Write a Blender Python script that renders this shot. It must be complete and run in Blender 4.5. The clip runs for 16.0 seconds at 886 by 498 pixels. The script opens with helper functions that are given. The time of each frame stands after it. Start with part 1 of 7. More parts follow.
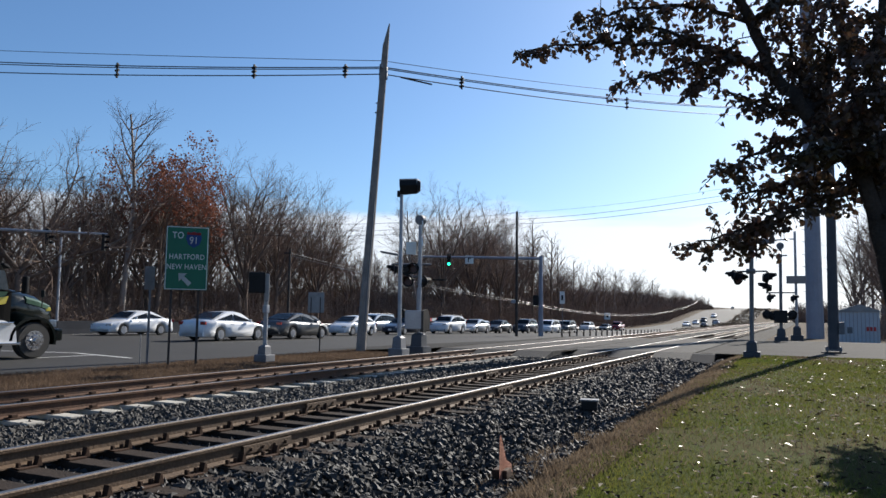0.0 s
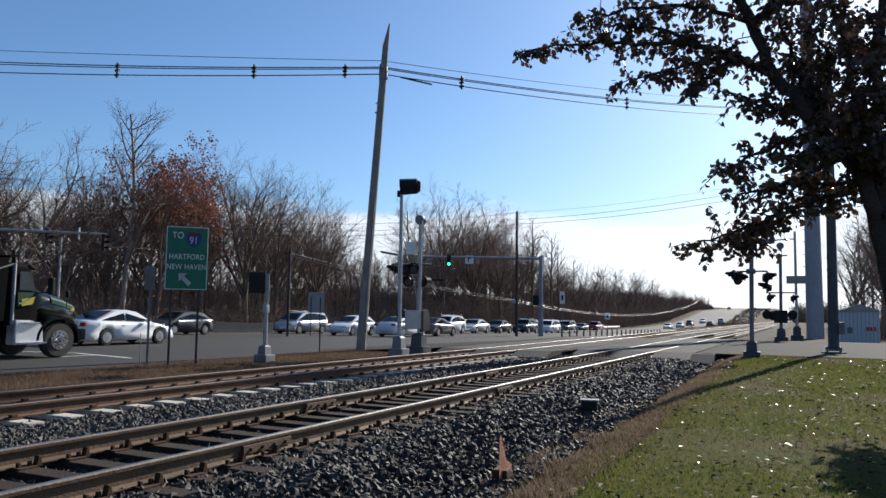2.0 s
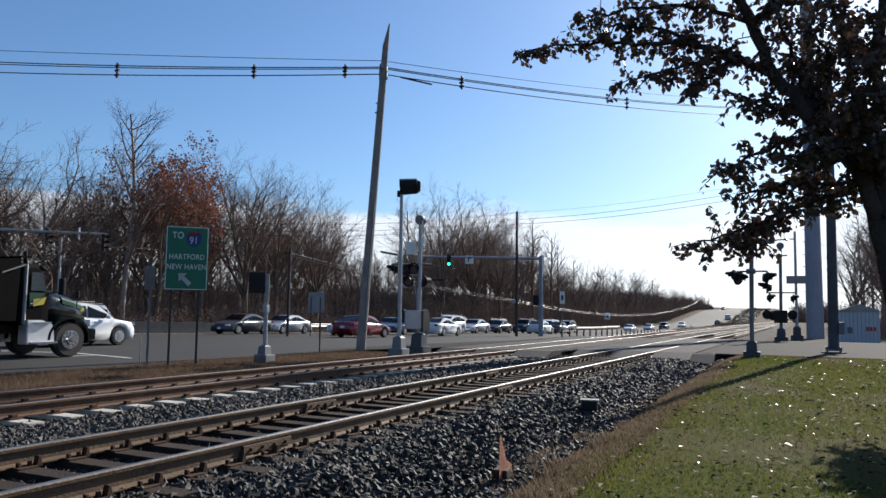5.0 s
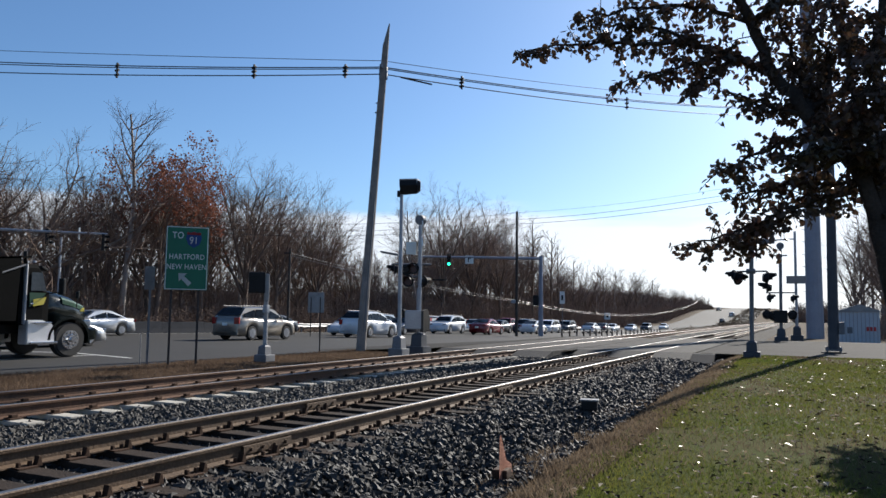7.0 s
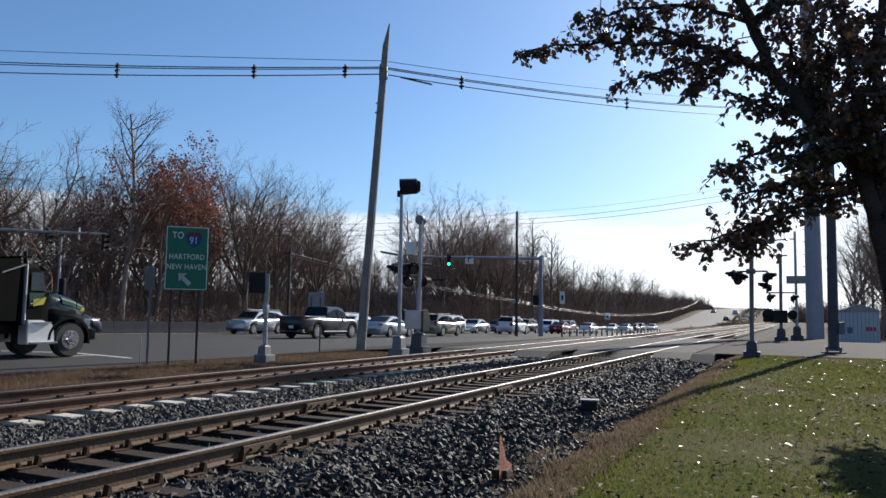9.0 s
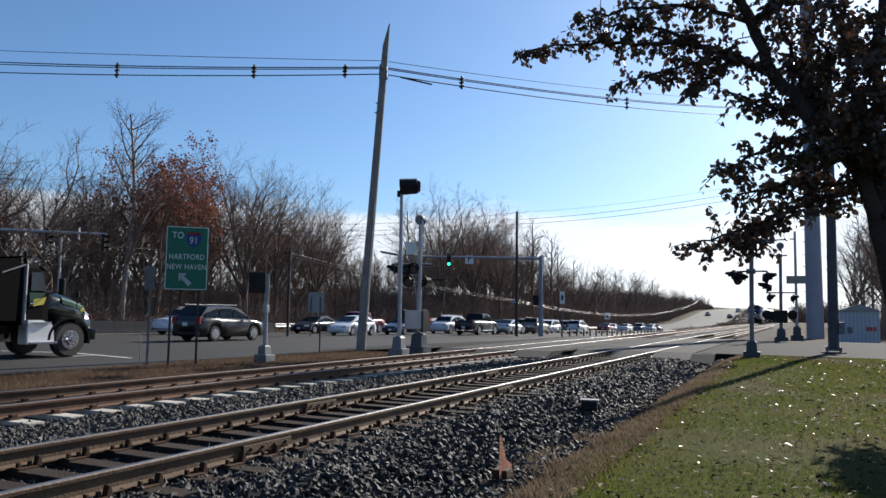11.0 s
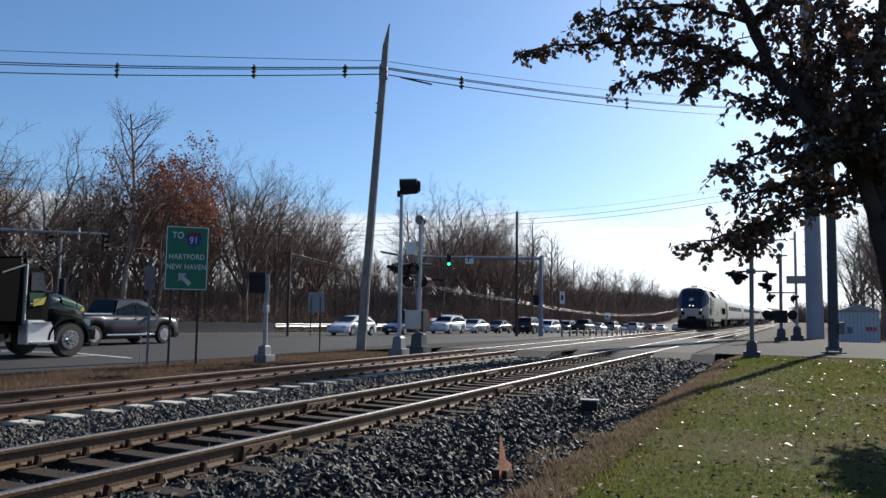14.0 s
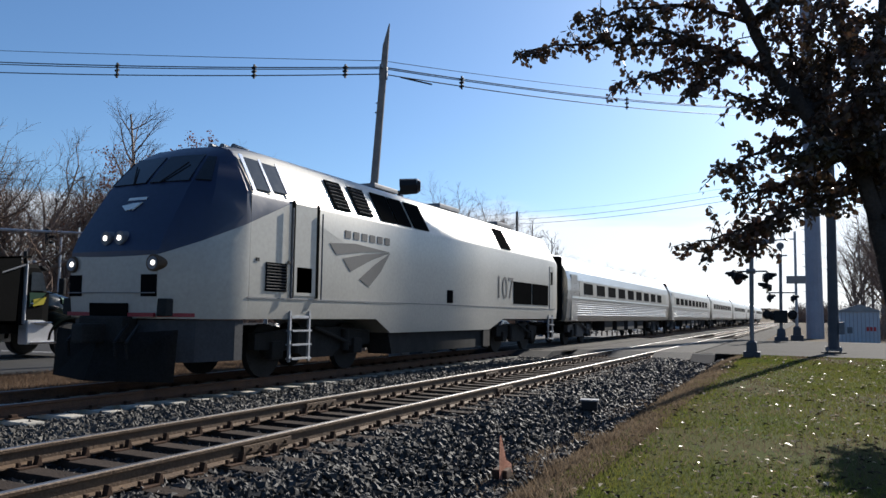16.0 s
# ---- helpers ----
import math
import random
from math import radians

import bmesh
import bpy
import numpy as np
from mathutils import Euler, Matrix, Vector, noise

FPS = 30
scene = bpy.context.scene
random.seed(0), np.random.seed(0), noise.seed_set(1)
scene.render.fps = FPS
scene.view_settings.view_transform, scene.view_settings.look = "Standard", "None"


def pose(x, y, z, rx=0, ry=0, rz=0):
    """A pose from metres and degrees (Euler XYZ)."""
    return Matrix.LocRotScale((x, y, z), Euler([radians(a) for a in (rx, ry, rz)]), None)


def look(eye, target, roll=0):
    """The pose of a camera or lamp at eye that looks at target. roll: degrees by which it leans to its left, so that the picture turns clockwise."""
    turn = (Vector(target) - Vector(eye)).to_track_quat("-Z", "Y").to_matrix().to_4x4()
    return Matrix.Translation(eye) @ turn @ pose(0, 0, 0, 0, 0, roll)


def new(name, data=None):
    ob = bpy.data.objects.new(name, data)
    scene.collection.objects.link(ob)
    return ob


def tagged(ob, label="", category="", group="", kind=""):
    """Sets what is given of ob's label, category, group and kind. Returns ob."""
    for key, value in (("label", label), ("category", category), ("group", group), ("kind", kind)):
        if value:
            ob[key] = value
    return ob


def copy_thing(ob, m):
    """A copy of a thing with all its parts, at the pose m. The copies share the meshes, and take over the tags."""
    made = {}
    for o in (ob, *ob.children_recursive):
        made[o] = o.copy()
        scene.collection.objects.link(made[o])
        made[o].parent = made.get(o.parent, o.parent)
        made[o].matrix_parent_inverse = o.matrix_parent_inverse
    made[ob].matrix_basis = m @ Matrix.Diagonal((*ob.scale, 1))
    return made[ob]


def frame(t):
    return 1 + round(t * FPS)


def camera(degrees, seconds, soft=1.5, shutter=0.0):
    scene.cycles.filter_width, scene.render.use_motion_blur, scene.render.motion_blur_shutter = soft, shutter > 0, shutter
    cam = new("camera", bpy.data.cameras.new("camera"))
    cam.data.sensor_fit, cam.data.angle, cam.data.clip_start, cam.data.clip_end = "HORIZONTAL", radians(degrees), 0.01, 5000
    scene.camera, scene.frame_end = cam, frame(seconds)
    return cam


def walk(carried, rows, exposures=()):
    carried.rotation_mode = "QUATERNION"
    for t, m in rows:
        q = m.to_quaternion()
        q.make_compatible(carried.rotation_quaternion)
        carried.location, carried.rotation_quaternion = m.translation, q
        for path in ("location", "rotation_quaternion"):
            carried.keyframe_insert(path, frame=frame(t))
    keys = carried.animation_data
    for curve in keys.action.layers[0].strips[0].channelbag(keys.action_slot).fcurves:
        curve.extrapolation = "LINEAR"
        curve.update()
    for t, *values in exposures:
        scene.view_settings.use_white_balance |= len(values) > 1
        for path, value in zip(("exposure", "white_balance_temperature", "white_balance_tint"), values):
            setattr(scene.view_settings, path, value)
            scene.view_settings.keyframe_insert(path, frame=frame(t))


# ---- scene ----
# ---------- camera: it stands still on a tripod ----------
cam = camera(61.29, 16.0)
EYE = Vector((0, 0, 1.2517))
AIM = Vector((-0.43315234, 0.89715159, 0.08659142))
CAM_POSE = look(EYE, EYE + AIM, 0.745)
walk(cam, [(0.0, CAM_POSE), (16.0, CAM_POSE)], exposures=[(0.0, 1.15, 6050, 10), (16.0, 1.15, 6050, 10)])

# ---------- world and sun: low autumn sun ahead, to the right of the tracks ----------
SUN_AZ, SUN_EL = radians(10.8), radians(29)
world = bpy.data.worlds.new("sky")
scene.world = world
world.use_nodes = True
wn = world.node_tree
sky = wn.nodes.new("ShaderNodeTexSky")
sky.sky_type = "NISHITA"
sky.sun_disc = False
sky.sun_elevation, sky.sun_rotation = SUN_EL, SUN_AZ
sky.air_density, sky.dust_density, sky.ozone_density = 1.0, 0.7, 5.0
wn.nodes["Background"].inputs["Strength"].default_value = 0.055
# clear blue above, a bank of thin bright cloud low over the horizon
tint = wn.nodes.new("ShaderNodeMix")
tint.data_type, tint.blend_type = "RGBA", "MULTIPLY"
tint.inputs["Factor"].default_value = 1.0
tint.inputs[7].default_value = (0.93, 1.0, 1.02, 1)
wn.links.new(sky.outputs["Color"], tint.inputs[6])
sky_at = wn.nodes.new("ShaderNodeTexCoord")
sky_axes = wn.nodes.new("ShaderNodeSeparateXYZ")
wn.links.new(sky_at.outputs["Generated"], sky_axes.inputs[0])
streaks = wn.nodes.new("ShaderNodeMapping")
streaks.inputs["Scale"].default_value = (3.0, 3.0, 26.0)
wn.links.new(sky_at.outputs["Generated"], streaks.inputs["Vector"])
wisps = wn.nodes.new("ShaderNodeTexNoise")
wisps.inputs["Scale"].default_value, wisps.inputs["Detail"].default_value = 1.6, 5
wn.links.new(streaks.outputs["Vector"], wisps.inputs["Vector"])
ragged = wn.nodes.new("ShaderNodeMath")
ragged.operation = "MULTIPLY_ADD"
ragged.inputs[1].default_value = -0.07
wn.links.new(wisps.outputs["Fac"], ragged.inputs[0])
wn.links.new(sky_axes.outputs["Z"], ragged.inputs[2])
bank = wn.nodes.new("ShaderNodeMapRange")
bank.interpolation_type = "SMOOTHSTEP"
bank.inputs["From Min"].default_value, bank.inputs["From Max"].default_value = 0.081, 0.112
bank.inputs["To Min"].default_value, bank.inputs["To Max"].default_value = 0.85, 0.0
wn.links.new(ragged.outputs[0], bank.inputs["Value"])
cloudy = wn.nodes.new("ShaderNodeMix")
cloudy.data_type = "RGBA"
sunward = wn.nodes.new("ShaderNodeVectorMath")
sunward.operation = "DOT_PRODUCT"
sunward.inputs[1].default_value = (math.sin(SUN_AZ), math.cos(SUN_AZ), 0)
wn.links.new(sky_at.outputs["Generated"], sunward.inputs[0])
bright = wn.nodes.new("ShaderNodeMapRange")
bright.inputs["From Min"].default_value = -1.0
bright.inputs["To Min"].default_value, bright.inputs["To Max"].default_value = 2.4, 9.2
wn.links.new(sunward.outputs["Value"], bright.inputs["Value"])
white = wn.nodes.new("ShaderNodeCombineColor")
for axis in ("Red", "Green", "Blue"):
    wn.links.new(bright.outputs["Result"], white.inputs[axis])
wn.links.new(white.outputs[0], cloudy.inputs[7])
wn.links.new(bank.outputs["Result"], cloudy.inputs["Factor"])
wn.links.new(tint.outputs[2], cloudy.inputs[6])
wn.links.new(cloudy.outputs[2], wn.nodes["Background"].inputs["Color"])
sun_to = Vector((math.sin(SUN_AZ) * math.cos(SUN_EL), math.cos(SUN_AZ) * math.cos(SUN_EL), math.sin(SUN_EL)))
sun = new("sun", bpy.data.lights.new("sun", "SUN"))
sun.data.energy, sun.data.angle, sun.data.color = 4.05, radians(0.5), (1.0, 0.90, 0.76)
sun.matrix_world = look(sun_to * 200, (0, 0, 0))


# ---------- materials ----------
def mat(name, a, b=None, rough=0.7, metal=0.0, scale=6.0, fine=60.0, bump=0.2, rand=0.0, coat=0.0, spec=0.5, mid=0.5, wide=0.16):
    """Two tones mixed by coarse and fine noise, with fine relief; rand: how far pieces differ in brightness."""
    m = bpy.data.materials.new(name)
    m.use_nodes = True
    n, l = m.node_tree.nodes, m.node_tree.links
    bs = n["Principled BSDF"]
    b = b or tuple(c * 0.7 for c in a)
    tc = n.new("ShaderNodeTexCoord")
    n1, n2 = n.new("ShaderNodeTexNoise"), n.new("ShaderNodeTexNoise")
    n1.inputs["Scale"].default_value, n1.inputs["Detail"].default_value = scale, 6
    n2.inputs["Scale"].default_value, n2.inputs["Detail"].default_value = fine, 4
    l.new(tc.outputs["Object"], n1.inputs["Vector"])
    l.new(tc.outputs["Object"], n2.inputs["Vector"])
    add = n.new("ShaderNodeMath")
    add.operation = "ADD"
    l.new(n1.outputs["Fac"], add.inputs[0])
    l.new(n2.outputs["Fac"], add.inputs[1])
    ramp = n.new("ShaderNodeMapRange")
    ramp.inputs["From Min"].default_value, ramp.inputs["From Max"].default_value = 2 * (mid - wide), 2 * (mid + wide)
    l.new(add.outputs[0], ramp.inputs["Value"])
    mix = n.new("ShaderNodeMix")
    mix.data_type = "RGBA"
    mix.inputs[6].default_value, mix.inputs[7].default_value = (*a, 1), (*b, 1)
    l.new(ramp.outputs["Result"], mix.inputs["Factor"])
    out = mix.outputs[2]
    if rand:
        oi, geo = n.new("ShaderNodeObjectInfo"), n.new("ShaderNodeNewGeometry")
        s = n.new("ShaderNodeMath")
        s.operation = "ADD"
        l.new(oi.outputs["Random"], s.inputs[0])
        l.new(geo.outputs["Random Per Island"], s.inputs[1])
        mr = n.new("ShaderNodeMapRange")
        mr.inputs["From Max"].default_value = 2.0
        mr.inputs["To Min"].default_value, mr.inputs["To Max"].default_value = 1 - rand, 1 + rand
        l.new(s.outputs[0], mr.inputs["Value"])
        hsv = n.new("ShaderNodeHueSaturation")
        l.new(mr.outputs["Result"], hsv.inputs["Value"])
        l.new(out, hsv.inputs["Color"])
        out = hsv.outputs["Color"]
    l.new(out, bs.inputs["Base Color"])
    bs.inputs["Metallic"].default_value = metal
    bs.inputs["Specular IOR Level"].default_value = spec
    bs.inputs["Coat Weight"].default_value = coat
    bs.inputs["Coat Roughness"].default_value = 0.08
    rr = n.new("ShaderNodeMapRange")
    rr.inputs["To Min"].default_value, rr.inputs["To Max"].default_value = max(0.02, rough - 0.08), min(1, rough + 0.08)
    l.new(n2.outputs["Fac"], rr.inputs["Value"])
    l.new(rr.outputs["Result"], bs.inputs["Roughness"])
    if bump:
        bp = n.new("ShaderNodeBump")
        bp.inputs["Strength"].default_value, bp.inputs["Distance"].default_value = bump, 0.02
        l.new(n2.outputs["Fac"], bp.inputs["Height"])
        l.new(bp.outputs["Normal"], bs.inputs["Normal"])
    return m


def leafy(m, share=0.5):
    """Lets light through the blades or leaves of a material."""
    n, l = m.node_tree.nodes, m.node_tree.links
    bs = n["Principled BSDF"]
    tr, mx = n.new("ShaderNodeBsdfTranslucent"), n.new("ShaderNodeMixShader")
    src = bs.inputs["Base Color"].links[0].from_socket
    l.new(src, tr.inputs["Color"])
    mx.inputs[0].default_value = share
    l.new(bs.outputs[0], mx.inputs[1])
    l.new(tr.outputs[0], mx.inputs[2])
    l.new(mx.outputs[0], n["Material Output"].inputs["Surface"])
    return m


def glow(name, color, strength):
    m = bpy.data.materials.new(name)
    m.use_nodes = True
    bs = m.node_tree.nodes["Principled BSDF"]
    bs.inputs["Base Color"].default_value = (*color, 1)
    bs.inputs["Emission Color"].default_value = (*color, 1)
    bs.inputs["Emission Strength"].default_value = strength
    return m


M_SOIL = mat("dry_verge", (0.10, 0.073, 0.045), (0.045, 0.033, 0.023), 0.95, scale=1.2, fine=25, spec=0.05, bump=0.6)
M_WOODS = mat("leaf_litter", (0.10, 0.072, 0.054), (0.05, 0.037, 0.029), 0.95, scale=0.6, fine=12, spec=0.03, bump=0.6)
M_LAWN = mat("lawn_soil", (0.042, 0.062, 0.012), (0.068, 0.056, 0.022), 0.95, scale=0.9, fine=30, spec=0.02, bump=0.5)
M_BED = mat("ballast_bed", (0.026, 0.025, 0.024), (0.012, 0.0115, 0.011), 0.95, scale=4, fine=45, spec=0.1, bump=0.8)
M_STONE = mat("ballast_stone", (0.04, 0.037, 0.034), (0.018, 0.017, 0.016), 0.7, scale=3, fine=30, spec=0.3, bump=0.3, rand=0.7)
M_STONE_PALE = mat("pale_ballast_stone", (0.062, 0.057, 0.05), (0.031, 0.029, 0.026), 0.72, scale=3, fine=30, spec=0.3, bump=0.3, rand=0.6)
M_ASPHALT = mat("asphalt", (0.038, 0.0375, 0.037), (0.026, 0.0255, 0.025), 0.8, scale=0.35, fine=40, spec=0.18, bump=0.25)
M_STREET = mat("worn_pale_asphalt", (0.042, 0.04, 0.037), (0.026, 0.025, 0.0235), 0.92, scale=0.5, fine=30, spec=0.06, bump=0.25)
M_CONC = mat("concrete", (0.085, 0.08, 0.073), (0.046, 0.043, 0.04), 0.9, scale=2.5, fine=50, spec=0.08, bump=0.3)
M_PAINT = mat("road_paint", (0.72, 0.72, 0.7), (0.42, 0.42, 0.4), 0.6, scale=3, fine=40, spec=0.2, bump=0.1)
M_RAIL = mat("rusty_rail", (0.11, 0.068, 0.036), (0.055, 0.033, 0.019), 0.7, 0.2, scale=3, fine=40, bump=0.35)
M_RAIL_RED = mat("red_rusty_rail", (0.125, 0.062, 0.032), (0.06, 0.031, 0.018), 0.75, 0.2, scale=3, fine=40, bump=0.35)
M_SHINE = mat("worn_rail_head", (0.26, 0.25, 0.24), (0.15, 0.14, 0.13), 0.42, 0.9, scale=2, fine=60, bump=0.05)
M_TIE = mat("creosoted_tie", (0.045, 0.032, 0.024), (0.02, 0.015, 0.012), 0.9, scale=3, fine=40, spec=0.15, bump=0.6, rand=0.35)
M_CTIE = mat("concrete_tie", (0.46, 0.43, 0.37), (0.3, 0.28, 0.24), 0.85, scale=4, fine=40, spec=0.2, bump=0.3, rand=0.15)
M_SPIKE = mat("rusted_spike", (0.08, 0.045, 0.028), (0.035, 0.022, 0.015), 0.8, 0.3, scale=8, fine=60, spec=0.2)
M_RUBBER = mat("rubber_panel", (0.03, 0.03, 0.032), (0.018, 0.018, 0.018), 0.8, scale=4, fine=60, spec=0.15)
M_GRASS = leafy(mat("grass_blade", (0.060, 0.088, 0.012), (0.118, 0.106, 0.028), 0.6, scale=0.7, fine=9, bump=0, rand=0.6))
M_STRAW = leafy(mat("dry_grass_blade", (0.225, 0.172, 0.118), (0.105, 0.077, 0.052), 0.8, scale=0.9, fine=9, spec=0.1, bump=0, rand=0.35), 0.4)
M_VERGE = leafy(mat("brown_dead_grass", (0.185, 0.13, 0.088), (0.08, 0.054, 0.037), 0.85, scale=0.8, fine=9, spec=0.05, bump=0, rand=0.4), 0.3)
# dry leaves, toned paler so that the colour carries their sun glint
M_FALLEN = leafy(mat("fallen_leaf", (0.55, 0.47, 0.35), (0.26, 0.17, 0.09), 0.45, scale=2, fine=9, bump=0, rand=0.5), 0.35)
M_BARK = mat("grey_bark", (0.19, 0.15, 0.122), (0.095, 0.076, 0.064), 0.95, scale=2, fine=25, spec=0.05, bump=0.8, rand=0.25)
M_TWIG = mat("bare_twigs", (0.25, 0.185, 0.145), (0.13, 0.096, 0.077), 0.95, scale=1, fine=12, spec=0.03, bump=0, rand=0.35)
M_PALEBARK = mat("pale_bark", (0.3, 0.26, 0.22), (0.16, 0.13, 0.11), 0.9, scale=2, fine=20, bump=0.5, rand=0.2)
M_RUSSET = leafy(mat("russet_leaves", (0.26, 0.098, 0.058), (0.13, 0.052, 0.033), 0.8, scale=1, fine=8, bump=0, rand=0.4), 0.35)
M_DARKBARK = mat("dark_bark", (0.06, 0.048, 0.04), (0.028, 0.023, 0.02), 0.95, scale=4, fine=30, spec=0.1, bump=1.0)
M_LEAF = leafy(mat("dull_green_leaf", (0.045, 0.042, 0.022), (0.085, 0.042, 0.03), 0.5, scale=1.6, fine=7, bump=0, rand=0.5), 0.2)
M_WOODPOLE = mat("weathered_pole", (0.30, 0.275, 0.25), (0.17, 0.155, 0.14), 0.9, scale=3, fine=35, spec=0.15, bump=0.6)
M_DARKPOLE = mat("tarred_pole", (0.07, 0.058, 0.05), (0.035, 0.03, 0.027), 0.9, scale=3, fine=35, bump=0.5)
M_STEEL = mat("galvanised_steel", (0.42, 0.43, 0.45), (0.28, 0.29, 0.31), 0.5, 0.55, scale=2, fine=30, bump=0.1)
M_STEELDK = mat("weathered_steel", (0.2, 0.205, 0.215), (0.12, 0.122, 0.13), 0.6, 0.4, scale=2, fine=30, bump=0.1)
M_MONO = mat("blue_grey_steel", (0.30, 0.32, 0.37), (0.22, 0.235, 0.28), 0.6, 0.3, scale=1, fine=20, bump=0.1)
M_SILVER = mat("silver_paint", (0.4, 0.4, 0.4), (0.26, 0.26, 0.26), 0.55, 0.3, scale=3, fine=30, bump=0.1)
M_BLACK = mat("black_paint", (0.018, 0.018, 0.019), (0.01, 0.01, 0.01), 0.5, scale=4, fine=40, spec=0.2, bump=0.1)
M_WIRE = mat("cable_black", (0.03, 0.03, 0.035), (0.02, 0.02, 0.022), 0.6, scale=4, fine=20, bump=0)
M_PALEWIRE = mat("bright_cable", (0.3, 0.29, 0.28), (0.2, 0.19, 0.18), 0.5, 0.5, scale=4, fine=20, bump=0)
M_SIGNGREEN = mat("sign_green", (0.0, 0.135, 0.07), (0.0, 0.11, 0.058), 0.45, scale=2, fine=30, bump=0.05)
M_SIGNWHITE = mat("sign_white", (0.72, 0.76, 0.74), (0.6, 0.64, 0.62), 0.5, scale=3, fine=30, bump=0.05)
M_SIGNBLUE = mat("sign_blue", (0.03, 0.10, 0.38), (0.025, 0.08, 0.3), 0.45, scale=3, fine=30, bump=0.05)
M_SIGNRED = mat("sign_red", (0.5, 0.04, 0.04), (0.38, 0.03, 0.03), 0.5, scale=3, fine=30, bump=0.05)
M_SIGNGREY = mat("sign_back", (0.3, 0.3, 0.3), (0.2, 0.2, 0.2), 0.5, 0.5, scale=3, fine=30, bump=0.05)
M_GLASS = mat("dark_glass", (0.012, 0.014, 0.017), (0.018, 0.021, 0.025), 0.07, scale=2, fine=10, bump=0, spec=0.45)
M_TYRE = mat("tyre_rubber", (0.02, 0.02, 0.02), (0.032, 0.03, 0.028), 0.85, scale=6, fine=50, bump=0.2)
M_RIM = mat("alloy_rim", (0.55, 0.55, 0.56), (0.36, 0.36, 0.37), 0.32, 0.8, scale=6, fine=40, bump=0.05)
M_CHROME = mat("chrome", (0.75, 0.75, 0.76), (0.6, 0.6, 0.62), 0.16, 1.0, scale=5, fine=30, bump=0.03)
M_LAMPGLASS = mat("clear_lamp", (0.62, 0.64, 0.66), (0.4, 0.42, 0.44), 0.12, 0.4, scale=8, fine=30, bump=0.05)
M_TAIL = mat("red_lamp", (0.28, 0.015, 0.015), (0.18, 0.01, 0.01), 0.2, scale=8, fine=30, bump=0.03)
M_UNDER = mat("dark_underbody", (0.016, 0.016, 0.016), (0.028, 0.025, 0.022), 0.85, scale=5, fine=30, spec=0.15)
M_VOID = mat("dark_void", (0.006, 0.006, 0.006), (0.009, 0.009, 0.009), 0.95, scale=4, fine=30, spec=0.0, bump=0)
M_POLEDK = mat("dark_grey_pole", (0.085, 0.09, 0.1), (0.055, 0.058, 0.066), 0.65, scale=2, fine=30, spec=0.2, bump=0.1)
M_DARKLEAF = mat("dark_fallen_leaf", (0.05, 0.03, 0.018), (0.025, 0.016, 0.01), 0.8, scale=3, fine=20, spec=0.1, bump=0, rand=0.4)
M_BARRIER = mat("dark_barrier", (0.03, 0.033, 0.04), (0.02, 0.022, 0.027), 0.85, scale=1, fine=20, spec=0.08, bump=0.3)
M_GREENLIT = glow("green_signal_light", (0.05, 1.0, 0.45), 2.2)
M_HEADLIT = glow("lit_headlight", (1.0, 0.9, 0.75), 1.6)
M_AMBER = mat("red_lens", (0.05, 0.008, 0.008), (0.03, 0.005, 0.005), 0.3, scale=8, fine=30, bump=0.02)


# ---------- mesh helpers ----------
def part(name, bm, material, parent=None, label="", smooth=False):
    me = bpy.data.meshes.new(name)
    bm.normal_update()
    bm.to_mesh(me)
    bm.free()
    for m in material if isinstance(material, (list, tuple)) else (material,):
        me.materials.append(m)
    if smooth:
        me.shade_smooth()
    ob = new(name, me)
    if parent:
        ob.parent = parent
    return tagged(ob, label)


def thing(name, m, label, category, group="", kind=""):
    ob = new(name)
    ob.empty_display_size = 0.2
    ob.matrix_basis = m
    return tagged(ob, label, category, group, kind)


def mesh_from(name, verts, faces, material, parent=None, smooth=False):
    me = bpy.data.meshes.new(name)
    me.from_pydata(verts, [], faces)
    me.materials.append(material)
    if smooth:
        me.shade_smooth()
    me.update()
    ob = new(name, me)
    if parent:
        ob.parent = parent
    return ob


def B():
    return bmesh.new()


def box(bm, c, s, rz=0.0, bevel=0.0, rx=0.0, ry=0.0):
    m = Matrix.LocRotScale(c, Euler((radians(rx), radians(ry), radians(rz))), s)
    r = bmesh.ops.create_cube(bm, size=1, matrix=m)
    if bevel:
        es = {e for v in r["verts"] for e in v.link_edges}
        bmesh.ops.bevel(bm, geom=list(es), offset=bevel, segments=2, affect="EDGES", profile=0.7)
    return bm


def tube(bm, p0, p1, r0, r1=None, seg=10, caps=True):
    p0, p1 = Vector(p0), Vector(p1)
    r1 = r0 if r1 is None else r1
    d = p1 - p0
    q = d.to_track_quat("Z", "Y").to_matrix()
    ra, rb = [], []
    for i in range(seg):
        a = 2 * math.pi * i / seg
        o = q @ Vector((math.cos(a), math.sin(a), 0))
        ra.append(bm.verts.new(p0 + o * r0))
        rb.append(bm.verts.new(p1 + o * r1))
    for i in range(seg):
        j = (i + 1) % seg
        bm.faces.new((ra[i], ra[j], rb[j], rb[i]))
    if caps:
        bm.faces.new(ra[::-1])
        bm.faces.new(rb)
    return bm


def extrude_xz(bm, prof, y0, y1):
    """A closed profile of (x, z) drawn out along y."""
    a = [bm.verts.new((x, y0, z)) for x, z in prof]
    b = [bm.verts.new((x, y1, z)) for x, z in prof]
    k = len(prof)
    for i in range(k):
        j = (i + 1) % k
        bm.faces.new((a[i], b[i], b[j], a[j]))
    bm.faces.new(a)
    bm.faces.new(b[::-1])
    return bm


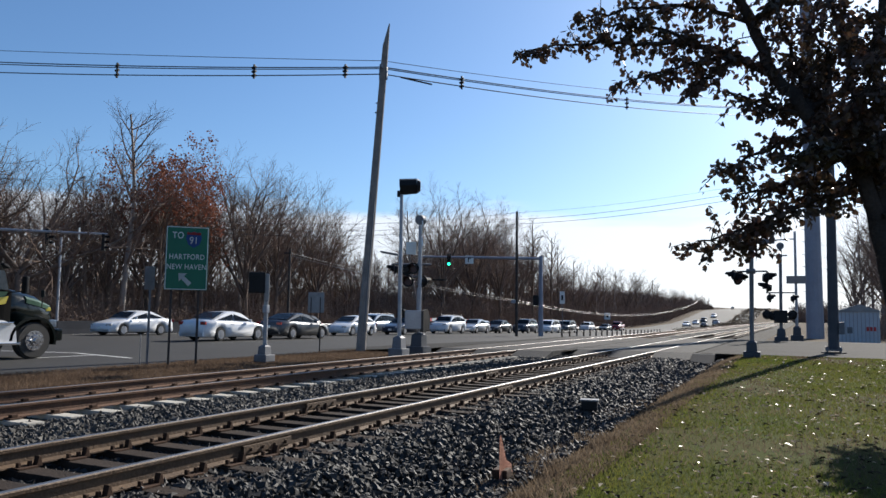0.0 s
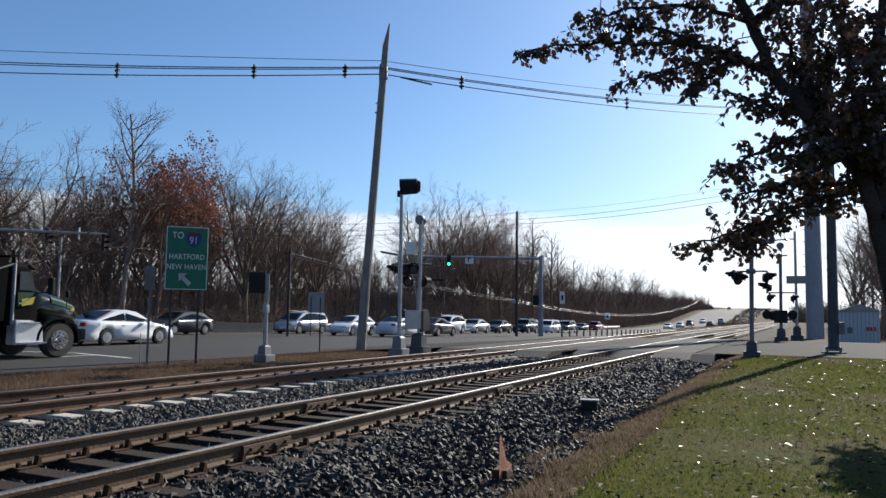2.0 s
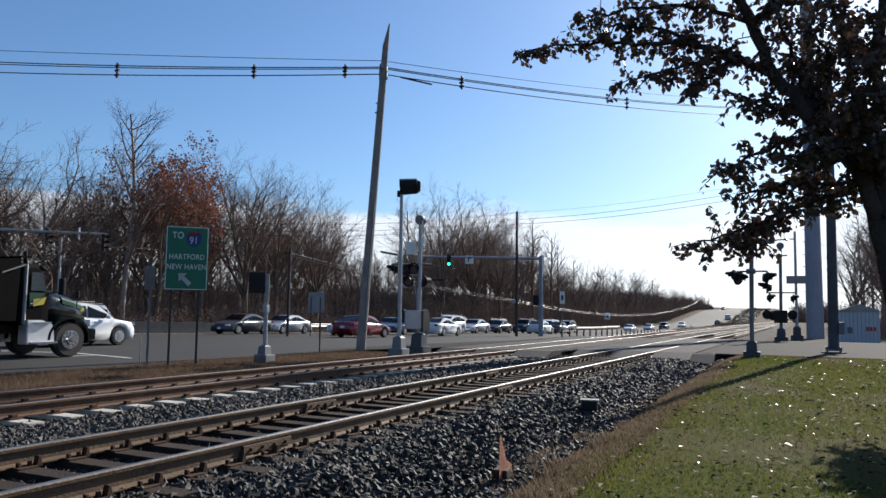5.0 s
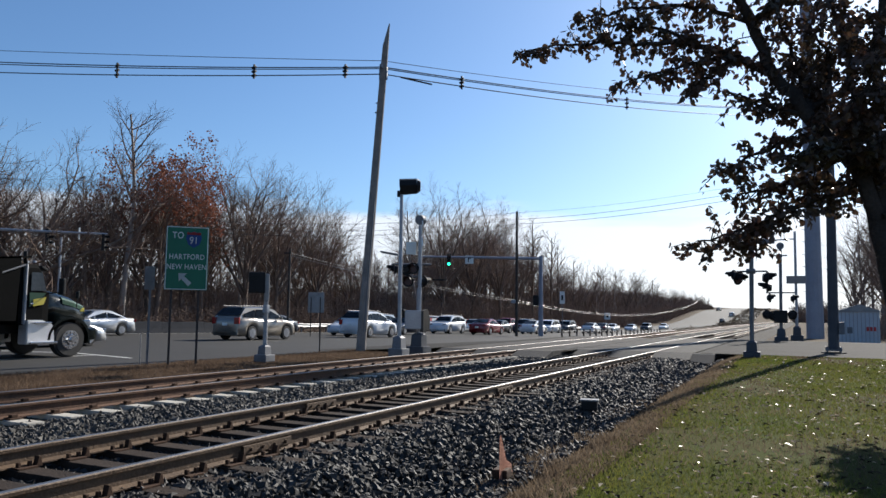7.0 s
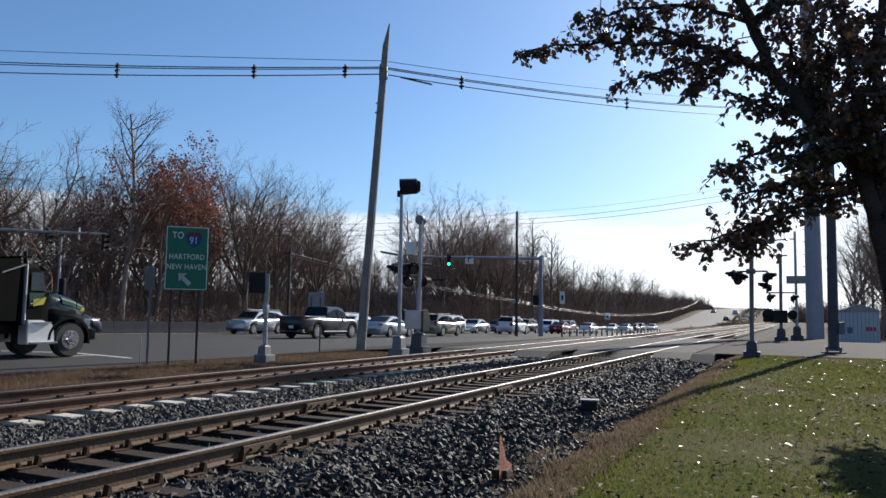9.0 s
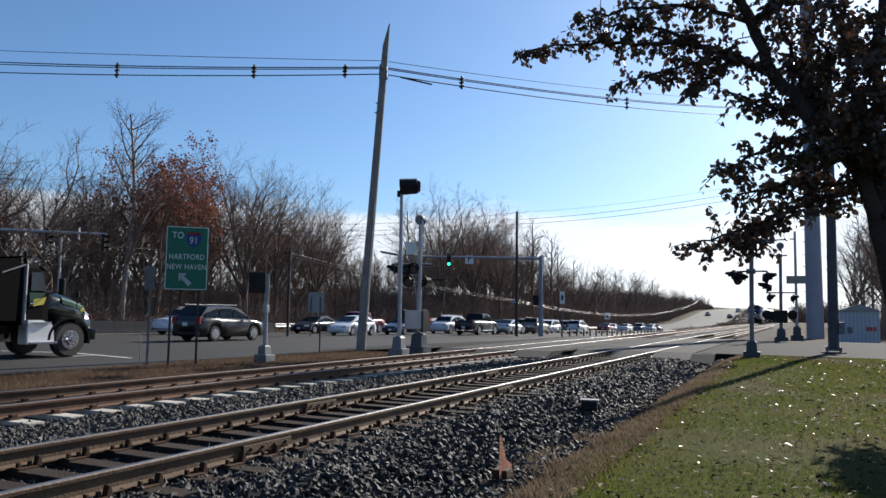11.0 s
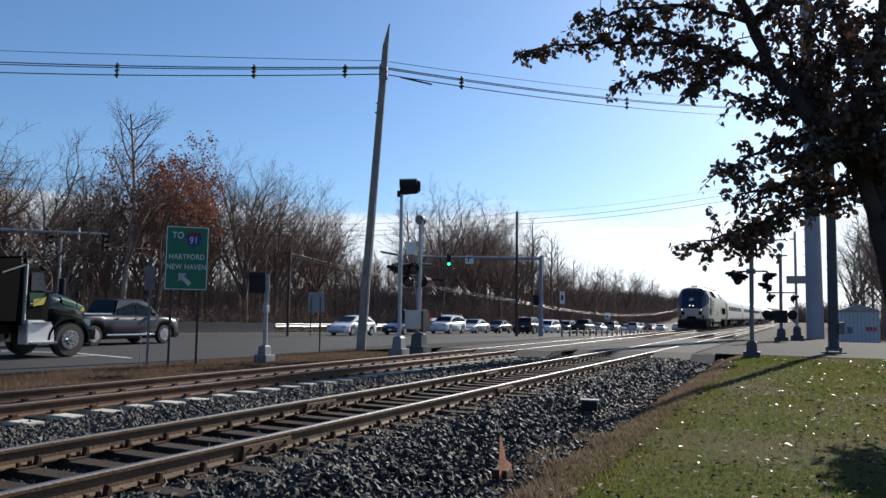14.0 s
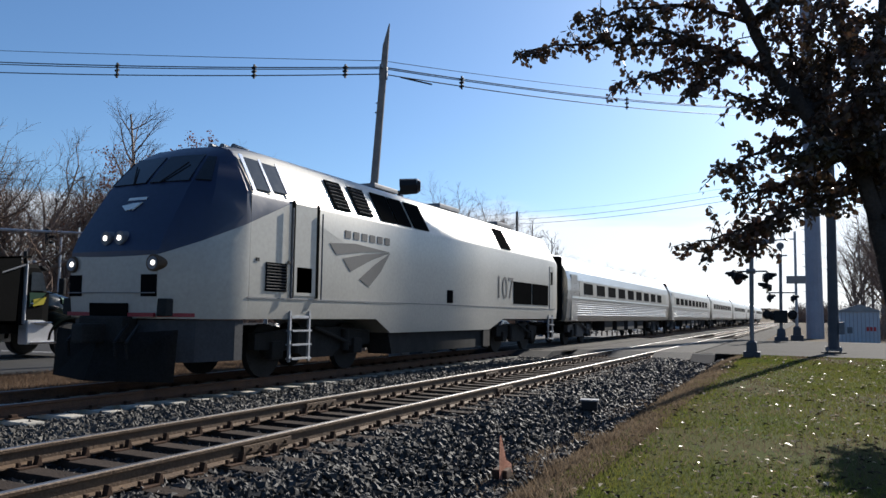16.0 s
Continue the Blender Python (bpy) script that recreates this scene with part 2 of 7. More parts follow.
def extrude_yz(bm, prof, x0, x1):
    a = [bm.verts.new((x0, y, z)) for y, z in prof]
    b = [bm.verts.new((x1, y, z)) for y, z in prof]
    k = len(prof)
    for i in range(k):
        j = (i + 1) % k
        bm.faces.new((a[i], a[j], b[j], b[i]))
    bm.faces.new(a[::-1])
    bm.faces.new(b)
    bmesh.ops.recalc_face_normals(bm, faces=bm.faces)
    return bm


def loft(bm, rings, cap=True):
    """Rings of the same number of points, open half-sections closed round."""
    vs = [[bm.verts.new(p) for p in r] for r in rings]
    k = len(rings[0])
    for a, b in zip(vs, vs[1:]):
        for i in range(k):
            j = (i + 1) % k
            bm.faces.new((a[i], a[j], b[j], b[i]))
    if cap:
        bm.faces.new(vs[0][::-1])
        bm.faces.new(vs[-1])
    bmesh.ops.recalc_face_normals(bm, faces=bm.faces)
    return bm


def slab(name, pts, thick, material, parent, label=""):
    """A thin plate through four corners, given its thickness along its own normal."""
    p = [Vector(q) for q in pts]
    nrm = (p[1] - p[0]).cross(p[2] - p[0]).normalized() * thick / 2
    bm = B()
    a = [bm.verts.new(q + nrm) for q in p]
    b = [bm.verts.new(q - nrm) for q in p]
    k = len(p)
    bm.faces.new(a)
    bm.faces.new(b[::-1])
    for i in range(k):
        j = (i + 1) % k
        bm.faces.new((a[i], b[i], b[j], a[j]))
    bmesh.ops.recalc_face_normals(bm, faces=bm.faces)
    return part(name, bm, material, parent, label)


def cable(name, pts, r, material, label, category="cable", seg=6, parent=None):
    cu = bpy.data.curves.new(name, "CURVE")
    cu.dimensions = "3D"
    cu.bevel_depth, cu.bevel_resolution = r, 1
    sp = cu.splines.new("POLY")
    sp.points.add(len(pts) - 1)
    for p, q in zip(sp.points, pts):
        p.co = (*q, 1)
    cu.materials.append(material)
    ob = new(name, cu)
    if parent:
        ob.parent = parent
        return ob
    return tagged(ob, label, category)


def sagging(a, b, sag, n=14):
    a, b = Vector(a), Vector(b)
    return [a.lerp(b, i / n) - Vector((0, 0, 4 * sag * (i / n) * (1 - i / n))) for i in range(n + 1)]


# ---------- the lie of the land ----------
def lerp_table(x, tab):
    if x <= tab[0][0]:
        return tab[0][1]
    for (a, u), (b, v) in zip(tab, tab[1:]):
        if x <= b:
            s = (x - a) / (b - a)
            s = s * s * (3 - 2 * s) * 0.5 + s * 0.5
            return u + (v - u) * s
    return tab[-1][1]


ROADZ = ((28, -0.2), (60, -0.55), (103, -1.15), (155, -1.8), (200, -1.75), (250, -1.0), (358, 4.6), (520, 7.5), (900, 7.5))
LAWNZ = ((2, -0.42), (9, -0.34), (18, -0.2), (27, -0.03))


def road_z(y):
    return lerp_table(y, ROADZ)


def land_z(x, y):
    """Height of the bare ground under everything."""
    bed = -0.24
    far = road_z(y) - 0.03
    lawn = lerp_table(y, LAWNZ)
    if x < -13:
        s = min(1, (-13 - x) / 2.5)
        z = bed + (far - bed) * s
    elif x < -3.9:
        z = bed
    else:
        toe = min(lawn, bed) - 0.16
        z = bed + (toe - bed) * (x + 3.9) / 0.9 if x < -3.0 else toe + (lawn - toe) * min(1, (x + 3.0) / 1.0)
    if y > 48 and x > -3.9:
        z = max(z, -0.4) - 0.25 * min(1, (y - 48) / 10)
    return z


def sheet(name, xs, ys, zf, material, lift=0.0):
    v = [(x, y, zf(x, y) + lift) for y in ys for x in xs]
    k = len(xs)
    f = [(j * k + i, j * k + i + 1, (j + 1) * k + i + 1, (j + 1) * k + i) for j in range(len(ys) - 1) for i in range(k - 1)]
    return mesh_from(name, v, f, material, smooth=True)


YS = [-3000, -800, -200, -60] + list(range(-30, 60, 3)) + list(range(60, 400, 10)) + [420, 450, 500, 560, 640, 800, 1200, 2000, 3500]
tagged(sheet("ground", [-3000, -700, -200, -90, -60, -45, -39, -30, -20, -15.5, -14.5, -13.8, -13, -11, -8, -6, -4.5, -3.9, -3.5, -3.0, -2.6, -2, 0, 5, 20, 60, 200, 900, 3000], YS, land_z, M_SOIL, -0.03),
       "dry brown verge and bare earth under the tracks and road", "ground", kind="structure")
tagged(sheet("lawn", [-2.35, -1.6, -0.8, 0, 2, 5, 10, 20], [-20, -5, 0, 2, 4, 6, 8, 10, 12, 15, 18, 21, 24, 27.2], land_z, M_LAWN, 0.0),
       "mown green lawn with dry patches beside the tracks", "lawn", kind="structure")
tagged(sheet("ballast_bed", [-13.0, -12, -10, -8, -6, -4.5, -3.9, -3.5, -3.05], list(range(-20, 30, 2)) + list(range(30, 48, 6)) + list(range(48, 420, 12)), land_z, M_BED, -0.005),
       "bed of crushed dark stone under two tracks", "ballast", kind="structure")


def floor_z(x, y):
    """The woods' floor, rising to a low bank inside."""
    return road_z(y) + 0.4 * min(1, (-42.5 - x) / 6) + 6.5 * max(0, min(1, (-62 - x) / 42))


tagged(sheet("woods_floor", [-300, -130, -110, -95, -85, -76, -68, -60, -50, -42.5], YS, floor_z, M_WOODS, 0.02),
       "leaf-covered floor of the bare woods", "woodland floor", kind="structure")
road = tagged(sheet("road", [-39.4, -33, -28.4, -24.2, -20, -15.7], [y for y in YS if -200 <= y <= 900], lambda x, y: road_z(y), M_ASPHALT, 0.0),
              "wide grey asphalt road with worn lanes beside the tracks", "road", kind="structure")


def street_z(x, y):
    if x < -13:
        s = min(1, (-13 - x) / 3.0)
        return -0.02 + (road_z(y) + 0.02) * s
    return -0.02 if x > -12.5 else -0.02


tagged(sheet("side_street", [-17, -16, -15, -14, -13, -12.45], [24.2, 30, 36, 42, 46.5], street_z, M_STREET, 0.012), "pale worn side street crossing the tracks", "street", kind="structure")
tagged(sheet("side_street", [-8.0, -7.7], [26.8, 32, 38, 46.5], street_z, M_STREET, 0.012), "pale strip of street between the two tracks", "street", kind="structure")
tagged(sheet("side_street", [-3.45, -1, 3, 8, 20, 60], [28.0, 30, 36, 42, 46.8], street_z, M_STREET, 0.012), "pale worn side street leading away from the tracks", "street", kind="structure")


# ---------- tracks ----------
TRACK_NEAR, TRACK_FAR = -5.726, -10.17
GAUGE = 0.753
RAIL = [(-0.075, -0.175), (0.075, -0.175), (0.075, -0.163), (0.012, -0.145), (0.010, -0.05), (0.036, -0.038), (0.038, -0.012), (0.030, -0.003), (-0.030, -0.003), (-0.038, -0.012), (-0.036, -0.038), (-0.010, -0.05), (-0.012, -0.145), (-0.075, -0.163)]


def rail_into(track, x, y0, y1, material):
    bm = B()
    extrude_xz(bm, [(px + x, pz) for px, pz in RAIL], y0, y1)
    bmesh.ops.recalc_face_normals(bm, faces=bm.faces)
    r = part("rail", bm, material, track)
    bm = B()
    extrude_xz(bm, [(x - 0.030, -0.004), (x + 0.030, -0.004), (x + 0.024, 0.0), (x - 0.024, 0.0)], y0, y1)
    bmesh.ops.recalc_face_normals(bm, faces=bm.faces)
    part("running_surface", bm, M_SHINE, r, "bright worn top of the rail")
    return r


def track_thing(xc, label, material, concrete):
    tr = thing("railway_track", pose(xc, 0, 0), label, "railway track", "railway tracks")
    for sx in (-GAUGE, GAUGE):
        rail_into(tr, sx, -30, 700, material)
    # one tie with its plates and fastenings, shared by all
    bm = B()
    if concrete:
        box(bm, (0, 0, -0.265), (2.59, 0.25, 0.17), bevel=0.02)
    else:
        box(bm, (0, 0, -0.262), (2.6, 0.22, 0.17), bevel=0.012)
    tie0 = part("tie", bm, M_CTIE if concrete else M_TIE, tr)
    bm = B()
    box(bm, (0, 0, -0.174), (0.36, 0.19, 0.014))
    for ox in (-0.1, 0.1):
        for oy in ((0,) if concrete else (-0.05, 0.06)):
            box(bm, (ox, oy, -0.15), (0.07 if concrete else 0.035, 0.09 if concrete else 0.03, 0.05), bevel=0.008)
        if not concrete:
            # anchors that stand up beside the rail foot
            extrude_yz(bm, [(0.10, -0.18), (0.16, -0.18), (0.14, -0.10), (0.12, -0.09)], ox * 1.15 - 0.03, ox * 1.15 + 0.03)
    plate0 = part("tie_plate", bm, M_SPIKE, tr)
    rnd = random.Random(5 if concrete else 9)
    step = 0.61 if concrete else 0.51
    ys = [1.0 + i * step for i in range(250)]
    first = True
    for i, y in enumerate(ys):
        if 27 < y < 46.5:
            continue
        o = tie0 if first else new("tie", tie0.data)
        o.parent = tr
        o.location = (rnd.uniform(-0.04, 0.04), y, rnd.uniform(-0.012, 0.004))
        o.rotation_euler = (0, 0, rnd.uniform(-0.02, 0.02))
        if y > 62:
            continue
        for sx in (-GAUGE, GAUGE):
            o = plate0 if first else new("tie_plate", plate0.data)
            first = False
            o.parent = tr
            o.location = (sx, y, 0)
    return tr


near_track = track_thing(TRACK_NEAR, "railway track with rusty rails on dark wooden ties", M_RAIL, False)
far_track = track_thing(TRACK_FAR, "railway track with red-rusted rails on pale concrete ties", M_RAIL_RED, True)
for y in (6.2, 12.9, 19.6, 9.3, 16.0, 23.0):
    # bolted joint bars on the near track
    sx = GAUGE if y in (6.2, 12.9, 19.6) else -GAUGE
    bm = B()
    box(bm, (sx + 0.03, y, -0.095), (0.03, 0.75, 0.085), bevel=0.008)
    for k in (-0.27, -0.09, 0.09, 0.27):
        tube(bm, (sx + 0.04, y + k, -0.095), (sx + 0.075, y + k, -0.095), 0.018, seg=6)
    part("joint_bar", bm, M_RAIL, near_track, "bolted joint bar on the rail")

# concrete crossing panels between and beside the rails
for xc, y0 in ((TRACK_FAR, 25.6), (TRACK_NEAR, 27.8)):
    cr = thing("level_crossing", pose(xc, 0, 0), "pale concrete level crossing panels between the rails", "level crossing", "level crossings")
    for i in range(6):
        ya = y0 + i * 3.2
        for cx, w in ((0, 1.34), (-1.5, 1.3), (1.5, 1.3)):
            bm = B()
            box(bm, (cx, ya + 1.6, -0.09), (w, 3.18, 0.175), bevel=0.012)
            part("panel", bm, M_CONC, cr)
    for cx, w in ((0, 1.34), (-1.5, 1.3), (1.5, 1.3)):
        bm = B()
        extrude_yz(bm, [(y0 - 0.9, -0.2), (y0 - 0.006, -0.2), (y0 - 0.006, -0.005)], cx - w / 2, cx + w / 2)
        part("end_ramp", bm, M_RUBBER, cr, "dark rubber end ramp")
bm = B()
extrude_yz(bm, [(26.9, -0.3), (28.0, -0.3), (28.0, -0.02), (27.7, -0.03)], -3.6, -2.85)
tagged(part("deflector_plate", bm, M_BARRIER), "grey steel deflector plate at the crossing's edge", "plate")


# ---------- loose stones, blades of grass, fallen leaves ----------
def scatter_stones(name, n, area, size, material, seed, zf, lo=0.0):
    rs = np.random.RandomState(seed)
    x0, x1, y0, y1 = area
    # more of them near the eye
    u = rs.rand(n)
    ys = y0 + (y1 - y0) * u ** 1.7
    xs = x0 + (x1 - x0) * rs.rand(n)
    base = np.array([(1, 0, 0), (-1, 0, 0), (0, 1, 0), (0, -1, 0), (0, 0, 1), (0, 0, -1)], float)
    tri = np.array([(0, 2, 4), (2, 1, 4), (1, 3, 4), (3, 0, 4), (2, 0, 5), (1, 2, 5), (3, 1, 5), (0, 3, 5)])
    verts = np.empty((n, 6, 3))
    for i in range(n):
        q = np.linalg.qr(rs.randn(3, 3))[0]
        s = size * rs.uniform(0.6, 1.5) * (1 + 0.02 * max(0, ys[i] - 8)) * rs.uniform(0.6, 1.2, 3)
        verts[i] = ((base + rs.uniform(-0.35, 0.35, (6, 3))) * s) @ q.T + (xs[i], ys[i], zf(xs[i], ys[i]) + rs.uniform(lo, lo + size * 0.7))
    faces = (tri[None] + 6 * np.arange(n)[:, None, None]).reshape(-1, 3)
    return mesh_from(name, verts.reshape(-1, 3).tolist(), faces.tolist(), material)


tagged(scatter_stones("ballast_stones", 26000, (-4.95, -2.55, 2.0, 28), 0.036, M_STONE, 3, lambda x, y: land_z(x, y) + 0.01), "loose dark crushed stones on the shoulder", "ballast", kind="stuff")
tagged(scatter_stones("ballast_stones", 15000, (-6.9, -4.9, 2.5, 27.5), 0.034, M_STONE, 4, lambda x, y: land_z(x, y) - 0.03), "loose dark crushed stones between the ties", "ballast", kind="stuff")
tagged(scatter_stones("ballast_stones", 16000, (-9.0, -6.9, 3, 27), 0.036, M_STONE_PALE, 5, lambda x, y: land_z(x, y) - 0.0), "paler grey crushed stones between the tracks", "ballast", kind="stuff")
tagged(scatter_stones("ballast_stones", 9000, (-13.2, -9.0, 3, 26), 0.036, M_STONE_PALE, 6, lambda x, y: land_z(x, y) - 0.03), "grey crushed stones under the concrete ties", "ballast", kind="stuff")


def blades(name, n, area, h, material, seed, keep=None, near=1.6, width=0.0036):
    rs = np.random.RandomState(seed)
    x0, x1, y0, y1 = area
    verts, faces = [], []
    for i in range(n):
        x, y = x0 + (x1 - x0) * rs.rand(), y0 + (y1 - y0) * rs.rand() ** near
        if keep and not keep(x, y, rs):
            continue
        z = land_z(x, y) - 0.01
        a = rs.rand() * 6.283
        hh = h * rs.uniform(0.5, 1.3)
        w = width * (1 + 0.12 * y)
        lean = rs.uniform(0.2, 0.9) * hh
        b = a + rs.uniform(-1, 1)
        k = len(verts)
        verts += [(x - w * math.cos(a), y - w * math.sin(a), z), (x + w * math.cos(a), y + w * math.sin(a), z), (x + lean * math.cos(b), y + lean * math.sin(b), z + hh)]
        faces.append((k, k + 1, k + 2))
    return mesh_from(name, verts, faces, material)


def lawn_edge(y):
    return -2.55 + 0.22 * math.sin(y * 1.3) + 0.12 * math.sin(y * 3.7) + 0.3 * noise.noise(Vector((0.0, y * 1.9, 7.0)))


def patch(x, y):
    return noise.noise(Vector((x * 0.5, y * 0.35, 3.0)))


tagged(blades("grass", 330000, (-2.6, 11, 3.3, 28), 0.05, M_GRASS, 11, lambda x, y, r: x > lawn_edge(y) + 0.5 and x < 0.75 * y and patch(x, y) + r.uniform(-0.3, 0.3) > -0.12), "short mown green grass", "grass", kind="stuff")
tagged(blades("dry_grass", 60000, (-2.9, 10, 3.5, 28), 0.06, M_STRAW, 12, lambda x, y, r: x > lawn_edge(y) - 0.3 and x < 0.75 * y and (patch(x, y) + r.uniform(-0.3, 0.25) < -0.08 or x < lawn_edge(y) + 0.45 + 0.9 * patch(x * 2, y * 2))), "dry straw-coloured grass along the ballast edge", "grass", kind="stuff")
tagged(blades("dry_grass", 22000, (-3.1, -1.9, 4.5, 27), 0.07, M_STRAW, 17, lambda x, y, r: x > lawn_edge(y) - 0.35 + r.uniform(-0.15, 0.15), 1.4, 0.004), "matted dry grass along the ballast edge", "grass", kind="stuff")
tagged(blades("dry_grass", 60000, (-15.8, -12.6, 6, 25), 0.10, M_VERGE, 13, None, 1.0, 0.005), "rough brown dead grass between track and road", "grass", kind="stuff")
tagged(blades("dry_grass", 2500, (-3.0, -2.3, 6.6, 10.5), 0.11, M_STRAW, 14, lambda x, y, r: patch(x * 4, y * 3) > 0.05, 1.0, 0.005), "pale tufts of dry grass at the ballast edge", "grass", kind="stuff")


def fallen(n, seed, material):
    rs = np.random.RandomState(seed)
    verts, faces = [], []
    for i in range(n):
        y = 5.6 + 21.4 * rs.rand() ** 1.2
        x = -2.2 + (0.7 * y + 2.2) * rs.rand() ** 0.7
        z = land_z(x, y) + rs.uniform(0.03, 0.06)
        a, s = rs.rand() * 6.283, rs.uniform(0.02, 0.042) * min(1.0, 0.35 + y * 0.045)
        c, d = math.cos(a) * s, math.sin(a) * s
        t = rs.uniform(-0.8, 0.8) * s
        k = len(verts)
        verts += [(x + c * 1.4, y + d * 1.4, z + t), (x - d, y + c, z + s * 0.5), (x - c * 1.4, y - d * 1.4, z - t * 0.3), (x + d, y - c, z + s * 0.4)]
        faces += [(k, k + 1, k + 2), (k, k + 2, k + 3)]
    return mesh_from("fallen_leaves", verts, faces, material)


tagged(fallen(1500, 21, M_FALLEN), "curled leaves scattered on the lawn, their glint put into a pale colour", "leaves", kind="stuff")
tagged(fallen(3800, 22, M_DARKLEAF), "dark brown leaves scattered on the lawn", "leaves", kind="stuff")


# ---------- vehicles ----------
def paint(name, c, rough=0.28, metal=0.25, coat=0.6, spec=0.5):
    return mat("car_paint_" + name, c, tuple(v * 0.9 for v in c), rough, metal, scale=1.5, fine=20, bump=0.0, coat=coat, spec=spec)


PAINTS = {"white": paint("white", (0.72, 0.73, 0.74), 0.3, 0.0), "silver": paint("silver", (0.5, 0.51, 0.52), 0.3, 0.6), "black": paint("black", (0.006, 0.0065, 0.008), 0.3, 0.0, 0.15),
          "red": paint("red", (0.2, 0.012, 0.016)), "navy": paint("navy", (0.016, 0.024, 0.045), 0.3, 0.1, 0.25), "beige": paint("beige", (0.26, 0.235, 0.2), 0.3, 0.5), "grey": paint("grey", (0.06, 0.063, 0.068), 0.3, 0.4, 0.3)}

# side lines of the kinds of car, nose at y = 0, tail at y = 1 of the length:
# belt: the height of the shoulder; roof: the line of windscreen, roof and rear window
KINDS = {
    "sedan": dict(L=4.75, W=1.82, H=1.45, wb=2.75, fo=0.93, r=0.33, belt=[(0, 0.62), (0.06, 0.74), (0.27, 0.93), (0.6, 0.98), (0.85, 1.0), (0.97, 0.98), (1, 0.82)], cab=[(0.25, 0.93), (0.42, 1.38), (0.52, 1.45), (0.66, 1.42), (0.88, 1.0)]),
    "hatch": dict(L=4.4, W=1.78, H=1.48, wb=2.64, fo=0.9, r=0.32, belt=[(0, 0.62), (0.06, 0.76), (0.25, 0.96), (0.6, 1.0), (0.9, 1.02), (0.98, 0.95), (1, 0.8)], cab=[(0.2, 0.94), (0.42, 1.42), (0.55, 1.48), (0.8, 1.43), (0.97, 1.0)]),
    "suv": dict(L=4.75, W=1.9, H=1.72, wb=2.8, fo=0.92, r=0.37, belt=[(0, 0.75), (0.04, 0.95), (0.24, 1.08), (0.6, 1.12), (0.9, 1.15), (0.99, 1.1), (1, 0.85)], cab=[(0.22, 1.07), (0.37, 1.62), (0.5, 1.71), (0.86, 1.68), (0.985, 1.14)]),
    "van": dict(L=5.1, W=1.97, H=1.74, wb=3.05, fo=0.97, r=0.34, belt=[(0, 0.65), (0.05, 0.85), (0.18, 1.02), (0.6, 1.08), (0.95, 1.1), (0.99, 1.05), (1, 0.8)], cab=[(0.13, 0.98), (0.33, 1.62), (0.45, 1.73), (0.9, 1.71), (0.985, 1.09)]),
    "pickup": dict(L=5.85, W=2.0, H=1.9, wb=3.65, fo=0.98, r=0.41, belt=[(0, 0.9), (0.03, 1.12), (0.2, 1.2), (0.45, 1.22), (0.62, 1.24), (0.99, 1.24), (1, 0.95)], cab=[(0.205, 1.19), (0.30, 1.8), (0.36, 1.9), (0.57, 1.87), (0.615, 1.23)]),
}


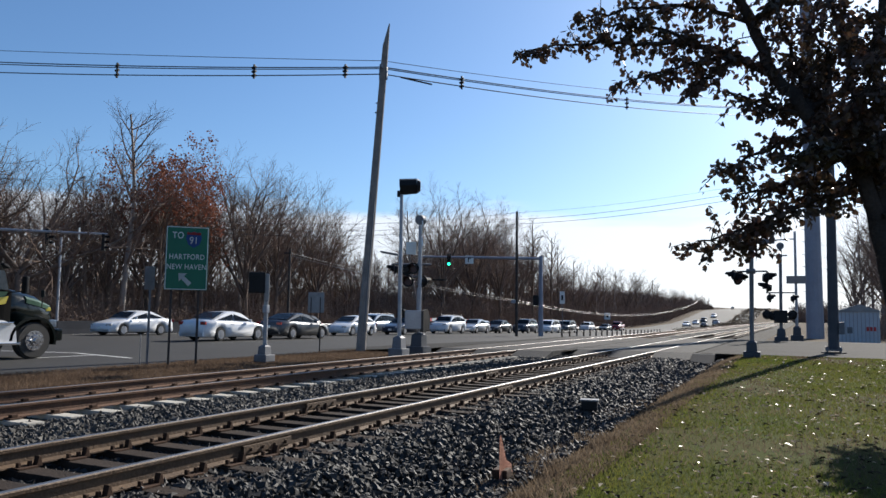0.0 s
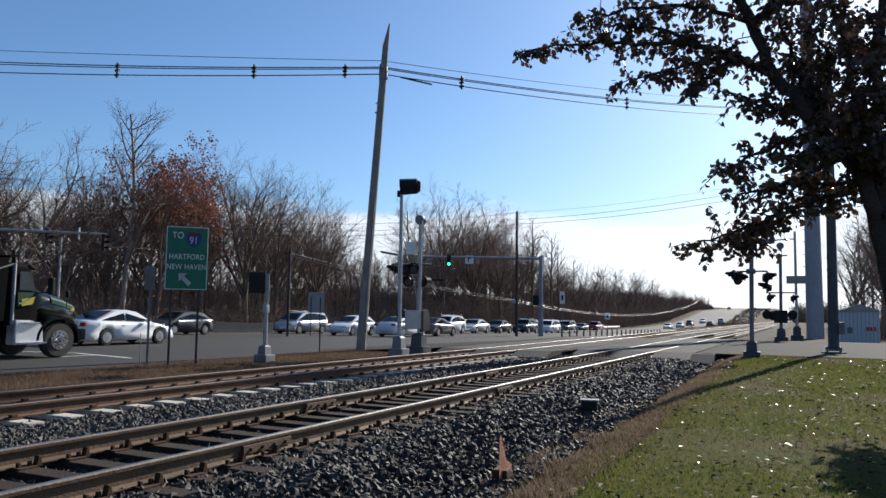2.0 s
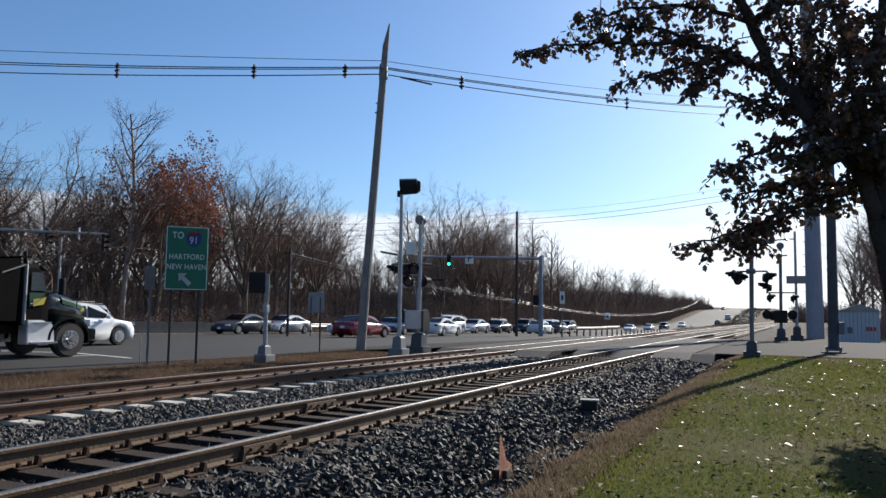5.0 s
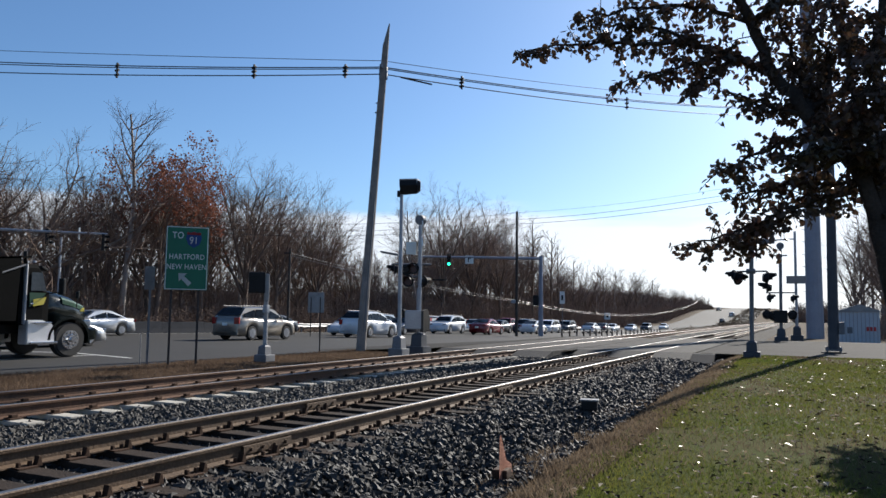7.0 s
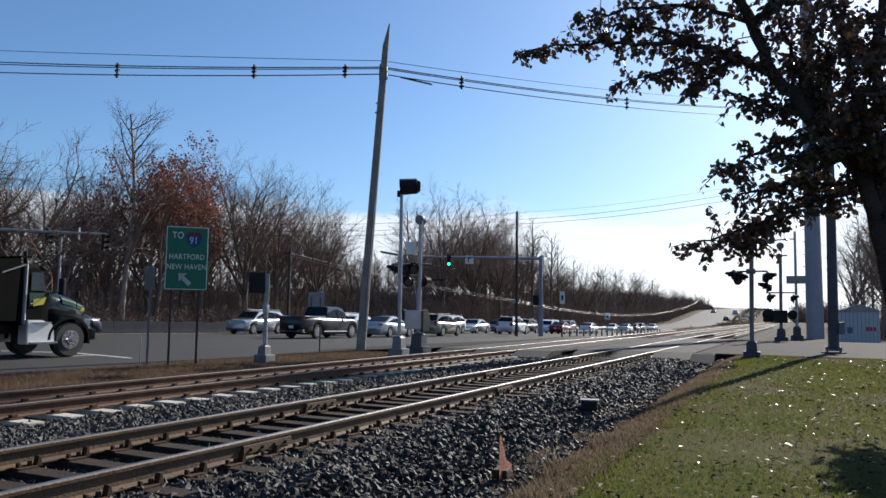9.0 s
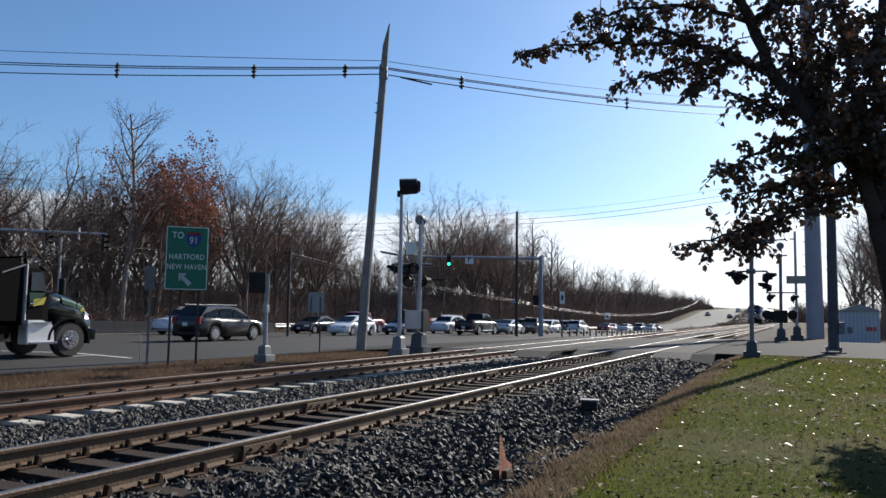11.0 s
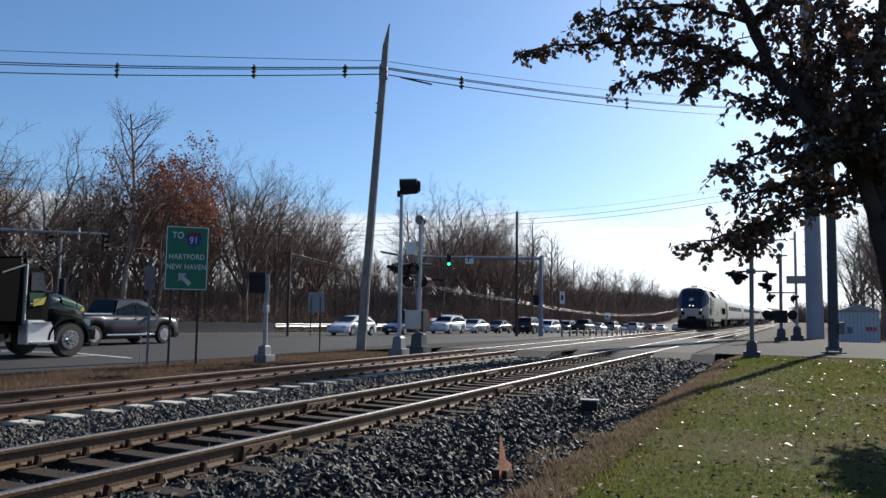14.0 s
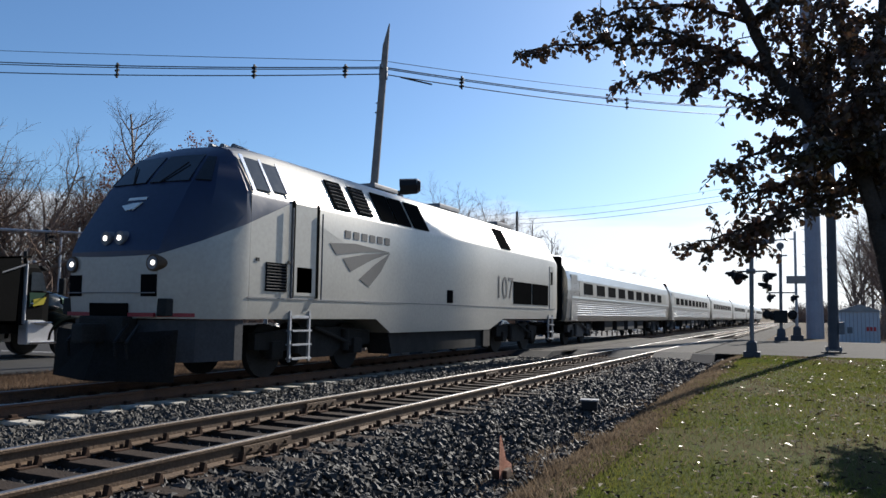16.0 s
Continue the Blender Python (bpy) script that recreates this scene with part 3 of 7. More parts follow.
def car(kind, colour, label, group="cars in traffic"):
    """A car with its nose towards -y, standing on its wheels, its middle at the origin."""
    k = KINDS[kind]
    L, W, r = k["L"], k["W"], k["r"]
    Y0 = -L / 2
    P = PAINTS[colour]
    cat = {"suv": "suv", "van": "minivan", "pickup": "pickup truck"}.get(kind, "car")
    name = {"suv": "suv", "van": "minivan", "pickup": "pickup_truck", "sedan": "sedan_car", "hatch": "hatchback_car"}[kind]
    c = thing(name, pose(0, 0, 0), label, cat, group)
    axles = (Y0 + k["fo"], Y0 + k["fo"] + k["wb"])
    # body: cross sections from nose to tail, arched over the wheels
    ss = sorted({0, 0.02, 0.06, 0.97, 0.99, 1.0, *[p[0] for p in k["belt"]], *[(a - Y0 + d * r) / L for a in axles for d in (-1.18, -1.02, -0.7, 0, 0.7, 1.02, 1.18)]})
    rings = []
    for s in ss:
        y = Y0 + s * L
        top = lerp_table(s, k["belt"])
        e = min(1, min(s, 1 - s) / 0.10)
        w = W / 2 * (0.80 + 0.20 * math.sqrt(max(0, e)))
        low = r * 0.62
        for a in axles:
            d = abs(y - a) / r
            if d < 1.15:
                low = max(low, r + r * 1.13 * math.sqrt(max(0, 1 - (d / 1.15) ** 2)))
        low = min(low, top - 0.14)
        m1, m2 = low + (top - low) * 0.35, low + (top - low) * 0.78
        half = [(0, low + 0.02), (w * 0.93, low), (w, m1), (w * 0.985, m2), (w * 0.90, top - 0.01), (w * 0.6, top + 0.025), (0, top + 0.035)]
        rings.append([(x, y, z) for x, z in half] + [(-x, y, z) for x, z in half[-2:0:-1]])
    bm = B()
    loft(bm, rings)
    part("body", bm, P, c, smooth=True)
    # greenhouse: pillars and roof in paint, glass panels set in
    cb = k["cab"]
    n = len(cb)
    rings = []
    for i, (s, z) in enumerate(cb):
        y = Y0 + s * L
        bz = lerp_table(s, k["belt"]) - 0.03
        tw = W / 2 * (0.74 if z > bz + 0.2 else 0.86)
        rings.append([(0, y, bz), (W / 2 * 0.88, y, bz), (tw, y, max(z - 0.04, bz + 0.01)), (tw * 0.8, y, z), (0, y, z + 0.02), (-tw * 0.8, y, z), (-tw, y, max(z - 0.04, bz + 0.01)), (-W / 2 * 0.88, y, bz)])
    bm = B()
    loft(bm, rings)
    part("cabin", bm, P, c)
    b0, b1 = Y0 + cb[0][0] * L, Y0 + cb[-1][0] * L
    zb = lerp_table(cb[0][0], k["belt"])
    top = max(z for _, z in cb)
    # side windows, two or three a side
    def roofline(y):
        return lerp_table((y - Y0) / L, cb)
    nwin = 3 if kind in ("suv", "van") else 2
    ya, yb = b0 + 0.38, b1 - (0.30 if kind != "pickup" else 0.12)
    for side in (-1, 1):
        for i in range(nwin):
            u0, u1 = ya + (yb - ya) * i / nwin + 0.04, ya + (yb - ya) * (i + 1) / nwin - 0.04
            pts = []
            for y, top_edge in ((u0, 0), (u1, 0), (u1, 1), (u0, 1)):
                bz = lerp_table((y - Y0) / L, k["belt"]) + 0.03
                tz = max(bz + 0.02, linear(y, cb, Y0, L) - 0.12)
                z = tz if top_edge else bz
                f = (z - bz) / max(0.1, top - bz)
                pts.append((side * (W / 2 * (0.885 - 0.13 * f) + 0.012), y, z))
            bm = B()
            bm.faces.new([bm.verts.new(p) for p in pts])
            bmesh.ops.solidify(bm, geom=bm.faces[:], thickness=0.02)
            part("side_window", bm, M_GLASS, c)
    for nm, i0, i1 in (("windscreen", 0, 1), ("rear_window", n - 1, n - 2)):
        (s0, z0), (s1, z1) = cb[i0], cb[i1]
        y0_, y1_ = Y0 + s0 * L, Y0 + s1 * L
        out = -0.03 if i0 == 0 else 0.03
        wlo, whi = W / 2 * 0.80, W / 2 * 0.66
        f0, f1 = 0.16, 0.92
        bm = B()
        q = []
        for f, w in ((f0, wlo), (f1, whi)):
            y, z = y0_ + (y1_ - y0_) * f + out, z0 + (z1 - z0) * f + 0.03
            q.append(((-w, y, z), (w, y, z)))
        bm.faces.new([bm.verts.new(p) for p in (q[0][0], q[0][1], q[1][1], q[1][0])])
        bmesh.ops.solidify(bm, geom=bm.faces[:], thickness=0.02)
        part(nm, bm, M_GLASS, c)
    for a in axles:
        for side in (-1, 1):
            w = thing("wheel", pose(side * (W / 2 - 0.115), a, r), "", "")
            w.parent = c
            bm = B()
            tube(bm, (-0.11, 0, 0), (0.11, 0, 0), r, seg=22)
            bmesh.ops.bevel(bm, geom=[e for e in bm.edges if len(e.link_faces) == 2 and max(len(f.verts) for f in e.link_faces) > 6], offset=0.03, segments=2, affect="EDGES")
            part("tyre", bm, M_TYRE, w)
            bm = B()
            tube(bm, (side * 0.085, 0, 0), (side * 0.118, 0, 0), r * 0.68, r * 0.64, seg=18)
            for q in range(5):
                t = 2 * math.pi * q / 5
                box(bm, (side * 0.122, math.cos(t) * r * 0.36, math.sin(t) * r * 0.36), (0.02, r * 0.5, r * 0.16), rx=math.degrees(t))
            part("rim", bm, M_RIM, w)
    hz = lerp_table(0.04, k["belt"]) - 0.08
    tz = lerp_table(0.97, k["belt"]) - 0.12
    for side in (-1, 1):
        bm = B()
        box(bm, (side * W * 0.36, Y0 + 0.09, hz), (0.34, 0.16, 0.13), rz=side * 20, bevel=0.03)
        part("headlight", bm, M_LAMPGLASS, c, "clear headlight")
        bm = B()
        box(bm, (side * W * 0.385, -Y0 - 0.06, tz), (0.28 if kind != "pickup" else 0.16, 0.12, 0.15 if kind in ("sedan", "hatch") else 0.34), rz=-side * 12, bevel=0.025)
        part("tail_light", bm, M_TAIL, c, "red tail light")
        bm = B()
        box(bm, (side * (W / 2 + 0.06), b0 + 0.5, zb + 0.08), (0.17, 0.10, 0.13), bevel=0.03)
        part("door_mirror", bm, P, c)
        for u in (0.44, 0.60):
            bm = B()
            box(bm, (side * (W / 2 * 0.985), Y0 + L * u, zb - 0.1), (0.03, 0.17, 0.03), bevel=0.008)
            part("door_handle", bm, P, c)
    bm = B()
    box(bm, (0, Y0 + 0.05, hz - 0.16), (W * 0.5, 0.07, 0.16), bevel=0.02)
    part("grille", bm, M_BLACK, c, "black grille")
    bm = B()
    box(bm, (0, Y0 + 0.07, r * 0.95), (W * 0.84, 0.14, 0.16), bevel=0.04)
    part("front_bumper", bm, M_UNDER if kind in ("suv", "pickup") else P, c)
    bm = B()
    box(bm, (0, -Y0 - 0.07, r * 1.05), (W * 0.86, 0.14, 0.2), bevel=0.04)
    part("rear_bumper", bm, M_CHROME if kind == "pickup" else P, c)
    for y, z in ((Y0 - 0.02, r + 0.1), (-Y0 + 0.01, tz - (0.18 if kind != "pickup" else 0.45))):
        bm = B()
        box(bm, (0, y, z), (0.31, 0.02, 0.155))
        part("number_plate", bm, M_SIGNWHITE, c, "pale plate")
    bm = B()
    box(bm, (0, 0, r * 0.78), (W * 0.72, L * 0.86, 0.16))
    part("underbody", bm, M_UNDER, c)
    if kind in ("suv", "van"):
        for side in (-1, 1):
            bm = B()
            tube(bm, (side * W * 0.33, b0 + 0.9, top + 0.05), (side * W * 0.33, b1 - 0.5, top + 0.04), 0.018, seg=6)
            part("roof_rail", bm, M_STEELDK, c)
    if kind == "pickup":
        bm = B()
        y0b, y1b = Y0 + 0.64 * L, -Y0 - 0.08
        box(bm, (0, (y0b + y1b) / 2, 1.272), (W * 0.72, y1b - y0b, 0.012))
        part("bed_floor", bm, M_BLACK, c, "dark open bed")
        for side in (-1, 1):
            bm = B()
            box(bm, (side * W * 0.43, (y0b + y1b) / 2, 1.275), (0.11, y1b - y0b, 0.07), bevel=0.02)
            part("bed_rail", bm, M_CHROME if colour == "black" else P, c)
            bm = B()
            tube(bm, (side * W * 0.49, axles[0] + 0.6, 0.42), (side * W * 0.49, axles[1] - 0.6, 0.42), 0.045, seg=8)
            part("running_board", bm, M_CHROME, c)
    return c


def linear(y, cb, y0, L):
    s = (y - y0) / L
    for (a, u), (b, v) in zip(cb, cb[1:]):
        if a <= s <= b:
            return u + (v - u) * (s - a) / (b - a)
    return cb[0][1]


# lanes beside the tracks: A leads away, B comes towards, Q waits at the signal
LANE_A, LANE_B, LANE_Q = -26.4, -36.0, -30.4
MOVING = []


def moving(ob, x, away, seen, back, on):
    """Where the car is at the times in seen, at a steady pace before and after them."""
    rows = list(seen)
    s = 1 if away else -1
    t0, y0 = rows[0]
    t1, y1 = rows[-1]
    out = []
    t = 0.0
    while t <= 16.01:
        if t < t0:
            y = y0 - s * back * (t0 - t)
        elif t > t1:
            y = y1 + s * on * (t - t1)
        else:
            for (a, u), (b, v) in zip(rows, rows[1:]):
                if a <= t <= b:
                    y = u + (v - u) * (t - a) / (b - a)
        dz = (road_z(y + 1) - road_z(y - 1)) / 2
        tilt = math.degrees(math.atan(dz))
        out.append((t, pose(x, y, road_z(y), -tilt if away else tilt, 0, 180 if away else 0) if not away else pose(x, y, road_z(y), -tilt, 0, 180)))
        t += 0.5
    MOVING.append((ob, out))


def traffic():
    A, Bn = LANE_A, LANE_B
    moving(car("sedan", "grey", "dark grey sedan driving away along the road"), A, True, [(0, 35.2), (0.5, 39.4), (1, 43.4), (1.5, 48)], 10, 11)
    moving(car("sedan", "white", "white sedan with sunlit rear driving along the road"), A, True, [(0, 29.5), (0.5, 33.9), (1, 38), (1.5, 42.7), (2, 47.8), (2.5, 52.9), (3, 58.1), (3.5, 63.5), (4, 68.8)], 9, 11)
    moving(car("sedan", "white", "white sedan following in the same lane"), A, True, [(2, 22.9), (2.5, 27.5), (3, 32.4), (3.5, 37.6), (4, 43.0)], 9, 11.5)
    moving(car("sedan", "red", "dark red sedan driving along the road"), A, True, [(3, 23.2), (3.5, 27.5), (4, 32.0), (6.5, 58.3), (7, 64.2), (7.5, 70.4)], 8.5, 11.5)
    moving(car("suv", "beige", "beige suv with a dark rear window"), A, True, [(6.5, 26.6), (7, 31.8), (7.5, 37.1), (8, 42.5), (8.5, 48.3), (9, 54.3)], 11, 12)
    moving(car("suv", "white", "white suv with bright glints on its roof"), A, True, [(6.5, 37.2), (7, 43.4), (7.5, 49.6), (8, 56.3), (8.5, 63.7), (9, 71.0)], 11, 12)
    moving(car("sedan", "silver", "silver sedan passing beside the sign"), A, True, [(7.5, 24.8), (8, 31.3), (8.5, 38.4), (9, 46.0)], 11, 12)
    moving(car("pickup", "black", "black pickup truck with bright trim"), A, True, [(8, 25.3), (8.5, 31.5), (9, 37.8)], 11.8, 12)
    moving(car("suv", "black", "black suv driving away along the road"), A, True, [(11.5, 37.1), (12, 45.6), (12.5, 54.0), (13, 62.5), (13.5, 70.4)], 16, 12)
    moving(car("pickup", "black", "large black pickup truck with chrome bumper"), A, True, [(14, 22.6), (14.5, 31.0), (15, 39.7), (15.5, 48.4)], 16.5, 17)
    moving(car("sedan", "white", "white sedan coming along the far lane"), Bn, False, [(0, 32.3), (0.5, 28.4)], 8, 8)
    moving(car("hatch", "grey", "dark grey hatchback coming along the far lane"), Bn, False, [(0, 48.4), (1, 42.6), (1.5, 39.6), (2, 36.0), (2.5, 31.9)], 7, 9)
    moving(car("van", "silver", "silver minivan coming along the far lane"), Bn, False, [(1.5, 51.3), (2, 48.9), (2.5, 46.2), (3.5, 40.4), (4, 36.6)], 6, 9)
    moving(car("sedan", "grey", "dark grey sedan in the far lane"), Bn, False, [(4, 49.4), (6.5, 30.8)], 7.5, 8)
    moving(car("sedan", "silver", "silver sedan in the far lane"), Bn, False, [(4, 55.6), (7, 29.4)], 7.5, 8)
    moving(car("sedan", "navy", "dark blue sedan in the far lane"), Bn, False, [(7.5, 40.6), (8.5, 31.6)], 9, 9)
    moving(car("suv", "silver", "silver suv coming along the far lane"), Bn, False, [(8, 52.1), (9, 43.5)], 8.6, 8.6)
    moving(car("suv", "white", "white suv coming along the far lane"), Bn, False, [(11.5, 32.3), (12, 27.9)], 9, 9)
    moving(car("sedan", "black", "black sedan coming along the far lane"), Bn, False, [(11.5, 46.4), (12, 42.4), (12.5, 36.1), (13, 30.4)], 9, 10)
    moving(car("pickup", "red", "red pickup truck with silver lower trim"), Bn, False, [(11.5, 53.0), (12, 47.8), (12.5, 42.0), (13, 36.8), (13.5, 31.6)], 9.4, 10)
    # the queue at the signal
    for kind, col, y, lab in (("hatch", "white", 47.6, "white hatchback waiting first at the signal"), ("sedan", "navy", 55.6, "dark blue sedan waiting in the queue"), ("suv", "white", 64.3, "white suv waiting in the queue"),
                              ("sedan", "silver", 70.6, "silver sedan waiting in the queue"), ("sedan", "black", 77.2, "black sedan waiting in the queue"), ("suv", "navy", 86.2, "dark suv waiting in the queue"),
                              ("van", "white", 95.5, "white minivan waiting in the queue"), ("suv", "grey", 103.5, "grey suv waiting in the queue")):
        q = car(kind, col, lab, "queue at the signal")
        q.matrix_basis = pose(LANE_Q, y, road_z(y), math.degrees(math.atan((road_z(y + 1) - road_z(y - 1)) / 2)))
    # late comers that roll up to the queue's end
    for kind, col, y, t, lab in (("sedan", "white", 131.5, 7.0, "white sedan rolling up to the queue"), ("hatch", "silver", 143.5, 7.5, "silver hatchback rolling up to the queue"), ("suv", "grey", 155.5, 8.0, "grey suv rolling up to the queue"), ("sedan", "white", 170, 9.0, "white sedan at the queue's tail")):
        moving(car(kind, col, lab, "queue at the signal"), LANE_Q, False, [(t - 6, y + 75), (t - 2, y + 15), (t, y), (16, y)], 17, 0)
    # far traffic on the hill
    moving(car("sedan", "grey", "grey car far off on the rising road"), -24.6, True, [(0, 215), (16, 330)], 8, 8)
    moving(car("suv", "white", "white car far off on the rising road"), -24.6, True, [(0, 245), (16, 375)], 8, 8)
    moving(car("sedan", "black", "dark car coming down the far road"), -33.6, False, [(0, 420), (16, 255)], 8, 8)


traffic()

# ---------- the truck that pulls up at the stop line ----------
M_TGREEN = paint("dark_green", (0.006, 0.05, 0.022), 0.4, 0.0, 0.0)
M_TBLACK = paint("truck_black", (0.004, 0.0065, 0.0055), 0.14, 0.0, 0.0, 0.4)
M_TMATT = mat("dull_black_body", (0.004, 0.0045, 0.0045), (0.007, 0.007, 0.007), 0.7, scale=2, fine=20, bump=0.05, spec=0.03)
# opaque side glass, the daylight seen through the cab put into its paler colour
M_TGLASS = mat("lit_through_cab_glass", (0.06, 0.075, 0.09), (0.1, 0.12, 0.14), 0.12, scale=2, fine=10, bump=0)
M_ALU = mat("brushed_aluminium", (0.72, 0.72, 0.72), (0.55, 0.55, 0.55), 0.38, 0.55, scale=3, fine=40, bump=0.05)
M_TYELLOW = paint("yellow", (0.5, 0.42, 0.04), 0.35, 0.0)
TRUCK_WHEELS = []


def truck():
    """A three-axle truck, its nose towards +y, its front axle at y = 0."""
    t = thing("truck", pose(-20.3, 15.0, -0.2), "dark green heavy truck with chrome steps at the stop line", "truck")
    R = 0.53

    def wheel(x, y, dual, front):
        w = thing("wheel", pose(x, y, R), "", "")
        w.parent = t
        TRUCK_WHEELS.append((w, x, y))
        s = 1 if x > 0 else -1
        bm = B()
        tube(bm, (-0.15 - dual * 0.15, 0, 0), (0.15 + dual * 0.15, 0, 0), R, seg=32)
        bmesh.ops.bevel(bm, geom=[e for e in bm.edges if max(len(f.verts) for f in e.link_faces) > 6], offset=0.05, segments=3, affect="EDGES")
        part("tyre", bm, M_TYRE, w)
        bm = B()
        e = 0.15 + dual * 0.15
        tube(bm, (s * (e - 0.07), 0, 0), (s * (e + 0.012), 0, 0), 0.31, 0.29, seg=28)
        tube(bm, (s * e, 0, 0), (s * (e + 0.07), 0, 0), 0.17, 0.14, seg=20)
        tube(bm, (s * e, 0, 0), (s * (e + 0.12), 0, 0), 0.085, 0.07, seg=14)
        part("rim", bm, M_CHROME, w, "polished aluminium rim")
        for q in range(10):
            a = 2 * math.pi * q / 10
            bm = B()
            tube(bm, (s * e, math.cos(a) * 0.215, math.sin(a) * 0.215), (s * (e + 0.045), math.cos(a) * 0.215, math.sin(a) * 0.215), 0.024, seg=6)
            part("lug_nut", bm, M_STEELDK, w)

    for x in (-1.03, 1.03):
        wheel(x, 0, 0, True)
        wheel(x * 0.9, -4.9, 1, False)
        wheel(x * 0.9, -6.25, 1, False)
    bm = B()
    box(bm, (-0.42, -3.2, 0.85), (0.1, 8.2, 0.26))
    box(bm, (0.42, -3.2, 0.85), (0.1, 8.2, 0.26))
    for y in (0.5, -1.5, -4.0, -7.0):
        box(bm, (0, y, 0.85), (0.9, 0.12, 0.2))
    tube(bm, (-0.95, 0, R), (0.95, 0, R), 0.07)
    part("frame", bm, M_UNDER, t)
    # sloping hood
    def ring(y, w, zb, zt, cr):
        h = [(0, zb), (w, zb), (w, zt - cr), (w - cr * 0.8, zt - cr * 0.25), (w * 0.5, zt), (0, zt + 0.02)]
        return [(x, y, z) for x, z in h] + [(-x, y, z) for x, z in h[-2:0:-1]]
    bm = B()
    loft(bm, [ring(-1.05, 0.88, 0.95, 2.08, 0.25), ring(-0.4, 0.86, 0.95, 2.02, 0.25), ring(0.35, 0.80, 0.95, 1.86, 0.25), ring(0.78, 0.70, 0.95, 1.66, 0.25), ring(0.92, 0.62, 1.0, 1.44, 0.2)])
    part("hood", bm, M_TBLACK, t, "glossy black-green hood", smooth=True)
    bm = B()
    loft(bm, [ring(-0.1, 0.858, 1.62, 1.84, 0.10), ring(0.35, 0.815, 1.52, 1.74, 0.1), ring(0.78, 0.715, 1.42, 1.58, 0.06)])
    part("hood_stripe", bm, M_TGREEN, t, "green painted side of the hood")
    bm = B()
    box(bm, (0, 0.72, 1.44), (1.47, 0.16, 0.12), bevel=0.02)
    part("yellow_flash", bm, M_TYELLOW, t, "yellow painted flash")
    # fenders over the front wheels
    for s in (-1, 1):
        bm = B()
        pts = []
        for i in range(13):
            a = math.radians(-12 + i * (192 / 12))
            pts.append((math.cos(a), math.sin(a)))
        for (c0, s0), (c1, s1) in zip(pts, pts[1:]):
            vs = []
            for rr in (0.62, 0.70):
                for c, q in ((c0, s0), (c1, s1)):
                    for x in (0.72, 1.2):
                        vs.append(bm.verts.new((s * x, c * rr * (1.12 if c < 0 else 1.0), R + q * rr)))
            for f in ((0, 1, 3, 2), (4, 6, 7, 5), (0, 2, 6, 4), (1, 5, 7, 3), (0, 4, 5, 1), (2, 3, 7, 6)):
                bm.faces.new([vs[i] for i in f])
        bmesh.ops.remove_doubles(bm, verts=bm.verts, dist=0.001)
        bmesh.ops.recalc_face_normals(bm, faces=bm.faces)
        part("fender", bm, M_TBLACK, t)
        bm = B()
        box(bm, (s * 0.92, 0.72, 1.02), (0.3, 0.2, 0.22), rz=-s * 22, bevel=0.05)
        part("headlight", bm, M_LAMPGLASS, t, "clear headlight in chrome")
        # steps and tank of polished metal
        bm = B()
        extrude_yz(bm, [(-0.62, 0.42), (-2.0, 0.42), (-2.0, 1.12), (-1.3, 1.12), (-0.72, 0.98)], s * 0.78, s * 1.2)
        bmesh.ops.bevel(bm, geom=bm.edges[:], offset=0.03, segments=2, affect="EDGES")
        part("tank", bm, M_ALU, t, "polished metal step tank")
        bm = B()
        box(bm, (s * 1.16, -1.25, 0.46), (0.28, 1.3, 0.06), bevel=0.012)
        part("step", bm, M_CHROME, t)
        bm = B()
        box(bm, (s * 1.14, -1.35, 1.04), (0.3, 0.85, 0.05), bevel=0.012)
        part("step", bm, M_CHROME, t)
        bm = B()
        box(bm, (s * 1.28, -0.45, 2.12), (0.2, 0.1, 0.5), bevel=0.03)
        tube(bm, (s * 0.95, -0.75, 1.9), (s * 1.28, -0.45, 1.95), 0.02, seg=6)
        part("mirror", bm, M_BLACK, t, "black mirror on an arm")
        bm = B()
        tube(bm, (s * 1.0, 0.3, 1.5), (s * 1.0, 0.32, 1.85), 0.015, seg=6)
        box(bm, (s * 1.0, 0.32, 1.9), (0.13, 0.06, 0.2), bevel=0.02)
        part("hood_mirror", bm, M_BLACK, t)
        # side window and door
        bm = B()
        v = [(s * 1.012, -0.98, 1.98), (s * 1.012, -1.72, 1.98), (s * 0.985, -1.70, 2.52), (s * 0.985, -1.18, 2.52)]
        bm.faces.new([bm.verts.new(p) for p in v])
        bmesh.ops.solidify(bm, geom=bm.faces[:], thickness=0.02)
        part("side_window", bm, M_TGLASS, t)
        v = [(s * 1.008, -1.0, 1.92), (s * 1.008, -1.78, 1.92), (s * 1.012, -1.78, 1.5), (s * 1.012, -1.2, 1.68)]
        slab("door_stripe", v, 0.016, M_TGREEN, t, "green stripe on the door")
        v = [(s * 1.024, -0.98, 1.80), (s * 1.024, -1.6, 1.72), (s * 1.024, -1.6, 1.52), (s * 1.024, -1.1, 1.58)]
        slab("door_flash", v, 0.016, M_TYELLOW, t, "yellow flash on the door")
        bm = B()
        box(bm, (s * 1.03, -1.68, 1.6), (0.03, 0.16, 0.04), bevel=0.01)
        part("door_handle", bm, M_CHROME, t)
        if s < 0:
            continue
        bm = B()
        tube(bm, (s * 0.98, -2.0, 1.0), (s * 0.98, -2.0, 2.75), 0.085, seg=14)
        part("exhaust_stack", bm, M_STEEL, t, "vertical exhaust stack")
        bm = B()
        tube(bm, (s * 0.98, -2.0, 2.7), (s * 0.98, -2.07, 3.12), 0.07, 0.065, seg=12)
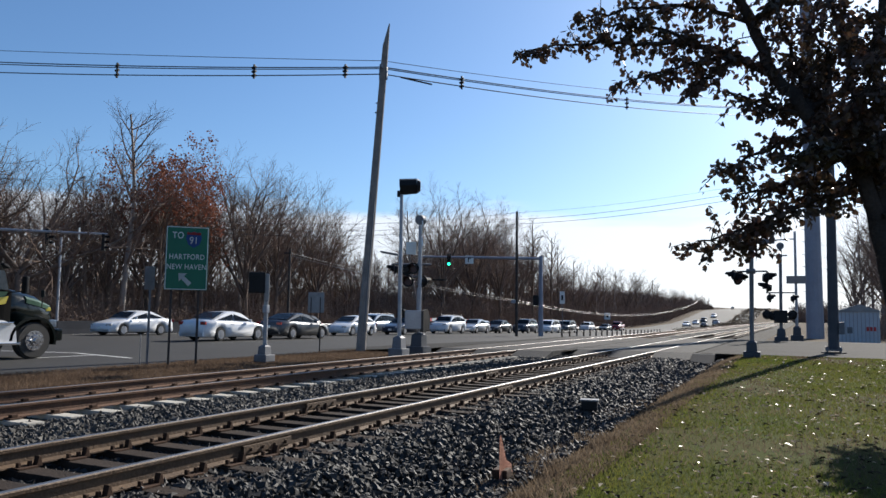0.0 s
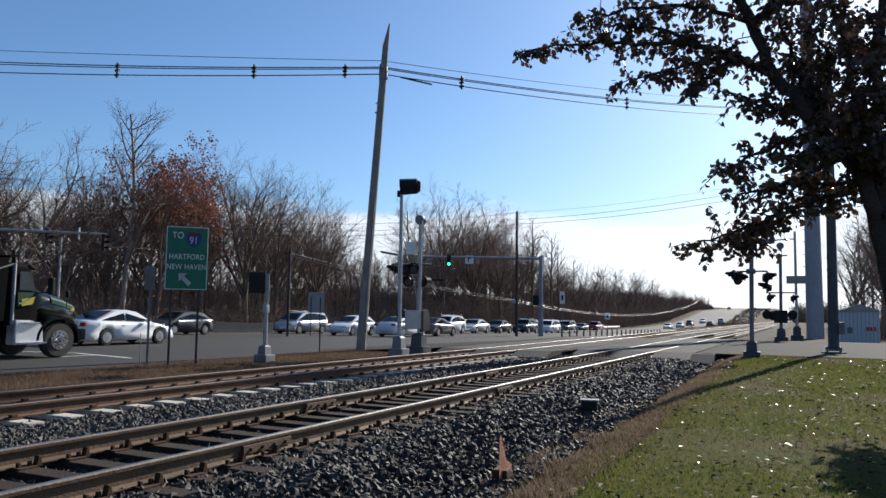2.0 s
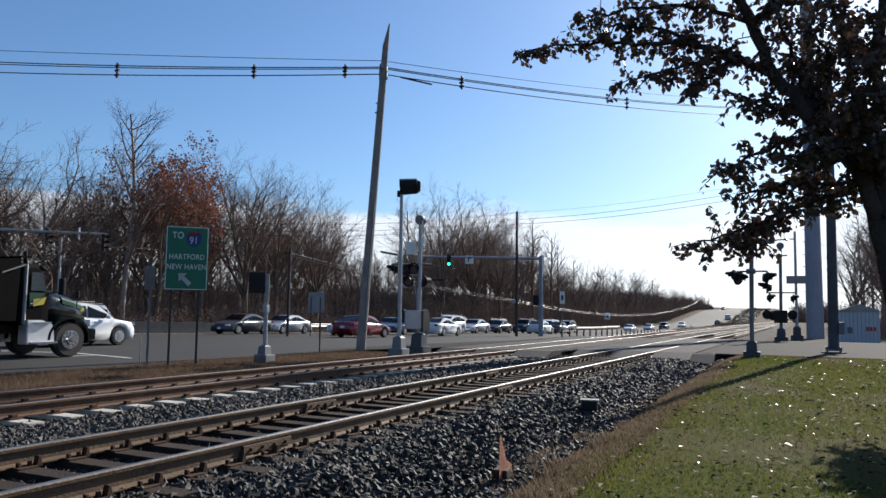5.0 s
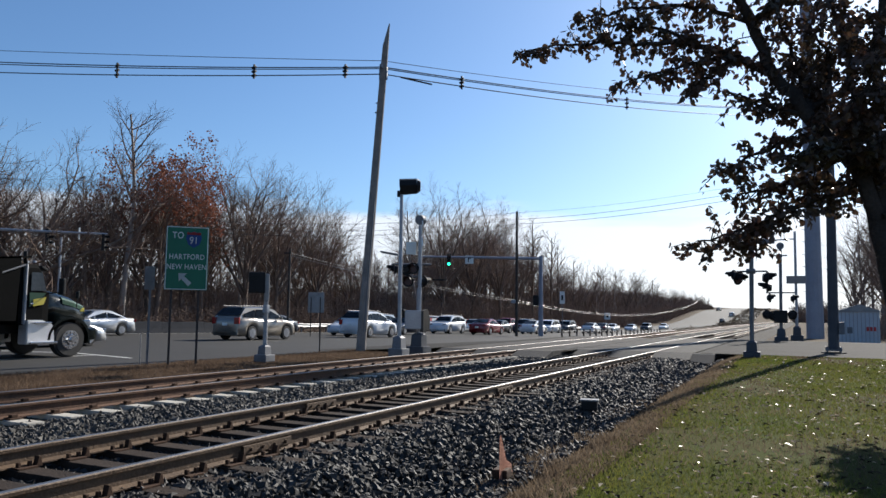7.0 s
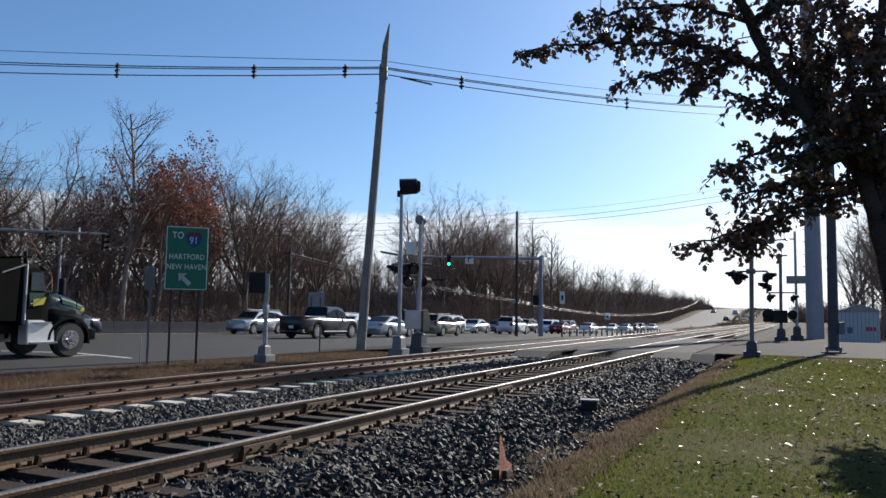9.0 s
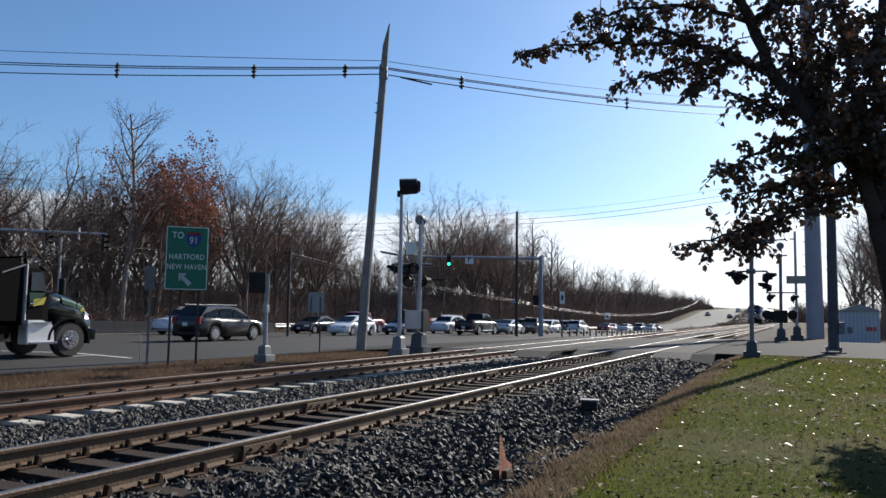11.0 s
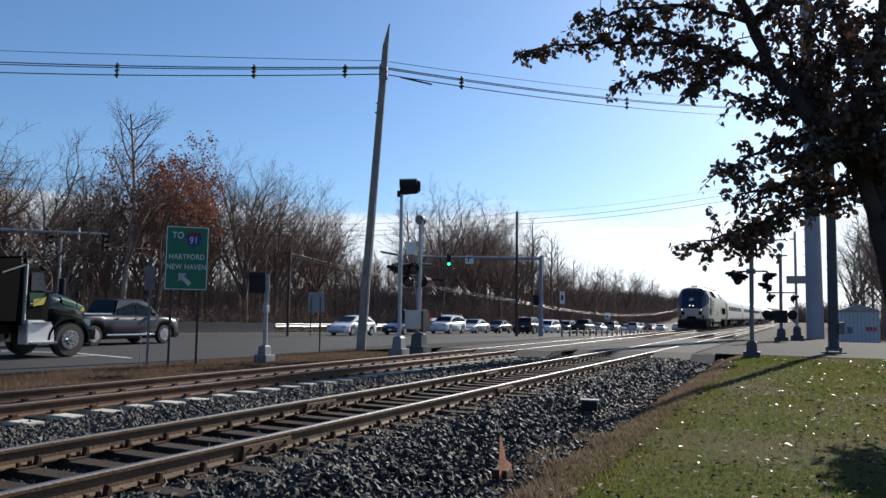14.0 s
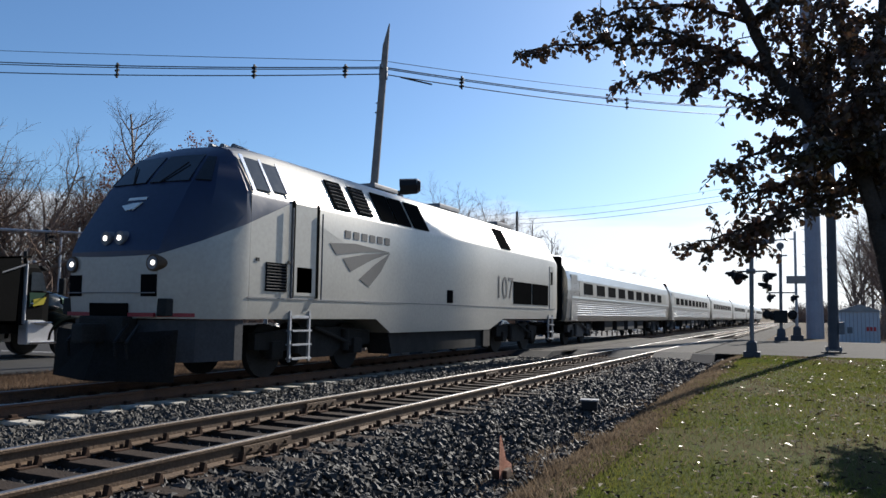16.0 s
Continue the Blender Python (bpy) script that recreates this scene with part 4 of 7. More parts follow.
        part("exhaust_tip", bm, M_BLACK, t, "sooty exhaust tip")
    # cab
    def cring(y, w, zb, zt):
        h = [(0, zb), (w, zb), (w, 1.95), (w - 0.05, zt - 0.14), (w - 0.16, zt - 0.02), (0, zt + 0.03)]
        return [(x, y, z) for x, z in h] + [(-x, y, z) for x, z in h[-2:0:-1]]
    bm = B()
    loft(bm, [cring(-0.8, 0.98, 0.98, 2.0), cring(-1.12, 1.0, 0.98, 2.62), cring(-1.3, 1.0, 0.98, 2.78), cring(-2.25, 1.0, 0.98, 2.80)])
    part("cab", bm, M_TMATT, t, "dark green-black cab")
    bm = B()
    v = [(-0.86, -0.82, 2.02), (0.86, -0.82, 2.02), (0.8, -1.10, 2.56), (-0.8, -1.10, 2.56)]
    bm.faces.new([bm.verts.new(p) for p in v])
    bmesh.ops.solidify(bm, geom=bm.faces[:], thickness=0.03)
    part("windscreen", bm, M_GLASS, t)
    bm = B()
    box(bm, (0, -1.02, 2.66), (1.86, 0.3, 0.06), rx=-18, bevel=0.015)
    part("sun_visor", bm, M_BLACK, t)
    for x in (-0.7, -0.35, 0, 0.35, 0.7):
        bm = B()
        box(bm, (x, -1.3, 2.85), (0.12, 0.1, 0.06), bevel=0.015)
        part("roof_marker_lamp", bm, M_LAMPGLASS, t)
    bm = B()
    box(bm, (0, 0.80, 0.68), (2.36, 0.22, 0.36), bevel=0.06)
    part("front_bumper", bm, M_TBLACK, t)
    bm = B()
    box(bm, (0, 0.90, 1.12), (0.95, 0.05, 0.55), bevel=0.02)
    part("grille", bm, M_CHROME, t, "chrome grille")
    # dark dump body
    bm = B()
    extrude_yz(bm, [(-2.55, 1.1), (-2.45, 2.95), (-2.0, 2.98), (-2.0, 2.92), (-8.2, 2.55), (-8.2, 1.1)], -1.2, 1.2)
    part("dump_body", bm, M_TMATT, t, "black dump body")
    for y in (-3.4, -4.6, -5.8, -7.0):
        for s in (-1, 1):
            bm = B()
            box(bm, (s * 1.22, y, 1.85), (0.08, 0.12, 1.4), bevel=0.01)
            part("side_rib", bm, M_TMATT, t)
    bm = B()
    tube(bm, (1.23, -2.3, 2.7), (1.23, -3.7, 2.35), 0.03, seg=6)
    part("tarp_arm", bm, M_STEELDK, t)
    # short cab: everything behind the windscreen's foot is drawn forward
    for o in t.children:
        if o.type == "MESH" and o.name.split(".")[0] in ("cab", "side_window", "door_stripe", "door_flash", "door_handle", "windscreen", "sun_visor", "roof_marker_lamp", "exhaust_stack", "exhaust_tip", "tank", "step", "dump_body", "side_rib", "tarp_arm"):
            for v in o.data.vertices:
                if v.co.y < -0.35:
                    v.co.y = -0.35 + (v.co.y + 0.35) * 0.66
    return t


TRUCK = truck()


# ---------- the train ----------
def striped_metal(name, a, b, rough, metal):
    return mat(name, a, b, rough, metal, scale=0.8, fine=14, bump=0.04)


M_LOCO = striped_metal("silver_loco_paint", (0.40, 0.385, 0.345), (0.33, 0.318, 0.285), 0.40, 0.3)
M_LBLUE = mat("deep_blue_paint", (0.007, 0.014, 0.05), (0.005, 0.011, 0.038), 0.4, 0.0, scale=1, fine=12, bump=0.02, coat=0.1)
M_STAINLESS = striped_metal("stainless_steel", (0.5, 0.49, 0.47), (0.38, 0.372, 0.36), 0.3, 0.9)
M_SKIRT = mat("dark_grey_skirt", (0.05, 0.052, 0.057), (0.032, 0.033, 0.036), 0.6, scale=2, fine=20, bump=0.1, spec=0.25)
M_COACHGLASS = mat("coach_window", (0.02, 0.02, 0.02), (0.03, 0.03, 0.03), 0.9, scale=2, fine=10, bump=0, spec=0.0)
M_GREYLOGO = mat("grey_lettering", (0.055, 0.057, 0.06), (0.045, 0.046, 0.048), 0.6, scale=3, fine=20, bump=0.02)
M_REDLINE = mat("red_stripe", (0.3, 0.03, 0.04), (0.22, 0.025, 0.03), 0.5, scale=3, fine=20, bump=0.02)
M_SOOT = mat("sooty_steel", (0.03, 0.029, 0.028), (0.015, 0.015, 0.014), 0.8, 0.0, scale=3, fine=30, spec=0.15)

train = thing("passenger_train", pose(TRACK_FAR, 29.16, 0), "silver diesel locomotive with blue nose hauling stainless steel coaches", "train")


def text_part(words, size, m, material, parent, name="lettering", depth=0.004, spacing=1.0):
    cu = bpy.data.curves.new(name, "FONT")
    cu.body, cu.size, cu.extrude, cu.space_character = words, size, depth, spacing
    cu.align_x, cu.align_y = "CENTER", "CENTER"
    tmp = bpy.data.objects.new(name, cu)
    me = bpy.data.meshes.new_from_object(tmp)
    bpy.data.objects.remove(tmp)
    me.materials.clear()
    me.materials.append(material)
    ob = new(name, me)
    ob.parent = parent
    ob.matrix_basis = m
    return ob


def bogie(parent, y, wheels, wheel_r, base, material):
    bg = part("bogie", bogie_frame(y, base, wheel_r), material, parent, "sooty steel bogie")
    for s in (-1, 1):
        for wy in wheels:
            bm = B()
            tube(bm, (s * 0.69, y + wy, wheel_r), (s * 0.82, y + wy, wheel_r), wheel_r, seg=26)
            tube(bm, (s * 0.82, y + wy, wheel_r), (s * 0.98, y + wy, wheel_r), 0.15, seg=12)
            part("wheel", bm, M_SOOT, bg)
            bm = B()
            box(bm, (s * 1.05, y + wy, wheel_r + 0.02), (0.2, 0.34, 0.34), bevel=0.04)
            part("axle_box", bm, M_SOOT, bg)
    return bg


def bogie_frame(y, base, r):
    bm = B()
    for s in (-1, 1):
        extrude_yz(bm, [(y - base / 2 - 0.6, 0.55), (y - base / 2 - 0.6, 0.85), (y - 0.7, 0.95), (y + 0.7, 0.95), (y + base / 2 + 0.6, 0.85), (y + base / 2 + 0.6, 0.55), (y + 0.8, 0.5), (y + 0.5, 0.33), (y - 0.5, 0.33), (y - 0.8, 0.5)], s * 1.0 - 0.08, s * 1.0 + 0.08)
        for d in (-0.9, 0.9):
            tube(bm, (s * 1.13, y + d, 0.45), (s * 1.13, y + d, 0.9), 0.09, seg=10)
        tube(bm, (s * 1.18, y - 0.3, 0.95), (s * 1.18, y + 1.0, 0.6), 0.04, seg=8)
    box(bm, (0, y, 0.6), (2.0, 0.6, 0.3))
    return bm


def locomotive():
    lo = part("locomotive_body", B(), M_LOCO, train)
    W2 = 1.52

    def sec(y, w, zb, zs, zc, wr, zr, zt):
        """Half section: sill, seam, crease, roof edge, top."""
        h = [(0, zb), (w * 0.98, zb), (w, zs), (w, (zs + zc) / 2), (w, zc - 0.06), (w - 0.02, zc), (wr + 0.04, zr - 0.05), (wr - 0.06, zr + 0.03), (wr * 0.55, zt - 0.02), (0, zt)]
        return [(x, y, z) for x, z in h] + [(-x, y, z) for x, z in h[-2:0:-1]]

    def blue_edge(y):
        return 2.16 + 0.43 * (y + 20.45)

    # hull from the cab to the tail
    bm = B()
    rings = [sec(-18.95, W2, 1.12, 1.5, 3.34, 1.06, 4.08, 4.24), sec(-18.5, W2, 1.12, 1.5, 3.34, 1.04, 4.16, 4.33)]
    rings += [sec(y, W2, zb, 1.5, 3.34, 1.02, 4.20, 4.38) for y, zb in ((-17.9, 1.12), (-15.0, 1.12), (-14.6, 1.12), (-13.95, 0.80), (-7.85, 0.80), (-6.7, 1.12), (-2.5, 1.12))]
    rings += [sec(-1.25, W2, 1.12, 1.5, 3.34, 1.02, 4.18, 4.36), sec(-0.62, W2 - 0.12, 1.12, 1.5, 3.30, 0.95, 4.0, 4.18)]
    loft(bm, rings)
    me = lo.data
    for m in (M_LBLUE, M_STEELDK):
        me.materials.append(m)
    bmesh.ops.bisect_plane(bm, geom=bm.verts[:] + bm.edges[:] + bm.faces[:], plane_co=(0, -20.45, 2.16), plane_no=(0, -0.43, 1.0))
    for f in bm.faces:
        c = f.calc_center_median()
        if blue_edge(c.y) < c.z < 3.36 and c.y < -17.7:
            f.material_index = 1
        elif c.z > 4.2:
            f.material_index = 2
    bm.normal_update()
    bm.to_mesh(me)
    bm.free()
    me.shade_smooth()
    me.set_sharp_from_angle(angle=radians(24))
    # the nose: flat front, two facets to a sharp upright edge at the cab, sloping back above the headlights
    levels = ((1.12, -20.46, 0.98, 1.32, -19.96, 1.50, -19.20), (1.6, -20.50, 1.0, 1.33, -19.96, 1.52, -19.18), (2.2, -20.50, 1.0, 1.33, -19.94, 1.52, -19.14), (2.45, -20.40, 1.0, 1.32, -19.88, 1.52, -19.12),
              (2.95, -20.10, 0.98, 1.29, -19.72, 1.52, -19.08), (3.34, -19.86, 0.95, 1.26, -19.58, 1.50, -19.05), (3.7, -19.58, 0.9, 1.14, -19.40, 1.31, -19.03), (3.95, -19.36, 0.84, 1.02, -19.24, 1.17, -19.01),
              (4.12, -19.14, 0.72, 0.9, -19.08, 1.02, -18.99), (4.22, -18.98, 0.4, 0.55, -18.975, 0.7, -18.97))
    bm = B()
    ring_of = []
    for z, yc, wf, wm, ym, we, ye in levels:
        h = [(we, -18.955), (we, ye), (wm, ym), (wf, yc), (wf * 0.5, yc - 0.05), (0, yc - 0.07)]
        ring_of.append([(x, y, z) for x, y in h] + [(-x, y, z) for x, y in h[-2::-1]])
    loft(bm, ring_of)
    bmesh.ops.bisect_plane(bm, geom=bm.verts[:] + bm.edges[:] + bm.faces[:], plane_co=(0, -20.45, 2.16), plane_no=(0, -0.43, 1.0))
    for f in bm.faces:
        c = f.calc_center_median()
        if c.z > blue_edge(c.y):
            f.material_index = 1
    nose = part("nose", bm, (M_LOCO, M_LBLUE), lo, "faceted nose, blue above and silver below", smooth=True)
    nose.data.set_sharp_from_angle(angle=radians(21))

    def front(x, z, out=0.0):
        """A point on the nose's front, at x across and z up."""
        for a, b in zip(levels, levels[1:]):
            if a[0] <= z <= b[0]:
                f = (z - a[0]) / (b[0] - a[0])
                yc, wf, wm, ym = (a[k] + (b[k] - a[k]) * f for k in (1, 2, 3, 4))
                ax = abs(x)
                y = yc - 0.07 + 0.07 * ax / wf if ax < wf else yc + (ym - yc) * (ax - wf) / (wm - wf)
                return (x, y - out, z)

    def on_front(name, pts, material, label="", out=0.012, t=0.02):
        return slab(name, [front(x, z, out) for x, z in pts], t, material, nose, label)

    # lower parts of the nose
    bm = B()
    loft(bm, [[(x, y, z) for x, z in ((0, 0.42), (w, 0.42), (w, 1.1), (0, 1.1), (-w, 1.1), (-w, 0.42))] for y, w in ((-20.40, 0.95), (-19.93, 1.28), (-19.2, 1.46), (-19.0, 1.46))])
    part("pilot_skirt", bm, M_SKIRT, lo, "dark grey skirt under the nose")
    bm = B()
    v = [(-1.38, -20.45, 0.14), (0, -20.95, 0.14), (1.38, -20.45, 0.14), (1.38, -20.40, 0.95), (0, -20.70, 0.85), (-1.38, -20.40, 0.95)]
    vs = [bm.verts.new(p) for p in v]
    bm.faces.new((vs[0], vs[1], vs[4], vs[5]))
    bm.faces.new((vs[1], vs[2], vs[3], vs[4]))
    bmesh.ops.solidify(bm, geom=bm.faces[:], thickness=0.06)
    part("snow_plough", bm, M_SOOT, lo, "black steel plough")
    bm = B()
    box(bm, (0, -20.85, 0.88), (0.26, 0.55, 0.3), bevel=0.05)
    box(bm, (0, -20.55, 0.95), (1.0, 0.3, 0.4), bevel=0.04)
    part("coupler", bm, M_SOOT, lo, "black coupler")
    for x in (-0.55, 0.5, 0.75):
        bm = B()
        pts = [(x, -20.6, 1.02), (x + 0.02, -20.85, 0.75), (x, -20.8, 0.5)]
        for a, b in zip(pts, pts[1:]):
            tube(bm, a, b, 0.025, seg=6)
        part("air_hose", bm, M_BLACK, lo)
    on_front("red_stripe", [(-0.98, 1.15), (0.98, 1.15), (0.98, 1.21), (-0.98, 1.21)], M_REDLINE, "thin red stripe", 0.05, 0.05)
    for q in (-1, 1):
        slab("red_stripe", [front(q * 0.99, 1.15, 0.012), front(q * 1.31, 1.15, 0.012), front(q * 1.31, 1.21, 0.012), front(q * 0.99, 1.21, 0.012)], 0.02, M_REDLINE, nose, "thin red stripe")
    # lamps and openings of the nose
    for x in (-0.16, 0.16):
        x0, y0, z0 = front(x, 2.42)
        bm = B()
        tube(bm, (x, y0 - 0.07, z0), (x, y0 + 0.2, z0), 0.115, 0.125, seg=20)
        hl = part("headlight", bm, M_STEELDK, nose, "lit twin headlight in a round bezel")
        bm = B()
        tube(bm, (x, y0 - 0.078, z0), (x, y0 - 0.06, z0), 0.095, seg=20)
        part("reflector", bm, M_STEELDK, hl)
        bm = B()
        tube(bm, (x, y0 - 0.088, z0), (x, y0 - 0.07, z0), 0.042, seg=14)
        part("lens", bm, M_HEADLIT, hl)
    for x in (-0.93, 0.93):
        x0, y0, z0 = front(x, 2.0)
        bm = B()
        tube(bm, (x, y0 - 0.05, z0), (x, y0 + 0.15, z0), 0.135, 0.145, seg=20)
        dl = part("ditch_light", bm, M_RAIL, nose, "round lit ditch light in a rusty bezel")
        bm = B()
        tube(bm, (x, y0 - 0.058, z0), (x, y0 - 0.045, z0), 0.105, seg=20)
        part("reflector", bm, M_STEELDK, dl)
        bm = B()
        tube(bm, (x + 0.02, y0 - 0.068, z0), (x + 0.02, y0 - 0.05, z0), 0.04, seg=14)
        part("lens", bm, M_HEADLIT, dl)
        q = 1 if x > 0 else -1
        on_front("nose_opening", [(q * 0.68, 1.47), (q * 0.99, 1.47), (q * 0.99, 1.82), (q * 0.68, 1.82)], M_VOID, "black square opening")
        bm = B()
        box(bm, (q * 1.08, -20.40, 1.30), (0.2, 0.16, 0.28), bevel=0.03)
        part("uncoupling_bracket", bm, M_SOOT, nose)
    on_front("nose_seam", [(-0.98, 1.52), (0.98, 1.52), (0.98, 1.535), (-0.98, 1.535)], M_STEELDK, out=0.045, t=0.05)
    on_front("nose_hatch", [(-0.42, 1.125), (0.42, 1.125), (0.42, 1.36), (-0.42, 1.36)], M_VOID, out=0.03, t=0.06)
    for q in (-1, 1):
        on_front("windscreen_pane", [(q * 0.05, 3.44), (q * 0.88, 3.44), (q * 0.80, 3.98), (q * 0.05, 3.98)], M_GLASS, "dark windscreen pane", 0.02, 0.03)
        on_front("corner_pane", [(q * 0.97, 3.46), (q * 1.17, 3.46), (q * 1.0, 3.93), (q * 0.88, 3.93)], M_GLASS, "dark corner pane", 0.02, 0.03)
        bm = B()
        a, b = front(q * 0.3, 3.42, 0.06), front(q * 0.62, 3.82, 0.06)
        tube(bm, a, b, 0.014, seg=6)
        part("wiper", bm, M_BLACK, nose)
    # pale mark on the nose as plain shapes
    for k in range(3):
        on_front("nose_mark", [(-0.30 + 0.13 * k, 3.02), (-0.02 + 0.10 * k, 3.06), (0.16, 3.05), (-0.12 + 0.08 * k, 2.92)], M_SIGNWHITE, out=0.016 + 0.004 * k)
    on_front("letter_bar", [(-0.22, 3.11), (0.2, 3.11), (0.2, 3.16), (-0.22, 3.16)], M_SIGNWHITE)
    for s in (-1, 1):
        X = s * (W2 + 0.006)

        def side(name, y0, y1, z0, z1, material, label="", t=0.02):
            slab(name, [(X, y0, z0), (X, y1, z0), (X, y1, z1), (X, y0, z1)], t, material, lo, label)

        def slope(name, y0, y1, f0, f1, material, label="", lift=0.02):
            q = []
            for y, f in ((y0, f0), (y1, f0), (y1, f1), (y0, f1)):
                q.append((s * (1.50 - 0.44 * f + lift), y, 3.34 + 0.81 * f + lift * 0.5))
            return slab(name, q, 0.02, material, lo, label)

        # cab door between two dark posts, with its window and grab rails
        side("cab_door", -17.70, -17.02, 1.56, 3.30, M_LOCO, "silver cab door")
        side("door_window", -17.62, -17.14, 1.62, 2.1, M_GLASS)
        side("door_post", -17.80, -17.71, 1.52, 3.36, M_VOID)
        side("door_post", -17.01, -16.92, 1.52, 3.36, M_VOID)
        for y in (-17.84, -16.88):
            bm = B()
            tube(bm, (s * 1.58, y, 1.5), (s * 1.58, y, 3.2), 0.018, seg=6)
            part("grab_rail", bm, M_STEELDK, lo)
        # louvres at the nose
        side("grille", -18.52, -17.92, 1.62, 2.14, M_VOID, "black louvred grille")
        bm = B()
        for i in range(9):
            box(bm, (s * 1.535, -18.22, 1.66 + i * 0.055), (0.03, 0.58, 0.018), ry=s * 30)
        part("louvre", bm, M_SKIRT, lo)
        # cab side windows on the slope
        slope("cab_window", -18.80, -18.42, 0.08, 0.82, M_GLASS)
        slope("cab_window", -18.36, -17.92, 0.12, 0.80, M_GLASS)
        slope("window_post", -18.42, -18.36, 0.05, 0.86, M_CHROME, "bright window post", 0.03)
        slope("window_post", -17.92, -17.86, 0.05, 0.86, M_CHROME, "bright window post", 0.03)
        slope("window_post", -18.93, -18.84, 0.02, 0.86, M_CHROME, "bright window post", 0.03)
        # intakes along the slope
        for y0, y1 in ((-16.3, -15.72), (-15.42, -14.80)):
            slope("roof_louvre", y0, y1, 0.06, 0.84, M_VOID, "black louvred intake")
            bm = B()
            for i in range(7):
                f = 0.12 + i * 0.105
                box(bm, (s * (1.54 - 0.44 * f), (y0 + y1) / 2, 3.345 + 0.81 * f), (0.03, y1 - y0 - 0.06, 0.03), ry=s * 28)
            part("louvre", bm, M_SKIRT, lo)
        for y0, y1 in ((-14.45, -13.75), (-13.68, -13.0), (-12.85, -12.05), (-6.9, -6.05)):
            slope("roof_screen", y0, y1, 0.03, 0.86, M_VOID, "black screened opening")
        # rear grilles and door, panel seam and small hatches
        side("grille", -5.85, -4.05, 1.62, 2.36, M_VOID, "dark screened grille")
        side("grille", -3.95, -2.15, 1.62, 2.36, M_VOID, "dark screened grille")
        side("rear_door", -1.95, -1.5, 1.5, 3.1, M_LOCO)
        side("door_window", -1.85, -1.6, 2.4, 2.9, M_GLASS)
        side("hatch", -10.95, -10.6, 1.55, 1.9, M_VOID, "small black hatch")
        side("side_seam", -19.0, -1.3, 1.485, 1.505, M_STEELDK, t=0.012)
        for y in (-18.75, -17.85):
            side("marker", y - 0.04, y + 0.04, 2.14, 2.2, M_BLACK)
        # grey lettering and the three-armed mark, as plain shapes
        for arm_pts in (((-16.55, 2.66), (-15.6, 2.73), (-14.08, 2.66), (-15.3, 2.57), (-16.3, 2.44)),
                        ((-16.05, 2.38), (-15.2, 2.53), (-14.08, 2.65), (-14.95, 2.41), (-15.75, 2.12)),
                        ((-15.38, 1.98), (-14.75, 2.33), (-14.08, 2.64), (-14.5, 2.18), (-15.0, 1.82))):
            slab("side_mark", [(X + s * 0.001, y, z) for y, z in arm_pts], 0.006, M_GREYLOGO, lo, "grey sweeping stripe mark")
        for i in range(6):
            y = -15.98 + i * 0.33
            side("letter_bar", y, y + 0.22, 2.82, 2.98, M_GREYLOGO, t=0.008)
        text_part("107", 1.0, Matrix(((0, 0, s, X + s * 0.004), (s, 0, 0, -6.64), (0, 1, 0, 2.08), (0, 0, 0, 1))), M_GREYLOGO, lo, "fleet_number", 0.004, 1.05)
        # ladder under the cab door and one at the tail
        for y0, y1 in ((-17.75, -17.15), (-2.05, -1.55)):
            bm = B()
            for y in (y0, y1):
                box(bm, (s * 1.50, y, 0.80), (0.05, 0.05, 0.95))
            box(bm, (s * 1.50, (y0 + y1) / 2, 1.16), (0.05, y1 - y0, 0.05))
            lad = part("step_ladder", bm, M_STEEL, lo, "pale steel step ladder")
            for z in (0.38, 0.64, 0.90):
                bm = B()
                box(bm, (s * 1.50, (y0 + y1) / 2, z), (0.16, y1 - y0, 0.03))
                part("rung", bm, M_STEEL, lad)
        bm = B()
        extrude_yz(bm, [(-13.7, 0.30), (-13.9, 0.80), (-7.9, 0.80), (-8.2, 0.30)], s * 0.75, s * 1.40)
        part("fuel_tank", bm, M_SOOT, lo, "black fuel tank")
        bm = B()
        box(bm, (s * 1.45, -8.05, 0.55), (0.06, 0.5, 0.5))
        part("tank_panel", bm, M_CONC, lo, "pale panel at the tank's end")
    for y, w, h in ((-12.8, 1.2, 0.12), (-9.0, 1.4, 0.14), (-4.5, 1.3, 0.14)):
        bm = B()
        box(bm, (0.2, y, 4.42), (0.9, w, h), bevel=0.03)
        part("roof_hatch", bm, M_STEELDK, lo)
    bm = B()
    for i, x in enumerate((-0.2, 0, 0.2)):
        tube(bm, (x, -18.2 + 0.1 * i, 4.46), (x, -17.75 + 0.1 * i, 4.46), 0.06, 0.03, seg=10)
    box(bm, (0, -17.95, 4.41), (0.5, 0.2, 0.08))
    part("horn", bm, M_STEELDK, lo, "roof horn")
    bogie(lo, -16.2, (-1.42, 1.42), 0.51, 2.84, M_SOOT)
    bogie(lo, -4.2, (-1.42, 1.42), 0.51, 2.84, M_SOOT)


